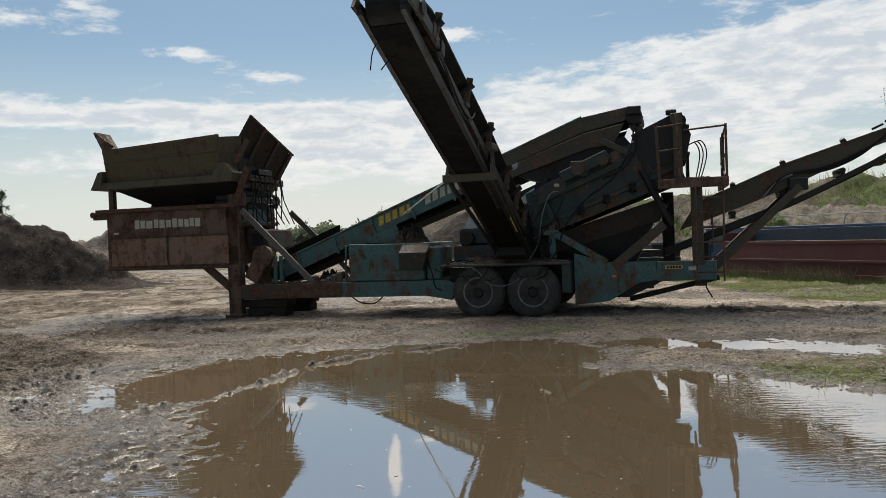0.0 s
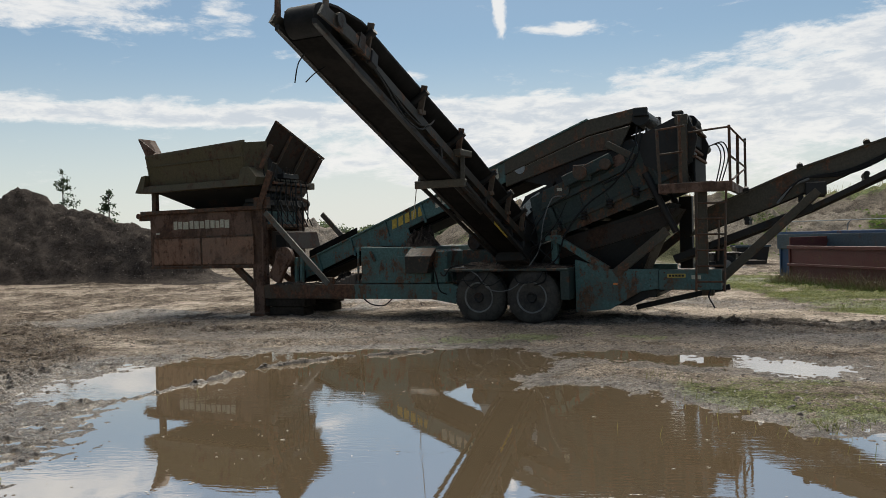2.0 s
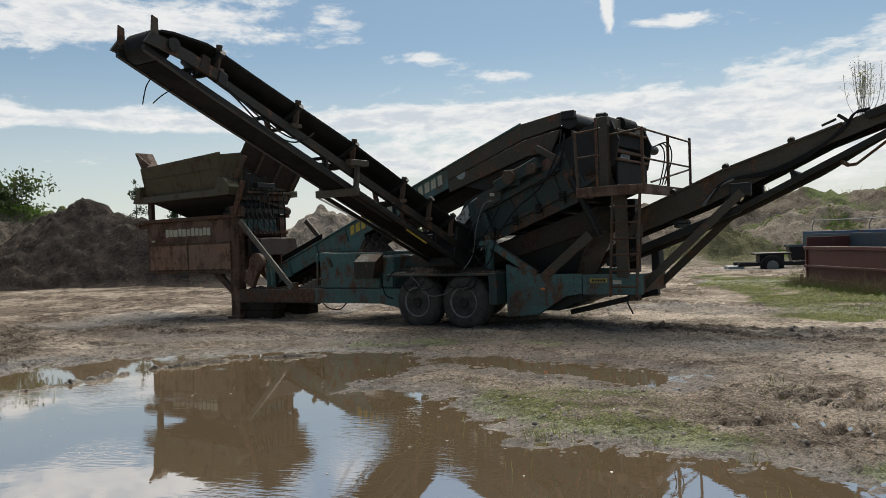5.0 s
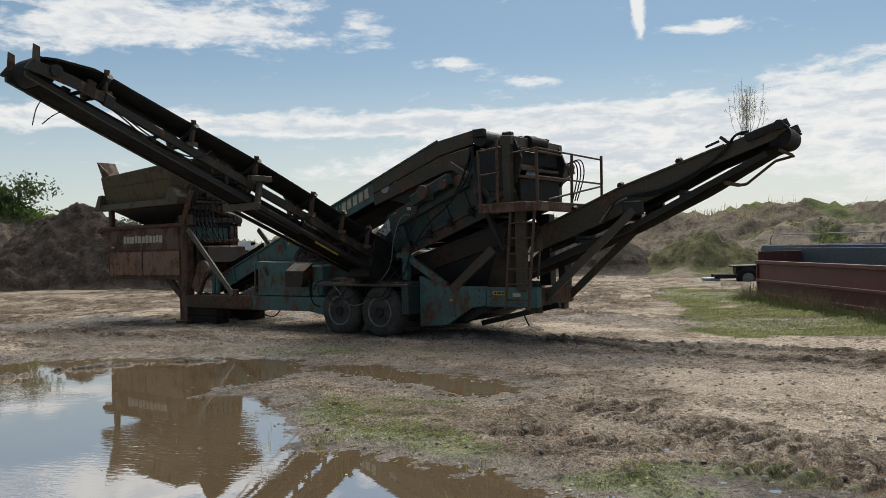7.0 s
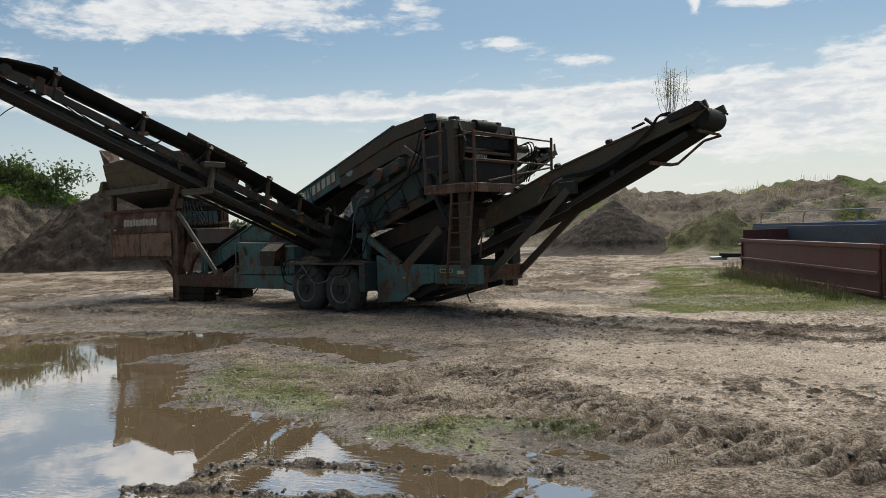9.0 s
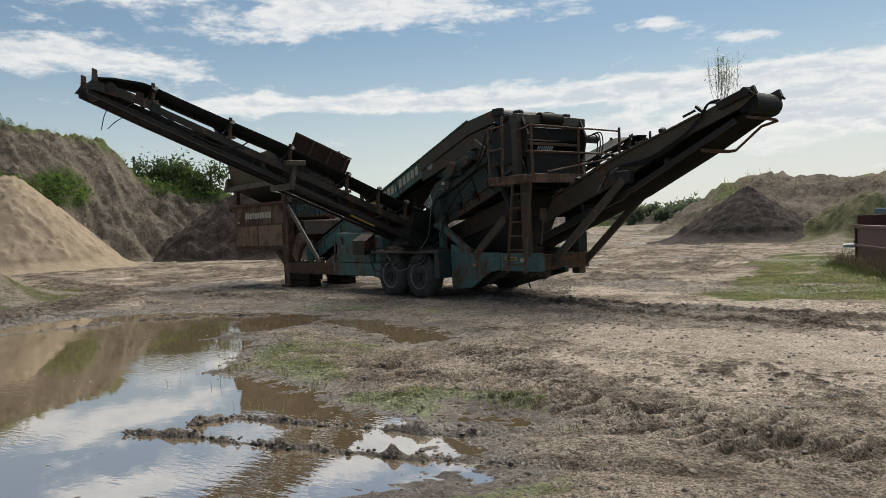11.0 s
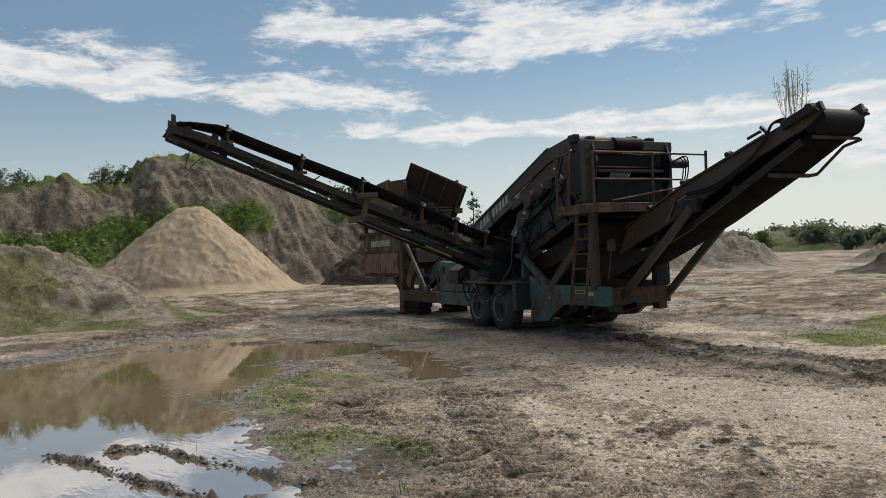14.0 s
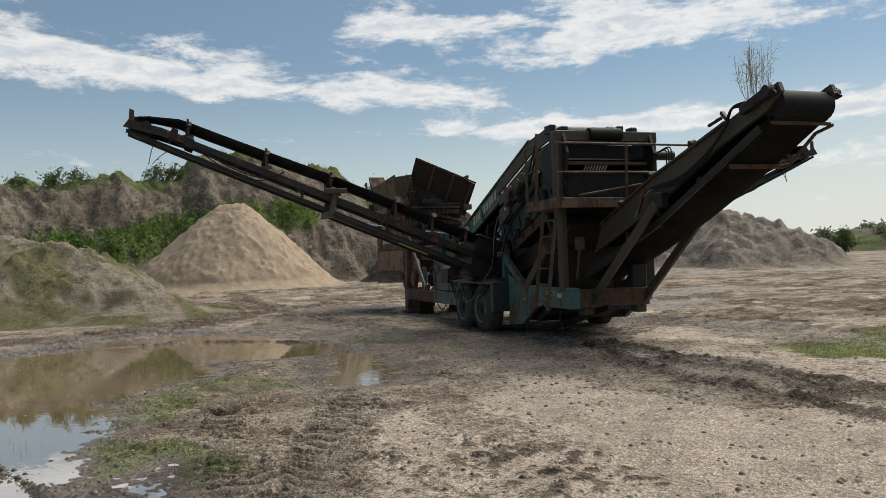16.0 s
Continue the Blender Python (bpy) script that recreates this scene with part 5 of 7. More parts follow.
for k in (0.6, 1.1, 1.6, 2.1, 2.6):
    part("rib", bar((tilt(k, -0.18)[0], 0.53, tilt(k, -0.18)[1]), (tilt(k, 0.40)[0], 0.53, tilt(k, 0.40)[1]), 0.04, 0.05), DARKGREEN, screen)
    part("cross_tube", rod((tilt(k, -0.08)[0], 0.55, tilt(k, -0.08)[1]), (tilt(k, -0.08)[0], 2.4, tilt(k, -0.08)[1]), 0.05), GREASE, screen)
drive = part("screen_drive", bar((tilt(1.0, 0.72)[0], 0.42, tilt(1.0, 0.72)[1]), (tilt(2.0, 0.72)[0], 0.42, tilt(2.0, 0.72)[1]), 0.18, 0.22, 0.015), DARKGREEN, screen)
for (rx, rz, rr) in ((1.44, 2.82, 0.13), (1.92, 2.95, 0.105)):
    part("drive_pulley", lathe([(0, rr * 0.35), (0.0, rr), (0.03, rr), (0.03, rr * 0.8), (0.06, rr * 0.8), (0.06, rr), (0.10, rr), (0.10, rr * 0.3)], (rx, 0.24, rz), (rx, 0.5, rz), 24), RUST, screen, "round steel pulley")
part("pale_plate", side([(-0.02, 2.10), (0.35, 2.42), (0.52, 2.52), (0.50, 2.28), (0.20, 2.0)], 0.62, 0.64), PALEPLATE, screen, "scraped whitish rubber flap")
part("green_panel", side([(0.62, 2.14), (1.18, 2.42), (1.22, 2.74), (0.66, 2.52)], 0.40, 0.46, 0.006), DARKGREEN, screen)
part("panel_tag", box(0.95, 1.05, 0.39, 0.398, 2.50, 2.56, 0), CREAM, screen)
part("pulley_house", box(1.28, 1.62, 0.36, 0.52, 2.66, 2.98, 0.02), DARKGREEN, screen)
part("red_cover", side([(1.95, 3.05), (2.2, 3.18), (2.28, 2.85), (2.12, 2.75)], 0.52, 0.58), RUSTRED, screen, "rusty red cover plate")
part("top_brace", bar((1.88, 0.60, 3.36), (2.42, 0.50, 3.06), 0.06, 0.12), TAN, screen)
part("side_latch", bar((0.78, 0.42, 2.18), (0.96, 0.42, 1.72), 0.06, 0.10), DARKGREEN, screen)
for i in range(4):
    part("spring", lathe([(0, 0.05), (0.03, 0.07), (0.06, 0.05), (0.09, 0.07), (0.12, 0.05), (0.15, 0.07), (0.18, 0.05)], (0.95 + 0.5 * i, 0.45, 1.72 + 0.2 * i), (0.95 + 0.5 * i, 0.45, 1.95 + 0.2 * i), 12), GREASE, screen)
both("spring_post", lambda k: box(0.82, 0.94, *((0.35, 0.5) if k == 0 else (2.4, 2.55)), 1.05, 1.75), GREEN, parent=screen)
both("hip_strut", lambda k: bar((0.95, 0.34 + 2.2 * k, 1.58), (1.92, 0.34 + 2.2 * k, 0.98), 0.10, 0.13), GREEN, "green angled strut", screen)
both("hip_beam", lambda k: bar((0.72, 0.34 + 2.2 * k, 1.60), (1.02, 0.34 + 2.2 * k, 1.60), 0.10, 0.10), GREEN, parent=screen)
both("rear_strut", lambda k: bar((2.05, 0.30 + 2.25 * k, 0.90), (3.02, 0.30 + 2.25 * k, 1.68), 0.06, 0.17), TAN, "dark angled strut", screen)
both("lift_ram", lambda k: rod((2.62, 0.46 + 1.95 * k, 2.75), (3.15, 0.46 + 1.95 * k, 1.65), 0.065, 12), GREASE, parent=screen)
part("under_chute", side([(0.55, 1.1), (2.9, 1.75), (3.1, 2.1), (0.6, 1.5)], 0.75, 2.2), DARKRUST, screen, "rusty chute under the screen")
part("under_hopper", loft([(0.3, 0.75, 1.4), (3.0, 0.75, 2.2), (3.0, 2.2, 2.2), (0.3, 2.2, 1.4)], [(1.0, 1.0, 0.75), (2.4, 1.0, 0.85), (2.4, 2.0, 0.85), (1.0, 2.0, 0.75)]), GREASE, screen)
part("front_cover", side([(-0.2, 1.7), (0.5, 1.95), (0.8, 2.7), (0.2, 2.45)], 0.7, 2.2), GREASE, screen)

# rear end frame, curtains and platform
end = part("end_frame", join(box(3.18, 3.40, 0.36, 2.46, 3.58, 3.76, 0.01), box(3.22, 3.38, 0.36, 0.50, 2.48, 3.60), box(3.22, 3.38, 2.32, 2.46, 2.48, 3.60)), TAN, rig, "olive steel end frame")
part("end_side", side([(2.45, 3.42), (3.2, 3.75), (3.4, 3.72), (3.55, 3.35), (3.45, 2.9), (2.9, 2.75), (2.6, 2.9)], 0.50, 0.55), GREASE, end)
part("end_side", side([(2.45, 3.42), (3.2, 3.75), (3.4, 3.72), (3.55, 3.35), (3.45, 2.9), (2.9, 2.75), (2.6, 2.9)], 2.28, 2.33), GREASE, end)
part("top_roll", rod((3.36, 1.05, 3.70), (3.36, 1.70, 3.70), 0.12, 20), RUBBER, end)
part("rubber_curtain", box(3.40, 3.43, 0.55, 2.15, 3.26, 3.50, 0.006), RUBBER, end, "black rubber curtain")
part("rubber_curtain", box(3.46, 3.50, 0.52, 2.10, 2.56, 2.97, 0.006), RUBBER, end, "black rubber curtain")
part("curtain_rail", box(3.38, 3.45, 0.5, 2.2, 3.14, 3.20), RUST, end)
part("curtain_rail", box(3.43, 3.52, 0.5, 2.2, 3.50, 3.545), RUST, end)
part("curtain_rail", box(3.44, 3.52, 0.5, 2.2, 2.98, 3.03), RUST, end)
part("slat_grille", join(*[bar((3.42, 0.9 + 0.06 * i, 3.05), (3.42, 0.95 + 0.06 * i, 3.13), 0.02, 0.02, 0) for i in range(8)]), GALV, end)
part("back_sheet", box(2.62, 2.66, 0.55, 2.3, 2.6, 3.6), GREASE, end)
for yy in (0.62, 1.55, 2.05):
    part("top_lug", box(3.1, 3.3, yy - 0.07, yy + 0.07, 3.76, 3.86, 0.02), GREASE, end)
part("drive_motor", rod((3.45, 2.35, 3.32), (3.45, 2.75, 3.32), 0.09, 16), GREASE, end)
deck = part("platform", join(box(2.93, 4.16, -0.04, 0.02, 2.33, 2.50), box(4.10, 4.16, 0.02, 2.5, 2.33, 2.50), box(2.93, 4.10, 0.02, 0.42, 2.44, 2.48), box(3.55, 4.10, 0.42, 2.5, 2.44, 2.48), box(2.93, 2.99, 0.02, 0.6, 2.33, 2.50)), RUSTRED, rig, "rusty service platform")
for p, q in (((2.96, -0.01, 2.5), (2.92, 0.0, 3.48)), ((3.32, -0.01, 2.5), (3.30, 0.05, 3.70)), ((4.13, -0.01, 2.5), (4.13, -0.01, 3.45)), ((4.15, 1.30, 2.5), (4.16, 1.32, 3.42)), ((4.20, 2.55, 2.4), (4.20, 2.58, 3.48))):
    part("rail_post", bar(p, q, 0.045, 0.045), RUST, deck)
for p, q in (((4.13, -0.01, 3.42), (4.20, 2.58, 3.40)), ((4.13, -0.01, 2.93), (4.18, 2.55, 2.92)), ((4.13, 0.40, 2.54), (4.19, 2.50, 2.86)), ((2.92, 0, 3.46), (3.4, 0.0, 3.50)), ((2.94, 0, 3.02), (3.36, 0.0, 3.05)), ((3.42, 0.35, 3.42), (4.13, 0.0, 3.42))):
    part("rail_bar", rod(p, q, 0.018, 8), RUST, deck)
for i in range(3):
    part("loop_hose", tube([(3.55, 2.35, 3.35), (3.68 + 0.06 * i, 2.45, 3.38 + 0.02 * i), (3.76 + 0.07 * i, 2.4, 3.12), (3.66 + 0.05 * i, 2.35, 2.6)], 0.013, 7), HOSE, deck)
part("rear_column", box(3.50, 3.71, 0.27, 0.37, 0.90, 2.36, 0.012), TAN, rig, "square dark olive rear column")
part("rear_column", box(2.95, 3.2, 2.2, 2.45, 0.90, 2.36, 0.012), GREASE, rig)
ladder = part("ladder", join(bar((3.58, 0.0, 2.36), (3.56, -0.22, 0.62), 0.03, 0.06), bar((4.06, 0.0, 2.36), (4.02, -0.22, 0.62), 0.03, 0.06)), RUST, rig, "rusty steel access ladder")
for i in range(6):
    f = 0.13 + i * 0.155
    part("rung", rod(Vector((3.58, 0, 2.36)).lerp(Vector((3.56, -0.22, 0.62)), f), Vector((4.06, 0, 2.36)).lerp(Vector((4.02, -0.22, 0.62)), f), 0.017, 8), RUST, ladder)

# tail conveyor
TN, TF = 1.12, 2.02


def tail(x):
    return 2.20 + (x - 3.94) * 0.40 if x < 5.2 else 2.72 + (x - 5.2) * 0.325


tail_c = part("tail_conveyor", join(*[side([(3.3, 1.55), (3.6, 2.05), (5.2, tail(5.2) - drop), (5.9, tail(5.9) - drop), (7.0, 3.30), (7.95, 3.62), (8.0, 3.50), (7.75, 3.30), (6.8, 2.98), (6.0, 2.60), (5.6, 2.42), (4.7, 2.05)], y, y + 0.06) for y, drop in ((TN, 0.0), (TF - 0.06, 0.14))]), TAN, rig, "long dark tail conveyor frame")
for y, out in ((TN, -1), (TF, 1)):
    part("frame_flange", join(bar((3.6, y + out * 0.02, 2.06), (5.2, y + out * 0.02, tail(5.2) - (0.14 if out > 0 else 0.0)), 0.07, 0.03, 0), bar((5.2, y + out * 0.02, tail(5.2) - (0.14 if out > 0 else 0.0)), (7.0, y + out * 0.02, 3.29), 0.07, 0.03, 0)), TAN, tail_c)
part("carry_belt", side([(3.4, 1.70), (5.2, 2.36), (6.3, 2.78), (7.0, 3.10), (7.7, 3.44), (7.7, 3.41), (7.0, 3.07), (6.3, 2.75), (5.2, 2.33), (3.4, 1.66)], TN + 0.08, TF - 0.08), BELT, tail_c, "black conveyor belt")
bm = bmesh.new()
sag = []
for i in range(29):
    x = 3.0 + (7.82 - 3.0) * i / 28
    z = float(np.interp(x, (3.0, 4.1, 5.4, 6.8, 7.65, 7.82), (1.13, 1.52, 2.03, 2.68, 3.13, 3.19)))
    dip = 0.10 * min(1.0, (7.82 - x) / 1.2)
    sag.append([bm.verts.new((x, TN - 0.01 + (TF - TN + 0.02) * j / 8, z - dip * (1 - (j / 4 - 1) ** 2) + k)) for k in (0.0, 0.022) for j in range(9)])
for a, b in zip(sag, sag[1:]):
    for j in range(8):
        bm.faces.new((a[j], b[j], b[j + 1], a[j + 1]))
        bm.faces.new((a[9 + j], a[10 + j], b[10 + j], b[9 + j]))
    bm.faces.new((a[0], a[9], b[9], b[0]))
    bm.faces.new((a[8], b[8], b[17], a[17]))
part("return_belt", bm, BELT, tail_c, "sagging dusty black return belt", True)
part("lower_frame", join(bar((3.0, TN - 0.02, 1.14), (5.4, TN - 0.02, 2.02), 0.06, 0.13), bar((5.4, TN - 0.02, 2.02), (7.65, TN - 0.02, 3.10), 0.06, 0.09)), GREASE, tail_c)
part("head_drum", rod((7.82, TN + 0.05, 3.36), (7.82, TF - 0.05, 3.36), 0.185, 28), RUBBER, tail_c, "black rubber covered head drum", True)
for y in (TN - 0.06, TF + 0.06):
    arm = part("bearing_arm", bar((7.35, y, 3.36), (7.92, y, 3.54), 0.09, 0.13, 0.012), GREASE, tail_c)
    part("bearing", rod((7.86, y - 0.07, 3.52), (7.86, y + 0.07, 3.52), 0.075, 14), GREASE, arm)
    part("eye_bolt", rod((7.92, y, 3.52), (7.99, y, 3.46), 0.022, 8), GREASE, arm)
part("scraper_bar", bar((7.84, TN - 0.02, 3.13), (7.84, TF + 0.02, 3.13), 0.05, 0.04), RUST, tail_c)
part("guard_frame", join(bar((6.98, TN + 0.03, 2.68), (6.98, TF, 2.68), 0.05, 0.06), rod((6.98, TF, 2.68), (7.10, TF + 0.03, 2.69), 0.028, 8), rod((7.10, TF + 0.03, 2.69), (7.58, TF + 0.03, 3.05), 0.024, 8), rod((7.58, TF + 0.03, 3.05), (7.88, TF + 0.02, 3.11), 0.024, 8)), RUST, tail_c)
for i, x in enumerate((4.3, 5.2, 6.25)):
    part("roller_bracket", rod((x, TN - 0.06, tail(x) + 0.02), (x, TN + 0.02, tail(x) + 0.05), 0.055, 12), GREASE, tail_c)
    part("carry_roller", rod((x, TN + 0.06, tail(x) - 0.50), (x, TF - 0.06, tail(x) - 0.50), 0.05, 14), GREASE, tail_c)
    part("cross_bar", box(x - 0.04, x + 0.04, TN + 0.06, TF - 0.06, tail(x) - 0.60, tail(x) - 0.54), GREASE, tail_c)
part("pivot_block", box(5.28, 5.62, TN - 0.16, TN - 0.01, 2.22, 2.46, 0.02), GREASE, tail_c)
part("pivot_block", box(5.28, 5.62, TF + 0.01, TF + 0.16, 2.22, 2.46, 0.02), GREASE, tail_c)
for y0, y1 in ((0.72, 0.98), (1.78, 2.02)):
    part("brace", join(bar((3.62, y0, 0.55), (5.48, y1, 2.30), 0.07, 0.14), box(3.55, 3.75, y0 - 0.1, y0 + 0.1, 0.48, 0.68)), TAN, rig, "long olive diagonal brace")
part("hub_shaft", box(3.70, 3.85, 1.55, 1.85, 0.93, 1.35, 0.02), GREASE, rig)
for i in range(3):
    part("tail_hose", tube([(4.9, TN - 0.09, 2.18 + 0.03 * i), (5.25, TN - 0.12, 2.52), (5.9, TN - 0.06, 2.62 - 0.03 * i), (6.5, TN - 0.05, 2.86 - 0.03 * i), (7.0, TN - 0.07, 3.16 + 0.02 * i), (7.2, TN - 0.09, 3.42), (7.40, TN - 0.05, 3.47 - 0.03 * i)], 0.018, 7), HOSE, tail_c)
part("hose_wrap", tube([(4.82, TN - 0.1, 2.10), (4.95, TN - 0.1, 2.26), (5.1, TN - 0.11, 2.42), (5.35, TN - 0.12, 2.52)], 0.022, 8), WHITEHOSE, tail_c, "pale spiral hose wrap")
part("scraper", bar((6.95, TN - 0.05, 3.42), (7.1, TN - 0.08, 3.30), 0.06, 0.05), GREASE, tail_c)
part("latch", bar((6.72, TN - 0.1, 3.27), (6.92, TN - 0.02, 3.36), 0.04, 0.04), GREASE, tail_c)

# side conveyor, reaching out over the puddle
CN, CF = 0.45, -0.12
SL = 0.428


def belt_z(y):
    return float(np.interp(y, (-6.7, -6.52, -5.88, -5.24, -4.58, -3.9, -3.2, -2.16, -1.08, -0.13, 0.3), (4.36, 4.37, 4.25, 4.01, 3.77, 3.53, 3.28, 2.88, 2.45, 2.06, 1.89)))


def rail_z(y):
    return 3.86 - (y + 5.62) * 0.406


def ret_z(y):
    return 3.38 - (y + 5.11) * 0.412


def strip(zf, y0, y1, t, n=14):
    ys = [y0 + (y1 - y0) * i / n for i in range(n + 1)]
    return [(y, zf(y)) for y in ys] + [(y, zf(y) - t) for y in reversed(ys)]


side_c = part("side_conveyor", join(cross([(-6.3, rail_z(-6.3) + 0.05), (0.35, rail_z(0.35) + 0.08), (0.35, rail_z(0.35) - 0.08), (-5.0, rail_z(-5.0) - 0.075), (-6.3, rail_z(-6.3) - 0.04)], CN - 0.07, CN),
                                    cross([(-6.3, rail_z(-6.3) + 0.05), (0.35, rail_z(0.35) + 0.08), (0.35, rail_z(0.35) - 0.08), (-5.0, rail_z(-5.0) - 0.075), (-6.3, rail_z(-6.3) - 0.04)], CF, CF + 0.07)), OLIVE, rig, "long dark side conveyor frame")
# troughed carrying belt
def edge_z(y):
    return belt_z(y) + float(np.interp(y, (-6.6, -5.9, -3.0, -1.0), (0.0, 0.075, 0.05, 0.0)))


bm = bmesh.new()
rows = []
for i in range(41):
    y = -6.62 + 6.92 * i / 40
    deep = 0.13 * float(np.interp(y, (-6.62, -5.7), (0.0, 1.0)))
    up = [(CF - 0.03, 0.0), (CF + 0.10, -0.62), (CF + 0.20, -1.0), (CN - 0.18, -1.0), (CN - 0.09, -0.62), (CN + 0.03, 0.0)]
    rows.append([bm.verts.new((x, y, edge_z(y) + k * deep)) for x, k in up] + [bm.verts.new((x, y, edge_z(y) + k * deep - 0.03)) for x, k in reversed(up)])
for a, b in zip(rows, rows[1:]):
    for k in range(12):
        bm.faces.new((a[k], a[(k + 1) % 12], b[(k + 1) % 12], b[k]))
bm.faces.new(rows[0])
bm.faces.new(rows[-1])
part("carry_belt", bm, RUBBER, side_c, "black troughed conveyor belt", True)
part("return_belt", cross(strip(lambda y: ret_z(y) + 0.02, -6.62, -0.1, 0.025), CF + 0.06, CN - 0.06), BELT, side_c, "dusty underside of the return belt")
part("lower_rail", join(cross([(-6.85, ret_z(-6.85) + 0.05), (-0.2, ret_z(-0.2) + 0.05), (-0.2, ret_z(-0.2) - 0.03), (-5.8, ret_z(-5.8) - 0.03), (-6.85, ret_z(-6.85) - 0.01)], CN - 0.06, CN), cross([(-6.85, ret_z(-6.85) + 0.05), (-0.2, ret_z(-0.2) + 0.05), (-0.2, ret_z(-0.2) - 0.03), (-5.8, ret_z(-5.8) - 0.03), (-6.85, ret_z(-6.85) - 0.01)], CF, CF + 0.06)), GREASE, side_c)
part("head_drum", rod((CF + 0.08, -6.60, 4.20), (CN - 0.08, -6.60, 4.20), 0.19, 24), RUBBER, side_c, "black rubber head drum", True)
for x in (CF - 0.03, CN + 0.06):
    arm = part("head_bracket", cross([(-6.90, 4.17), (-6.30, 4.02), (-5.75, 3.84), (-5.72, 3.96), (-6.25, 4.16), (-6.80, 4.30)], x - 0.02, x + 0.02), OLIVE, side_c, "yellowish steel head bracket")
    part("ear", cross([(-6.80, 4.26), (-6.70, 4.28), (-6.70, 4.47), (-6.78, 4.50)], x - 0.012, x + 0.012), RUST, arm)
    part("drum_bearing", rod((x - 0.05, -6.50, 4.19), (x + 0.05, -6.50, 4.19), 0.085, 14), GREASE, arm)
    part("gusset", cross([(-6.12, 3.98), (-5.98, 3.92), (-5.94, 4.12), (-6.05, 4.16)], x - 0.03, x + 0.03), GREASE, arm)
    part("motor_block", cross([(-5.85, 3.84), (-5.70, 3.78), (-5.66, 3.95), (-5.80, 4.01)], x - 0.04, x + 0.04, 0.01), GREASE, arm)
for i, y in enumerate((-5.77, -4.35, -3.11, -1.80, -1.02, -0.3)):
    idler = part("idler_frame", join(box(CF, CN, y - 0.03, y + 0.03, rail_z(y) + 0.05, rail_z(y) + 0.10), bar((CN - 0.02, y, rail_z(y) + 0.05), (CN + 0.07, y, edge_z(y) + 0.05), 0.04, 0.09), bar((CF + 0.02, y, rail_z(y) + 0.05), (CF - 0.07, y, edge_z(y) + 0.05), 0.04, 0.09), box(CN - 0.03, CN + 0.03, y - 0.10, y + 0.10, rail_z(y) + 0.06, rail_z(y) + 0.12, 0.006)), RUST, side_c)
    part("wing_roller", rod((CN + 0.10, y + 0.02, belt_z(y) + 0.03), (CN - 0.18, y, belt_z(y) - 0.17), 0.055, 14), GREASE, idler)
    part("wing_roller", rod((CF - 0.10, y + 0.02, belt_z(y) + 0.03), (CF + 0.18, y, belt_z(y) - 0.17), 0.055, 14), GREASE, idler)
    part("flat_roller", rod((CF + 0.2, y, belt_z(y) - 0.195), (CN - 0.2, y, belt_z(y) - 0.195), 0.055, 14), GREASE, idler)
for y in (-6.1, -4.9, -3.7, -2.0, -0.8):
    part("tie", join(box(CF, CN, y - 0.025, y + 0.025, rail_z(y) - 0.09, rail_z(y) - 0.04), *([bar((CN - 0.03, y, rail_z(y) - 0.05), (CN - 0.03, y + 0.03, ret_z(y) + 0.05), 0.05, 0.05)] if y > -4 else [])), GREASE, side_c)
hinge = part("fold_hinge", join(box(CF - 0.16, CN + 0.12, -3.20, -3.08, 2.45, 2.57), bar((CN + 0.08, -3.14, 2.50), (CN + 0.02, -3.0, 3.00), 0.07, 0.11), bar((CF - 0.08, -3.14, 2.50), (CF - 0.02, -3.0, 3.00), 0.07, 0.11), box(CN - 0.02, CN + 0.10, -3.25, -2.80, 2.92, 3.02), box(CF - 0.10, CF + 0.02, -3.25, -2.80, 2.92, 3.02)), TAN, side_c, "olive folding bracket")
part("fold_ram", rod((CN - 0.1, -3.1, 2.52), (CN - 0.1, -2.0, 2.08), 0.045, 12), GREASE, hinge)
part("stay_bar", bar((CN + 0.10, -3.1, 2.50), (CN + 0.02, 0.0, 1.22), 0.05, 0.06), GREASE, side_c)
part("stay_bar", bar((CF - 0.10, -3.1, 2.50), (CF - 0.02, 0.0, 1.22), 0.05, 0.06), GREASE, side_c)
part("warning_strip", bar((CN + 0.035, -1.75, 1.91), (CN + 0.03, -1.15, 1.66), 0.012, 0.06, 0), YELLOW, side_c, "worn yellow warning strip")
part("tail_box", cross([(-0.25, 1.20), (0.7, 0.95), (0.9, 1.75), (0.0, 2.05)], CF, CN, 0.015), GREASE, side_c)
for i in range(2):
    part("cable", tube([(CN + 0.02, -6.2, 4.05), (CN + 0.05, -5.6, 3.76 - 0.03 * i), (CN + 0.05, -5.0, 3.42 - 0.10 * i), (CN + 0.05, -4.5, 3.24 - 0.06 * i), (CN + 0.04, -4.15, 3.28), (CN + 0.03, -4.0, 3.36)], 0.012, 6), HOSE, side_c)
part("wire_end", tube([(CF + 0.1, -6.4, 3.92), (CF + 0.02, -6.45, 3.78), (CF + 0.0, -6.5, 3.55)], 0.008, 5), HOSE, side_c)
part("wire_end", tube([(CF + 0.2, -6.15, 3.78), (CF + 0.15, -6.3, 3.68), (CF + 0.1, -6.42, 3.56)], 0.008, 5), HOSE, side_c)
# its twin on the far side, folded out over the yard
TWIN = Matrix.Translation((0, 2.2, -0.36)) @ Matrix.Diagonal((1, -1, 1, 1))


def twin(ob, parent):
    me = ob.data.copy()
    me.transform(TWIN)
    me.flip_normals()
    o = new(ob.name.split(".")[0], me)
    o.parent = parent
    if "label" in ob:
        o["label"] = ob["label"]
    for child in list(ob.children):
        twin(child, o)


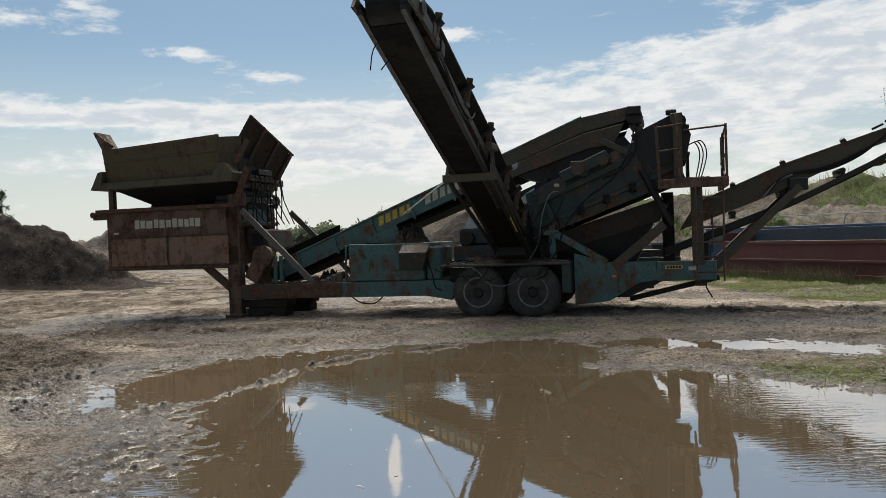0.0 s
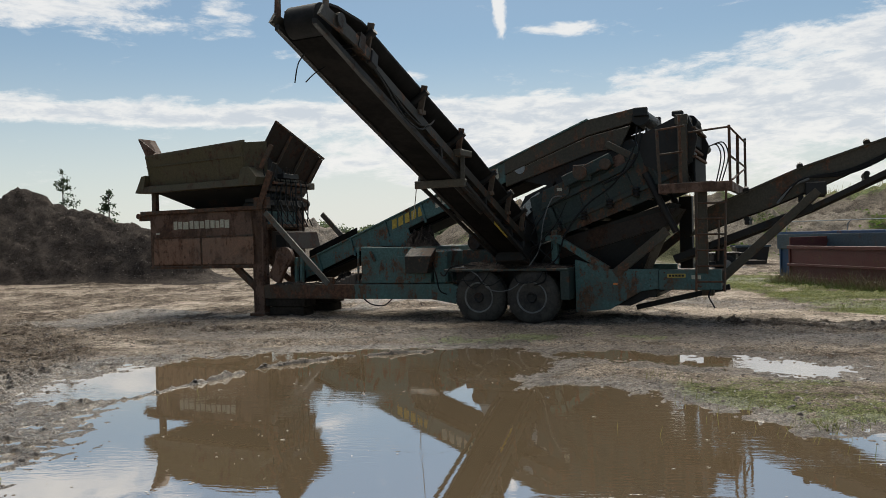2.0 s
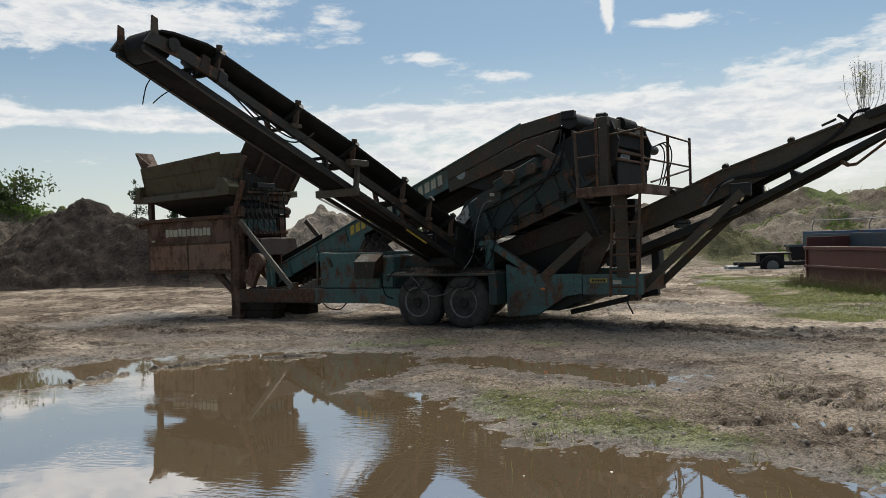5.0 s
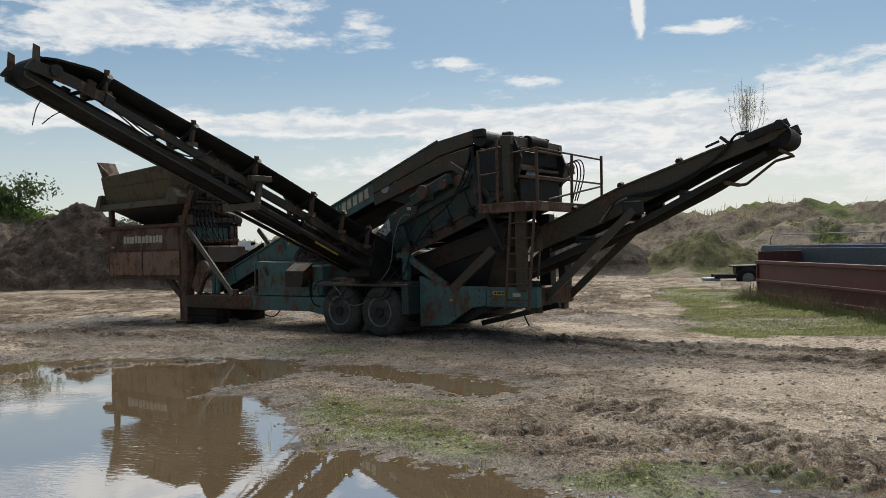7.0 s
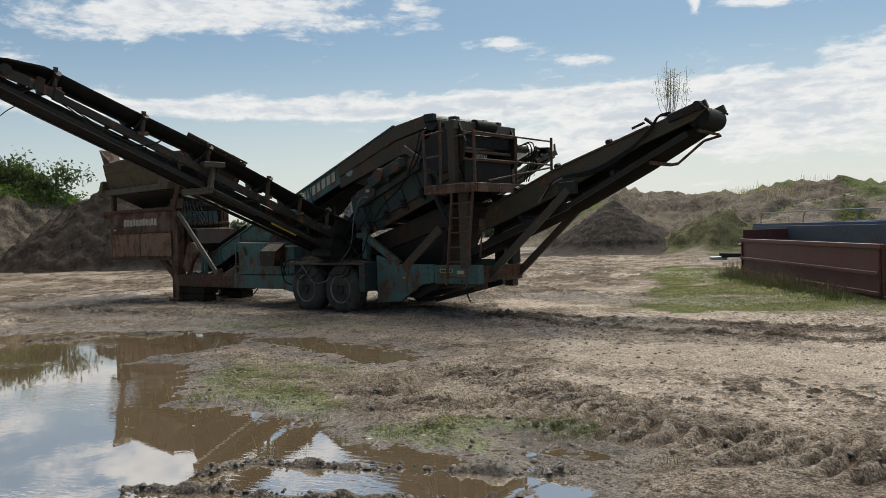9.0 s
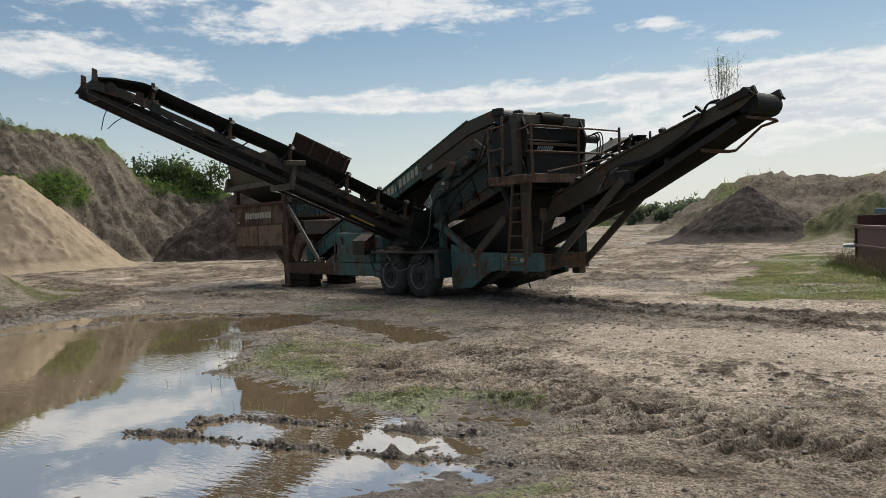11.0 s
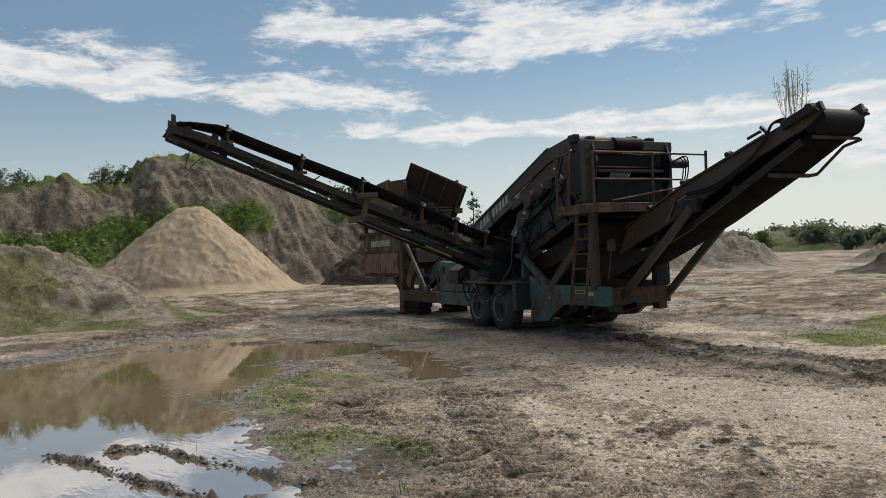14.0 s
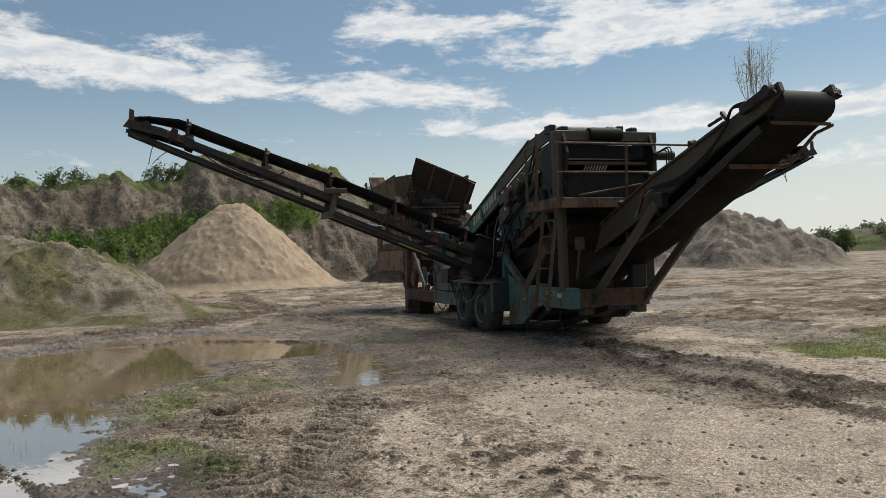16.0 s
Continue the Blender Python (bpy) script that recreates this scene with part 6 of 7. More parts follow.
twin(side_c, rig)
part("strap", bar((CF - 0.15, -3.15, 2.46), (-2.35, 0.72, 2.10), 0.012, 0.03, 0), PALEPLATE, side_c, "pale strap")

# hoses and cables about the wheels and screen
part("pale_hose", tube([(1.05, 0.36, 2.40), (0.88, 0.28, 2.35), (0.72, 0.24, 1.95), (0.62, 0.22, 1.4), (0.45, 0.1, 1.08), (0.25, -0.06, 0.72), (-0.05, -0.10, 0.60), (-0.35, -0.09, 0.66), (-0.55, -0.08, 0.9), (-0.9, 0.0, 1.06), (-1.3, 0.1, 1.02)], 0.011, 7), WHITEHOSE, rig, "long grey hose")
part("black_hose", tube([(2.5, 0.4, 3.6), (2.45, 0.3, 3.2), (2.1, 0.28, 2.6), (1.55, 0.28, 2.2), (1.15, 0.26, 1.7), (1.0, 0.2, 1.25), (0.85, 0.05, 1.06), (0.8, -0.07, 0.8), (0.6, -0.08, 0.72)], 0.016, 7), HOSE, rig)
part("black_hose", tube([(2.55, 0.42, 3.55), (2.52, 0.3, 3.1), (2.25, 0.26, 2.75), (1.9, 0.3, 2.6)], 0.022, 7), HOSE, rig)
part("black_hose", tube([(-1.5, 0.2, 0.95), (-1.3, -0.02, 0.9), (-1.15, -0.06, 1.06), (-0.9, 0.0, 1.12), (-0.5, 0.1, 1.06)], 0.014, 7), HOSE, rig)
part("black_hose", tube([(-1.75, 0.25, 1.3), (-1.55, 0.1, 0.9), (-1.5, 0.15, 0.6), (-1.4, 0.3, 0.5)], 0.014, 7), HOSE, rig)
part("black_hose", tube([(-3.4, 0.30, 0.40), (-3.2, 0.3, 0.28), (-2.9, 0.3, 0.26), (-2.7, 0.3, 0.40)], 0.014, 7), HOSE, rig)
part("black_hose", tube([(3.75, 0.20, 0.62), (3.72, 0.16, 0.5), (3.78, 0.14, 0.38), (3.82, 0.14, 0.30)], 0.014, 7), HOSE, rig)
part("pale_tarp", loft([(-1.15, 1.0, 1.62), (-0.75, 1.0, 1.55), (-0.72, 1.0, 1.95), (-0.95, 1.0, 2.0)], [(-1.15, 1.02, 1.62), (-0.75, 1.02, 1.55), (-0.72, 1.02, 1.95), (-0.95, 1.02, 2.0)]), PALEPLATE, rig, "scrap of pale sheeting")


# spilled dirt and loose cables
def heap(x0, x1, y0, y1, z, h, seed, nx=26, ny=9):
    """Loose dirt lying on a plate: a lumpy skin that runs out to nothing at its edges."""
    rnd = random.Random(seed)
    bm = bmesh.new()
    rows = []
    for i in range(nx + 1):
        row = []
        for j in range(ny + 1):
            u, v = i / nx, j / ny
            k = min(1.0, 5 * min(u, 1 - u)) * min(1.0, 3.5 * min(v, 1 - v))
            up = h * k * (0.35 + 0.65 * noise.noise(Vector((u * 6 + seed, v * 3, seed * 0.7))) + 0.5 * rnd.random())
            row.append(bm.verts.new((x0 + (x1 - x0) * u, y0 + (y1 - y0) * v, z + max(up, 0.0) if k > 0 else z - 0.004)))
        rows.append(row)
    for a, b in zip(rows, rows[1:]):
        for j in range(ny):
            bm.faces.new((a[j], b[j], b[j + 1], a[j + 1]))
    return bm


part("spilled_soil", heap(-1.28, 1.25, -0.05, 0.60, 1.036, 0.13, 3), SOIL, rig, "loose dirt lying on the fender")
part("spilled_soil", heap(-1.28, 1.25, 2.30, 2.94, 1.036, 0.12, 4), SOIL, rig, "loose dirt lying on the fender")
part("spilled_soil", heap(-5.9, -4.4, 0.30, 0.44, 0.702, 0.07, 5), SOIL, rig, "loose dirt lying on the chassis rail")
part("spilled_soil", heap(-2.45, -1.80, 0.36, 1.0, 1.505, 0.42, 7), SOIL, rig, "soil piled on the engine housing")
part("spilled_soil", heap(-4.35, -3.5, 0.46, 0.95, 0.66, 0.40, 8), SOIL, rig, "rubble and soil lying on the chassis")
part("spilled_soil", heap(3.0, 4.05, 0.03, 0.40, 2.482, 0.05, 6), SOIL, rig, "loose dirt lying on the platform")
hz = random.Random(12)
for i in range(9):
    x0, x1 = hz.uniform(-0.2, 1.3), hz.uniform(-0.4, 1.0)
    z0, z1 = hz.uniform(1.5, 2.3), hz.uniform(1.04, 1.15)
    part("loose_cable", tube([(x0, 0.42, z0), (x0 * 0.7 + x1 * 0.3 + hz.uniform(-.12, .12), 0.28, z0 * 0.6 + z1 * 0.4), (x1 + hz.uniform(-.15, .15), 0.18, z1 + 0.12), (x1, 0.10, z1)], hz.choice((0.010, 0.013, 0.017)), 6, 4), HOSE, rig)
for i in range(4):
    x0 = hz.uniform(-1.2, 0.4)
    part("hanging_cable", tube([(x0, -0.02, 1.06), (x0 + 0.08, -0.10, 0.80), (x0 + 0.28, -0.11, 0.66 + 0.05 * i), (x0 + 0.5, -0.09, 0.82), (x0 + 0.62, -0.02, 1.05)], 0.010, 6, 4), HOSE, rig)
for i in range(6):
    x0 = -5.6 + 0.12 * i
    part("feeder_cable", tube([(x0, 0.34, 3.0), (x0 - 0.06 + 0.03 * i, 0.26, 2.62), (x0 + 0.14, 0.25, 2.2 + 0.05 * i), (x0 + 0.30, 0.34, 2.0)], 0.013, 6, 4), HOSE, rig)
part("hang_plate", box(3.86, 3.89, 0.42, 0.60, 1.62, 1.84, 0.008), RUST, rig, "small hanging steel plate")
part("lever", rod((3.88, 0.50, 1.62), (3.86, 0.44, 1.12), 0.018, 8), RUST, rig)


# ---- sapling growing on the tail conveyor ----
def twig_mesh(base, count, height_, spread, seed):
    rnd = random.Random(seed)
    bms = []
    for i in range(count):
        a = rnd.uniform(0, 6.28)
        tip = Vector((math.cos(a) * spread * rnd.uniform(0.3, 1), math.sin(a) * spread * rnd.uniform(0.3, 1), height_ * rnd.uniform(0.6, 1)))
        mid = tip * 0.5 + Vector((math.cos(a), math.sin(a), 0)) * spread * 0.15
        bms.append(tube([Vector(base), Vector(base) + mid, Vector(base) + tip], 0.006, 4, 3))
    return join(*bms)


def leaf_mesh(points, size, seed):
    """Many small leaves about the points."""
    rnd = random.Random(seed)
    bm = bmesh.new()
    for p, r, n in points:
        for _ in range(n):
            c = Vector(p) + Vector((rnd.gauss(0, 1), rnd.gauss(0, 1), rnd.gauss(0, 1))) * r * 0.5
            d = Vector((rnd.gauss(0, 1), rnd.gauss(0, 1), rnd.gauss(0, 1))).normalized()
            e = d.cross(Vector((rnd.gauss(0, 1), rnd.gauss(0, 1), rnd.gauss(0, 1)))).normalized()
            s = size * rnd.uniform(0.6, 1.4)
            bm.faces.new([bm.verts.new(c + v) for v in (d * s, e * s * 0.45, -d * s, -e * s * 0.45)])
    return bm


# ---- trees and bushes ----
def tree(name, x, y, z, h, crown, seed, leaf, label, size=0.16, dense=1.0, group=""):
    rnd = random.Random(seed)
    t = thing(name, label, "tree", pose(x, y, z), group)
    bms, clumps = [tube([(0, 0, -0.3), (rnd.uniform(-.1, .1), rnd.uniform(-.1, .1), h * 0.45), (rnd.uniform(-.3, .3), rnd.uniform(-.3, .3), h * 0.9)], 0.035 * h ** 0.7, 6, 3)], []
    for i in range(int(11 + 5 * dense)):
        a, k = rnd.uniform(0, 6.28), rnd.uniform(0.2, 0.95)
        l = crown * rnd.uniform(0.5, 1.0) * (1.15 - 0.6 * k)
        p0, p1 = Vector((0, 0, h * k * 0.8)), Vector((math.cos(a) * l, math.sin(a) * l, h * k * 0.8 + l * rnd.uniform(0.2, 0.7)))
        bms.append(tube([p0, p0.lerp(p1, 0.5) + Vector((0, 0, -0.1)), p1], 0.012 * h ** 0.7, 4, 2))
        for f in (0.55, 0.8, 1.0):
            clumps.append((p0.lerp(p1, f) + Vector((rnd.gauss(0, .2), rnd.gauss(0, .2), rnd.gauss(0, .2))), crown * rnd.uniform(0.22, 0.42), int(34 * dense)))
    part("trunk", join(*bms), WOOD, t)
    part("crown", leaf_mesh(clumps, size, seed + 1), leaf, t)
    return t


def conifer(name, x, y, z, h, seed, label):
    rnd = random.Random(seed)
    t = thing(name, label, "tree", pose(x, y, z))
    part("trunk", rod((0, 0, -0.2), (0, 0, h), 0.06, 6, 0.015), WOOD, t)
    bm = bmesh.new()
    bms = [bm]
    pts = []
    for i in range(int(h * 9)):
        k = rnd.uniform(0.08, 1.0)
        a, l = rnd.uniform(0, 6.28), (1.05 - k) * h * 0.46 * rnd.uniform(0.6, 1.1)
        p1 = Vector((math.cos(a) * l, math.sin(a) * l, h * k - l * 0.15))
        for f in (0.3, 0.55, 0.8, 1.0):
            pts.append((Vector((0, 0, h * k)).lerp(p1, f), 0.16, 12))
    part("crown", leaf_mesh(pts, 0.07, seed), NEEDLE, t)
    return t


sap = thing("sapling", "thin leafy sapling growing on the tail conveyor", "sapling", MACHINE @ pose(7.28, 1.35, 3.42))
rs = random.Random(8)
for i in range(26):
    a, k = rs.uniform(0, 6.28), rs.uniform(0.1, 1.0) ** 0.6
    foot = Vector((rs.uniform(-0.10, 0.10), rs.uniform(-0.08, 0.08), -0.06))
    h = rs.uniform(0.50, 1.10) * (1.08 - 0.30 * k)
    tip = foot + Vector((math.cos(a) * 0.26 * k, math.sin(a) * 0.26 * k, h))
    mid = foot.lerp(tip, 0.4) + Vector((math.cos(a) * 0.09 * k, math.sin(a) * 0.09 * k, 0))
    bms = [tube([foot, mid, tip], 0.0030, 5, 4)]
    spots = [(mid.lerp(tip, q), 0.05, 4) for q in (0.2, 0.5, 0.8, 1.0)]
    for q in (0.15, 0.4, 0.65):
        p = mid.lerp(tip, q)
        e = p + Vector((rs.uniform(-.09, .09), rs.uniform(-.09, .09), rs.uniform(0.07, 0.16)))
        bms.append(tube([p, p.lerp(e, 0.5) + Vector((0, 0, -0.01)), e], 0.0017, 4, 2))
        spots.append((e, 0.05, 5))
    shoot = part("shoot", join(*bms), TWIG, sap)
    part("foliage", leaf_mesh(spots, 0.012, 40 + i), PALELEAF, shoot)


# ---- containers and parked chassis by the grass ----
def container(name, a, b, deep, h, mat, label, ribs, rim=0.10):
    """An open-topped steel container whose front runs from a to b on the ground."""
    a, b = Vector((*a, 0)), Vector((*b, 0))
    L = (b - a).length
    rz = math.degrees(math.atan2(b.y - a.y, b.x - a.x))
    c = thing(name, label, "container", pose(a.x, a.y, -0.06, 0, 0, rz))
    part("front_wall", box(0, L, 0, 0.05, 0.12, h), mat, c)
    part("back_wall", box(0, L, deep - 0.05, deep, 0.12, h), mat, c)
    part("end_wall", box(0, 0.05, 0.05, deep - 0.05, 0.12, h), mat, c)
    part("end_wall", box(L - 0.05, L, 0.05, deep - 0.05, 0.12, h), mat, c)
    part("floor_plate", box(0, L, 0, deep, 0.06, 0.115, 0), mat, c)
    for y in (-0.04, deep - 0.06):
        part("top_rim", box(-0.04, L + 0.04, y, y + 0.10, h, h + rim), mat, c)
    part("skid", box(0, L, 0.3, 0.45, 0.0, 0.06, 0), RUST, c)
    part("skid", box(0, L, deep - 0.45, deep - 0.3, 0.0, 0.06, 0), RUST, c)
    for i in range(ribs):
        x = 0.05 + (L - 0.15) * i / (ribs - 1)
        part("rib", box(x, x + 0.07, -0.045, -0.002, 0.12, h - 0.002, 0.006), mat, c)
    return c


red = container("container", (9.35, 26.0), (12.1, 18.0), 2.3, 1.05, CONTAINER_RED, "faded red open steel container standing in weeds", 2)
part("end_gate", box(-0.03, 0.03, 0.05, 2.25, 1.05, 1.42), CONTAINER_RED, red, "raised rusty end gate")
part("lower_rail", box(0.02, 8.4, -0.05, -0.002, 0.12, 0.20), CONTAINER_RED, red)
part("waist_rail", box(0, 8.4, -0.06, -0.002, 0.52, 0.60), CONTAINER_RED, red)
blue = container("container", (9.7, 28.4), (13.6, 20.6), 2.4, 1.30, CONTAINER_BLUE, "faded blue open steel container behind the red one", 8, 0.28)
part("dark_top_board", box(-0.03, 8.7, -0.06, -0.002, 1.00, 1.50), CONTAINER_DARK, blue, "dark grey-blue top board")
for i in range(4):
    part("hoop_post", tube([(0.25 + i * 2.6, 0.1, 1.5), (0.28 + i * 2.6, 0.1, 1.78), (0.42 + i * 2.6, 0.1, 1.92)], 0.02, 6), GALV, blue, "pale hoop post")
part("tarp_rail", rod((0.4, 0.1, 1.92), (8.5, 0.1, 1.90), 0.018, 6), GALV, blue)

truck = thing("trailer_chassis", "old parked trailer chassis with one large black wheel", "trailer", pose(9.6, 37.0, -0.44, 0, 0, 8) @ Matrix.Scale(0.85, 4))
part("frame_beam", box(-1.6, 2.2, 0.1, 0.3, 0.55, 0.75), GREASE, truck)
part("frame_beam", box(-1.6, 2.2, 1.2, 1.4, 0.55, 0.75), GREASE, truck)
part("coupling", box(-2.1, -1.3, 0.2, 1.3, 0.30, 0.58), GALV, truck)
part("turntable", box(-0.7, 1.0, 0.0, 1.5, 1.12, 1.22, 0.02), GREASE, truck)
part("spring_block", box(-0.5, 0.7, 0.3, 1.2, 0.75, 1.12, 0.02), GREASE, truck)
wh = part("wheel", lathe([(0.0, 0.3), (0.03, 0.5), (0.08, 0.56), (0.26, 0.56), (0.31, 0.5), (0.33, 0.3)], (0.0, -0.2, 0.55), (0.0, 0.2, 0.55), 28), RUBBER, truck, "large black tyre", True)
part("rim", lathe([(-0.01, 0.05), (0.0, 0.29), (0.02, 0.29)], (0.0, -0.2, 0.55), (0.0, 0.2, 0.55), 24), RIM, wh)

crate = thing("waste_bin", "small dark sloping-sided steel bin standing on the grass", "bin", pose(11.4, 40.0, -0.44))
part("body", loft([(-0.55, -0.5, 0.05), (0.55, -0.5, 0.05), (0.55, 0.5, 0.05), (-0.55, 0.5, 0.05)], [(-0.8, -0.6, 1.25), (0.75, -0.6, 1.25), (0.75, 0.6, 1.25), (-0.8, 0.6, 1.25)], 0.01), GREASE, crate)
part("rim", box(-0.85, 0.8, -0.66, -0.60, 1.2, 1.3), CONTAINER_DARK, crate)
part("rim", box(-0.85, 0.8, 0.60, 0.66, 1.2, 1.3), CONTAINER_DARK, crate)
part("foot", box(-0.5, 0.5, -0.4, 0.4, 0.0, 0.05, 0), GREASE, crate)

# ---- parked van, far across the yard ----
van = thing("van", "white panel van parked far across the yard", "van", pose(-73.5, 126.7, 1.72, 0, 0, 32))
part("body", side([(-2.5, 0.35), (2.4, 0.35), (2.5, 1.0), (1.75, 1.25), (1.2, 2.1), (-2.4, 2.15), (-2.5, 1.9)], -0.95, 0.95, 0.05), VANWHITE, van)
part("windscreen", loft([(1.80, -0.8, 1.27), (1.80, 0.8, 1.27), (1.28, 0.75, 2.0), (1.28, -0.75, 2.0)], [(1.83, -0.8, 1.29), (1.83, 0.8, 1.29), (1.31, 0.75, 2.02), (1.31, -0.75, 2.02)]), RUBBER, van)
part("side_window", box(0.45, 1.25, -0.97, -0.955, 1.25, 1.85, 0), RUBBER, van)
for x in (-1.6, 1.6):
    for y0, y1 in ((-0.98, -0.72), (0.72, 0.98)):
        part("wheel", lathe([(0.0, 0.20), (0.03, 0.34), (0.2, 0.34), (0.26, 0.2)], (x, y0, 0.34), (x, y1, 0.34), 20), TYRE, van)

# ---- trees ----
tree("bush", -31.0, 36.5, 2.6, 4.2, 1.9, 41, LEAF, "green leafy bush behind the bank", 0.13, 1.4, "bushes behind the bank")
tree("bush", -33.0, 35.0, 3.0, 4.4, 1.9, 43, LEAF, "green leafy bush behind the bank", 0.13, 1.4, "bushes behind the bank")
tree("bush", -35.0, 33.4, 3.4, 4.2, 1.8, 44, LEAF, "green leafy bush behind the bank", 0.13, 1.2, "bushes behind the bank")
tree("bush", -36.0, 38.5, 3.4, 3.6, 2.0, 45, LEAFB, "green leafy bush behind the soil heap", 0.13, 1.2, "bushes behind the bank")
for i, (bx, by, bz, bh) in enumerate([(-35.6, 10.8, 5.8, 1.3), (-35.3, 12.6, 6.0, 1.5), (-35.2, 13.8, 6.2, 1.2), (-35.0, 18.2, 6.3, 1.5), (-35.0, 19.3, 6.5, 1.4), (-35.4, 8.6, 5.9, 1.2), (-34.8, 24.2, 8.1, 1.0), (-35.4, 6.5, 5.9, 1.3)]):
    tree("shrub", bx, by, bz, bh, bh * 0.55, 801 + i, LEAF, "small green shrub on the crest of the bank", 0.07, 0.7, "shrubs on the bank")
conifer("young_pine", -34.6, 28.3, 5.4, 2.2, 47, "young dark pine on the bank")
conifer("young_pine", -25.6, 40.2, 2.1, 3.9, 48, "young bare-branched pine behind the soil heap")
conifer("young_pine", -23.3, 41.0, 1.9, 3.0, 49, "young bare-branched pine behind the soil heap")
rt = random.Random(77)
for i in range(44):
    a = radians(rt.uniform(-6, 50))
    d = rt.uniform(250, 330)
    tree("far_tree", 10 - math.sin(a) * d, math.cos(a) * d, 0, rt.uniform(4, 7.5), rt.uniform(3.0, 5.0), 500 + i, HAZYLEAF, "distant tree in a low tree line", 0.8, 0.7, "distant tree line")
for i in range(27):
    a, d = radians(6.5 + 0.68 * i + rt.uniform(-0.3, 0.3)), rt.uniform(118, 140)
    h = rt.uniform(2.6, 4.4)
    tree("hedge_tree", 8 - math.sin(a) * d, math.cos(a) * d, 0, h, h * rt.uniform(0.55, 0.75), 560 + i, HAZYLEAF, "tree in a thin hedgerow across the field", 0.30, 0.8, "hedgerow trees")
for i in range(6):
    tree("bush", -44.6 + 1.7 * i + rt.uniform(-0.6, 0.6), 100 + rt.uniform(-4, 4), 0, rt.uniform(1.5, 2.9), rt.uniform(1.0, 1.6), 700 + i, LEAFMID, "low green bush at the yard's far edge", 0.16, 0.9, "bushes at the far edge")
tree("tree", -34.3, 100.0, 0, 3.6, 1.5, 711, LEAFMID, "lone small tree with a spreading crown", 0.16, 0.8)



# ---- scattered small stuff: blades, clods, stones, leaves ----
def scatter(name, pos, size, template, faces, mat, label, category, seed, stretch=(1, 1, 1), lean=3.2, parent=None):
    """Many small copies of a template, joined into one mesh."""
    r = np.random.RandomState(seed)
    n, m = len(pos), len(template)
    tpl = np.array(template, float) * np.array(stretch)
    yaw = r.rand(n) * 2 * math.pi
    a, b = (r.rand(n) - 0.5) * lean, (r.rand(n) - 0.5) * lean
    v = np.repeat(tpl[None], n, 0) * np.asarray(size)[:, None, None]
    ca, sa = np.cos(a)[:, None], np.sin(a)[:, None]
    v = np.stack([v[..., 0], v[..., 1] * ca - v[..., 2] * sa, v[..., 1] * sa + v[..., 2] * ca], -1)
    cb, sb = np.cos(b)[:, None], np.sin(b)[:, None]
    v = np.stack([v[..., 0] * cb + v[..., 2] * sb, v[..., 1], -v[..., 0] * sb + v[..., 2] * cb], -1)
    cy, sy = np.cos(yaw)[:, None], np.sin(yaw)[:, None]
    v = np.stack([v[..., 0] * cy - v[..., 1] * sy, v[..., 0] * sy + v[..., 1] * cy, v[..., 2]], -1)
    v = (v + np.asarray(pos)[:, None, :]).reshape(-1, 3)
    k = len(faces[0])
    f = (np.array(faces)[None] + (np.arange(n) * m)[:, None, None]).reshape(-1, k)
    me = bpy.data.meshes.new(name)
    me.vertices.add(len(v))
    me.vertices.foreach_set("co", v.astype(np.float32).ravel())
    me.loops.add(f.size)
    me.loops.foreach_set("vertex_index", f.astype(np.int32).ravel())
    me.polygons.add(len(f))
    me.polygons.foreach_set("loop_start", np.arange(0, f.size, k, dtype=np.int32))
    me.update()
    me.materials.append(mat)
    return tagged(new(name, me), label, category, kind="stuff")


BLADE = [(-0.035, 0, 0), (0.035, 0, 0), (0.028, 0.06, 0.5), (-0.028, 0.06, 0.5), (0.0, 0.22, 1.0)]
BLADE_F = [(0, 1, 2), (0, 2, 3), (3, 2, 4)]
LUMP = [(1, 0.1, -0.2), (0.35, 0.8, -0.2), (-0.6, 0.7, -0.2), (-1, -0.1, -0.2), (-0.3, -0.75, -0.2), (0.6, -0.7, -0.2), (0.6, 0.15, 0.45), (-0.1, 0.45, 0.6), (-0.55, -0.1, 0.35), (0.15, -0.4, 0.5)]
LUMP_F = [(0, 1, 6), (1, 7, 6), (1, 2, 7), (2, 8, 7), (2, 3, 8), (3, 4, 8), (4, 9, 8), (4, 5, 9), (5, 0, 6), (5, 6, 9), (6, 7, 9), (7, 8, 9)]
FLAKE = [(0, -1, 0), (0.45, 0, 0.1), (0, 1, 0), (-0.45, 0, 0.1)]
FLAKE_F = [(0, 1, 2), (0, 2, 3)]
rg = np.random.RandomState(5)


def pick(n, x0, x1, y0, y1, weight, seed):
    """Points of the yard, more of them where weight(masks) is higher."""
    r = np.random.RandomState(seed)
    x, y = x0 + r.rand(n) * (x1 - x0), y0 + r.rand(n) * (y1 - y0)
    z, wet, grass, sand, churn = height(x, y)
    ok = r.rand(n) < weight(x, y, z, wet, grass, sand, churn)
    return np.stack([x, y, z], -1)[ok]


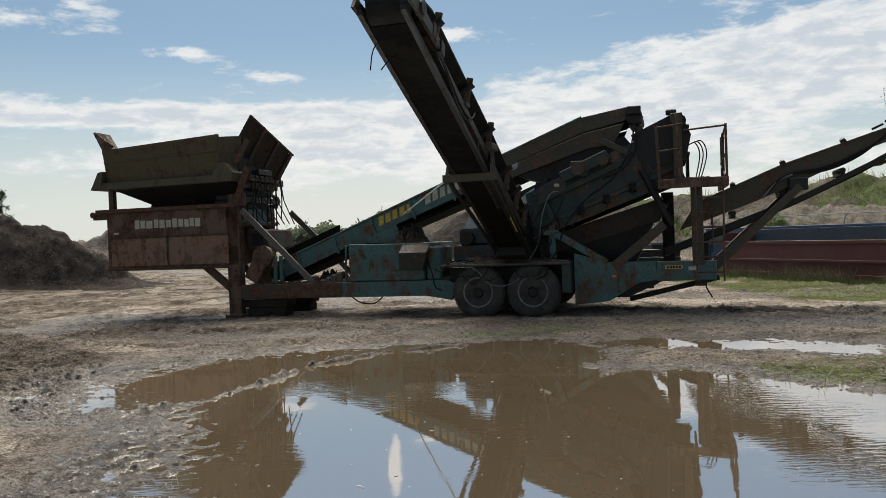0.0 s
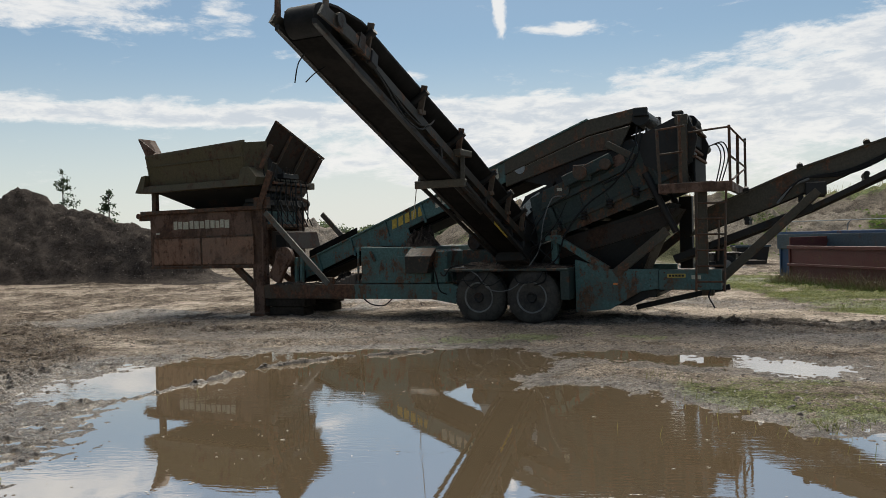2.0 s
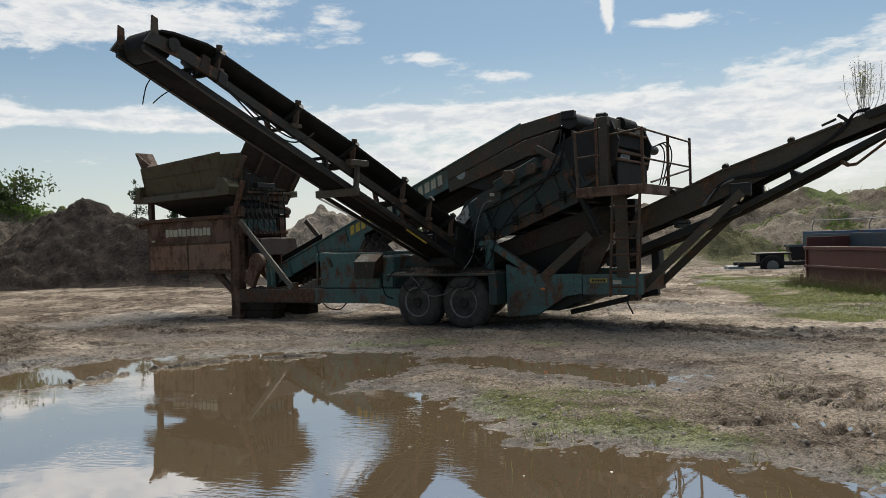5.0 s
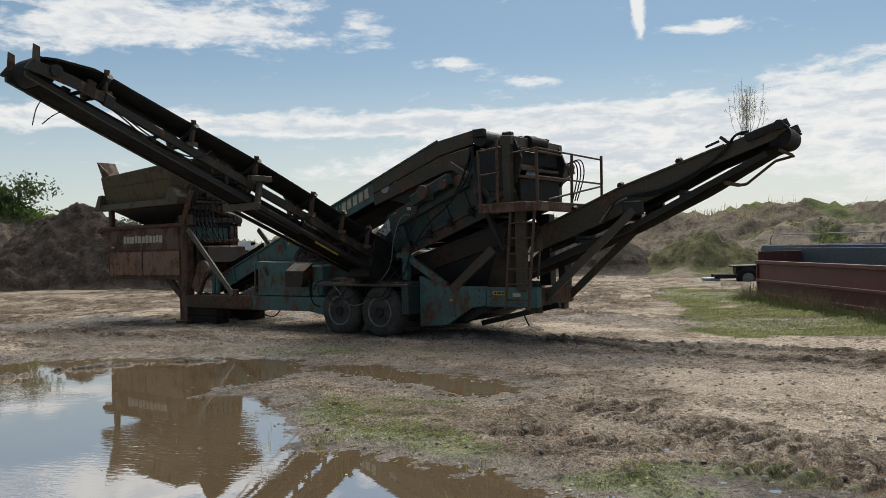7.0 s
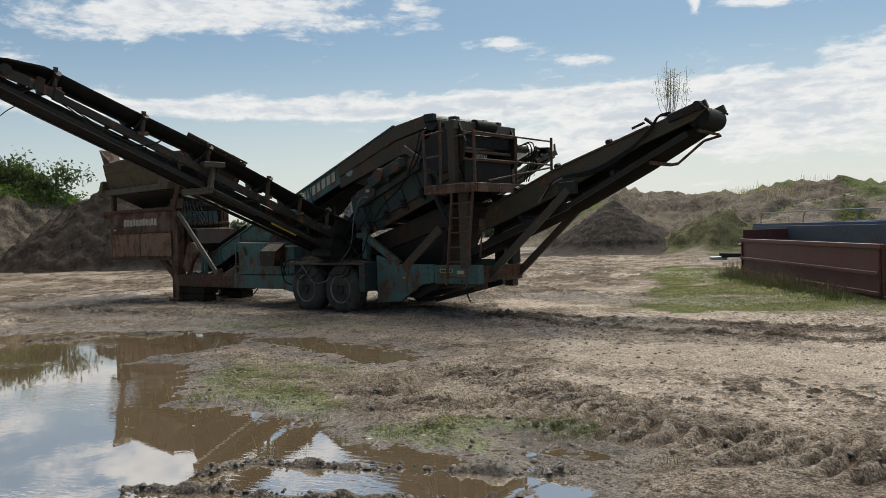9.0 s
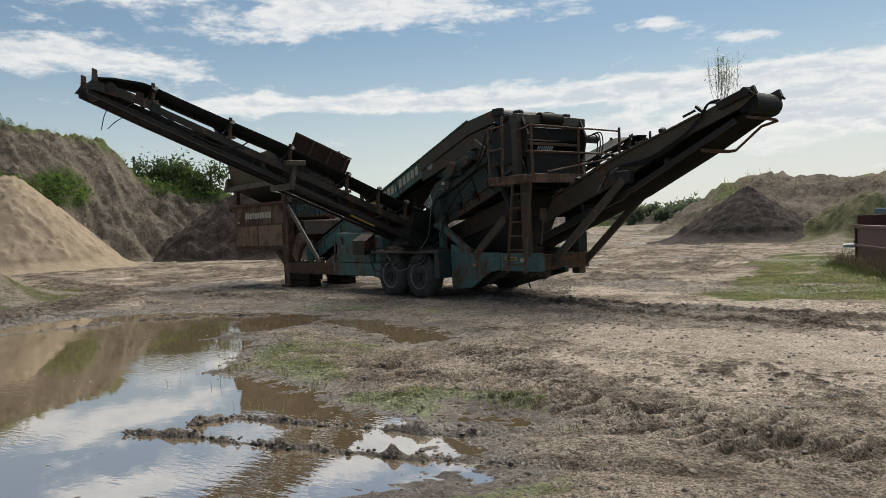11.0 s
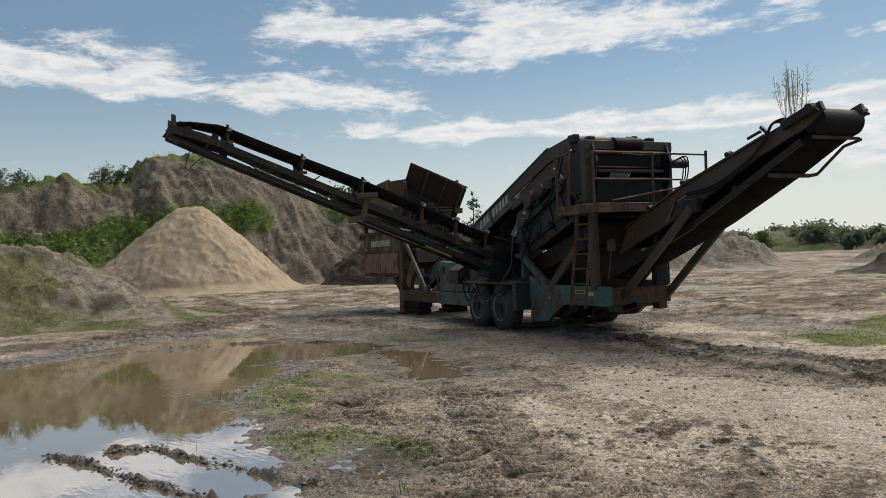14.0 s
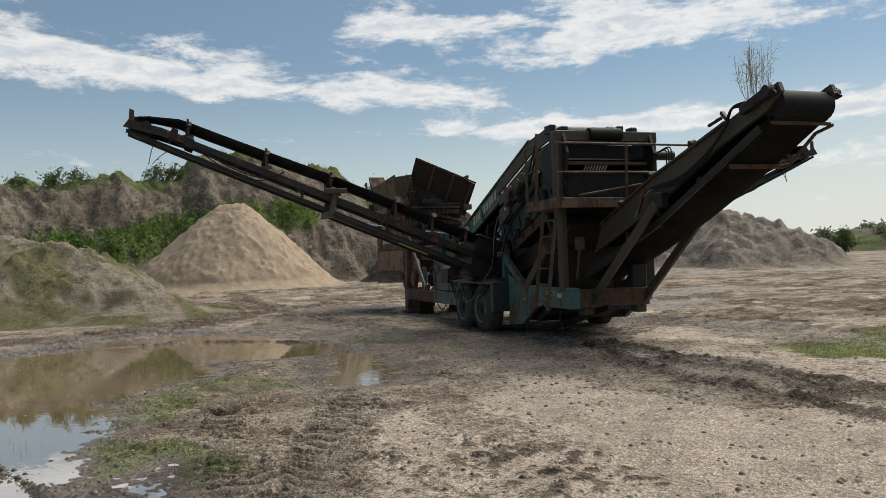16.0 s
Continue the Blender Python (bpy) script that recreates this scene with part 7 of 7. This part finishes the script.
dry = lambda x, y, z, wet, grass, sand, churn: (z > WATER_Z + 0.004)
p = pick(200000, -8.5, 14, 4.4, 19.5, lambda x, y, z, wet, grass, sand, churn: (z > WATER_Z - 0.01) * np.clip(0.035 + 0.17 * churn + 0.10 * wet, 0, 1), 901)
scatter("clods", p, 0.006 + 0.032 * rg.rand(len(p)) ** 2.6, LUMP, LUMP_F, CLOD, "dark crumbly mud clods strewn over the yard", "mud clods", 902, (1, 1, 0.8), 0.7)
p = pick(26000, 1.5, 12.5, 5.2, 14, lambda x, y, z, wet, grass, sand, churn: (z > WATER_Z) * np.clip(0.03 + 0.16 * np.exp(-((x - 5) / 3) ** 2 - ((y - 8.6) / 2) ** 2), 0, 1), 903)
scatter("pebbles", p, 0.005 + 0.013 * rg.rand(len(p)) ** 2, LUMP, LUMP_F, STONE, "small pale pebbles on the mud", "pebbles", 904, (1, 0.8, 0.7), 0.8)
# berm lumps standing out of the water
bl = []
for line, rise in BERMS[:2]:
    for (ax, ay), (bx, by) in zip(line, line[1:]):
        for k in range(40):
            t = rg.rand()
            bl.append((ax + (bx - ax) * t + rg.randn() * 0.035, ay + (by - ay) * t + rg.randn() * 0.035, WATER_Z + 0.012 + 0.02 * rg.rand()))
scatter("berm_clods", np.array(bl), 0.008 + 0.020 * rg.rand(len(bl)) ** 2, LUMP, LUMP_F, CLODDARK, "lumpy dark mud ridge pressed up by tyres", "mud ridge", 905, (1, 1, 0.9), 0.9)

# grass of the yard
p = pick(60000, -3.2, 9.4, 6.2, 14.2, lambda x, y, z, wet, grass, sand, churn: (z > WATER_Z - 0.005) * np.clip(grass * 1.4 - 0.2, 0, 0.7) * smooth(-0.05, 0.2, fbm(x, y, 2.0, 3, 919)), 911)
scatter("short_grass", p, 0.012 + 0.026 * rg.rand(len(p)) ** 1.5, BLADE, BLADE_F, GRASS, "short sparse green grass on wet mud", "grass", 912, (1.4, 1, 1), 1.1)
p = pick(130000, 5.5, 15, 14.5, 30, lambda x, y, z, wet, grass, sand, churn: np.clip(grass * 1.5 - 0.4, 0, 1), 913)
scatter("meadow_grass", p, 0.014 + 0.036 * rg.rand(len(p)) ** 1.6, BLADE, BLADE_F, GRASS, "yellowish green grass beside the containers", "grass", 914, (2.2, 1, 1), 1.2)
tufts = []
rt2 = np.random.RandomState(31)
for cx, cy, n, rad in [(4.5, 7.15, 150, 0.14), (5.35, 7.1, 45, 0.10), (6.15, 6.75, 30, 0.10), (4.0, 7.9, 30, 0.14), (5.0, 7.25, 25, 0.1), (3.6, 8.3, 20, 0.14), (7.1, 6.45, 50, 0.09), (8.45, 6.75, 60, 0.10), (7.6, 7.0, 30, 0.2), (9.3, 6.2, 30, 0.12),
                      (6.6, 9.2, 60, 0.3), (5.9, 8.3, 60, 0.3), (3.4, 9.3, 60, 0.25), (-6.9, 9.4, 200, 0.3), (-8.2, 9.9, 160, 0.4)]:
    q = np.stack([cx + rt2.randn(n) * rad, cy + rt2.randn(n) * rad * 0.6], -1)
    tufts.append(q)
q = np.concatenate(tufts)
z = height(q[:, 0], q[:, 1])[0]
scatter("grass_tufts", np.stack([q[:, 0], q[:, 1], np.maximum(z, WATER_Z - 0.01)], -1), 0.03 + 0.07 * rt2.rand(len(q)) ** 1.4, BLADE, BLADE_F, GRASS, "fresh green grass tufts along the shore", "grass", 915, (1.0, 1, 1), 0.9)
reeds = []
for cx, cy, n in [(-2.0, 5.3, 7), (-2.3, 5.6, 5), (-1.9, 8.4, 3), (4.4, 6.3, 4), (4.9, 6.4, 3), (6.2, 5.9, 8), (6.7, 5.85, 3), (2.9, 6.9, 2), (3.6, 7.6, 4), (4.1, 7.0, 4)]:
    for k in range(n):
        reeds.append((cx + rt2.randn() * 0.12, cy + rt2.randn() * 0.12, WATER_Z - 0.02))
scatter("reeds", np.array(reeds), 0.07 + 0.09 * rt2.rand(len(reeds)), BLADE, BLADE_F, GRASS, "thin reeds standing in the puddle", "reeds", 916, (0.5, 1, 1), 0.5)
# bits of straw, bark and foam that float on the water
fl = np.random.RandomState(77)
fx, fy = -3.5 + 12.5 * fl.rand(900), 3.6 + 8.4 * fl.rand(900)
fz = height(fx, fy)[0]
ok = (fz < WATER_Z - 0.012) & (fl.rand(900) < np.clip(0.30 + 1.6 * fbm(fx, fy, 0.7, 3, 78), 0.04, 1))
scatter("floating_bits", np.stack([fx, fy, np.full(900, WATER_Z + 0.004)], -1)[ok], 0.006 + 0.022 * fl.rand(int(ok.sum())) ** 3, FLAKE, FLAKE_F, STONE, "pale bits of straw and bark floating on the puddle", "debris", 917, (1, 1, 0.3), 0.1)


def on_mound(name, n, x0, x1, y0, y1, weight, seed):
    r = np.random.RandomState(seed)
    x, y = x0 + r.rand(n) * (x1 - x0), y0 + r.rand(n) * (y1 - y0)
    z, m = FIELDS[name](x, y)
    ok = r.rand(n) < weight(x, y, z, m["grass"])
    return np.stack([x, y, z], -1)[ok]


p = on_mound("weedy_mound", 130000, -24, -5, 1, 16, lambda x, y, z, g: (z > 0.03) * np.clip(g * 1.3 - 0.35, 0, 1) * 0.60, 921)
scatter("mound_weeds", p, 0.025 + 0.07 * rg.rand(len(p)) ** 1.6, BLADE, BLADE_F, GRASS, "low weeds growing over the rubble mound", "weeds", 922, (1.5, 1, 1), 1.3)
p = on_mound("earth_bank", 150000, -42, -22, -6, 42, lambda x, y, z, g: (z > 5.6) * np.clip(g * 1.3 - 0.35, 0, 1) * 0.8, 923)
scatter("bank_grass", p, 0.10 + 0.34 * rg.rand(len(p)) ** 2.5, BLADE, BLADE_F, DRYGRASS, "long dry grass along the bank's crest", "grass", 924, (0.7, 1, 1), 1.0)
p = on_mound("earth_bank", 90000, -40, -24, 2, 36, lambda x, y, z, g: (z > 0.6) * (z < 5.2) * np.clip(g * 1.6 - 0.45, 0, 1) * 0.9, 925)
p = p + rg.randn(*p.shape) * np.array([0.1, 0.1, 0.14]) + np.array([0.0, 0.0, 0.12])
scatter("bank_weeds", p, 0.08 + 0.12 * rg.rand(len(p)), FLAKE, FLAKE_F, LEAFB, "bright green leafy weeds on the bank", "weeds", 926)
p = on_mound("far_bank", 150000, -14, 95, 40, 84, lambda x, y, z, g: (z > 3.2) * np.clip(0.2 + 1.8 * fbm(x, y, 0.25, 3, 777), 0, 0.5), 927)
scatter("far_bank_grass", p, 0.20 + 0.75 * rg.rand(len(p)) ** 2.5, BLADE, BLADE_F, DRYGRASS, "tall dry grass on the far bank", "grass", 928, (0.7, 1, 1), 0.8)
p = on_mound("grassy_mound", 110000, -2, 34, 40, 53, lambda x, y, z, g: (z > 0.1) * np.clip(g - 0.3, 0, 1) * 0.6, 929)
scatter("green_mound_weeds", p, 0.06 + 0.10 * rg.rand(len(p)), FLAKE, FLAKE_F, LEAFB, "green weeds over the earth mound", "weeds", 930)
# crumbs and clods on the heaps
p = on_mound("sand_mound", 2600, -33, -19, 13, 27, lambda x, y, z, g: (z > 0.3) * 0.8, 943)
scatter("sand_clumps", p, 0.015 + 0.055 * rg.rand(len(p)) ** 3, LUMP, LUMP_F, SANDCLOD, "clumps of damp sand on the cone", "clumps", 944, (1, 1, 0.8), 1.2)
p = on_mound("weedy_mound", 14000, -22, -5, 2, 14, lambda x, y, z, g: (z > 0.1) * 0.6, 945)
scatter("rubble_stones", p, 0.012 + 0.035 * rg.rand(len(p)) ** 3, LUMP, LUMP_F, SANDCLOD, "broken stones on the weedy mound", "stones", 946, (1, 0.8, 0.7), 1.2)
# tall dry weeds in front of the containers
n = 5200
t = rg.rand(n)
clump = 0.25 + 0.75 * np.clip(0.5 + 1.6 * fbm(t * 8, t * 0, 0.9, 3, 951), 0, 1)
wx, wy = 9.2 + 2.9 * t + rg.randn(n) * 0.15 - 0.36, 26.0 - 8.0 * t + rg.randn(n) * 0.18 - 0.12
scatter("tall_weeds", np.stack([wx, wy, np.full(n, -0.06)], -1), (0.10 + 0.55 * rg.rand(n) ** 1.9) * clump, BLADE, BLADE_F, WEEDSTALK, "tall brown weeds in front of the red container", "weeds", 931, (0.30, 1.8, 1), 1.3)
n = 5000
t = rg.rand(n)
wx, wy = 9.2 + 2.9 * t + rg.randn(n) * 0.22 - 0.50, 26.0 - 8.0 * t + rg.randn(n) * 0.22 - 0.2
scatter("low_weeds", np.stack([wx, wy, np.full(n, -0.06)], -1), 0.06 + 0.20 * rg.rand(n) ** 1.6, BLADE, BLADE_F, LEAF, "low green weeds round the red container", "weeds", 932, (0.5, 1.6, 1), 1.4)

# loose sticks on the yard
for x0, y0, rz, l in ((4.1, 20.2, 12, 1.6), (2.4, 18.6, -20, 0.9)):
    st = tagged(finish("stick", tube([(0, 0, 0.02), (l * 0.4, 0.06, 0.04), (l * 0.7, -0.03, 0.03), (l, 0.05, 0.05)], 0.022, 6), WOOD), "dry fallen stick on the mud", "stick")
    st.matrix_world = pose(x0, y0, -0.08, 0, 0, rz)
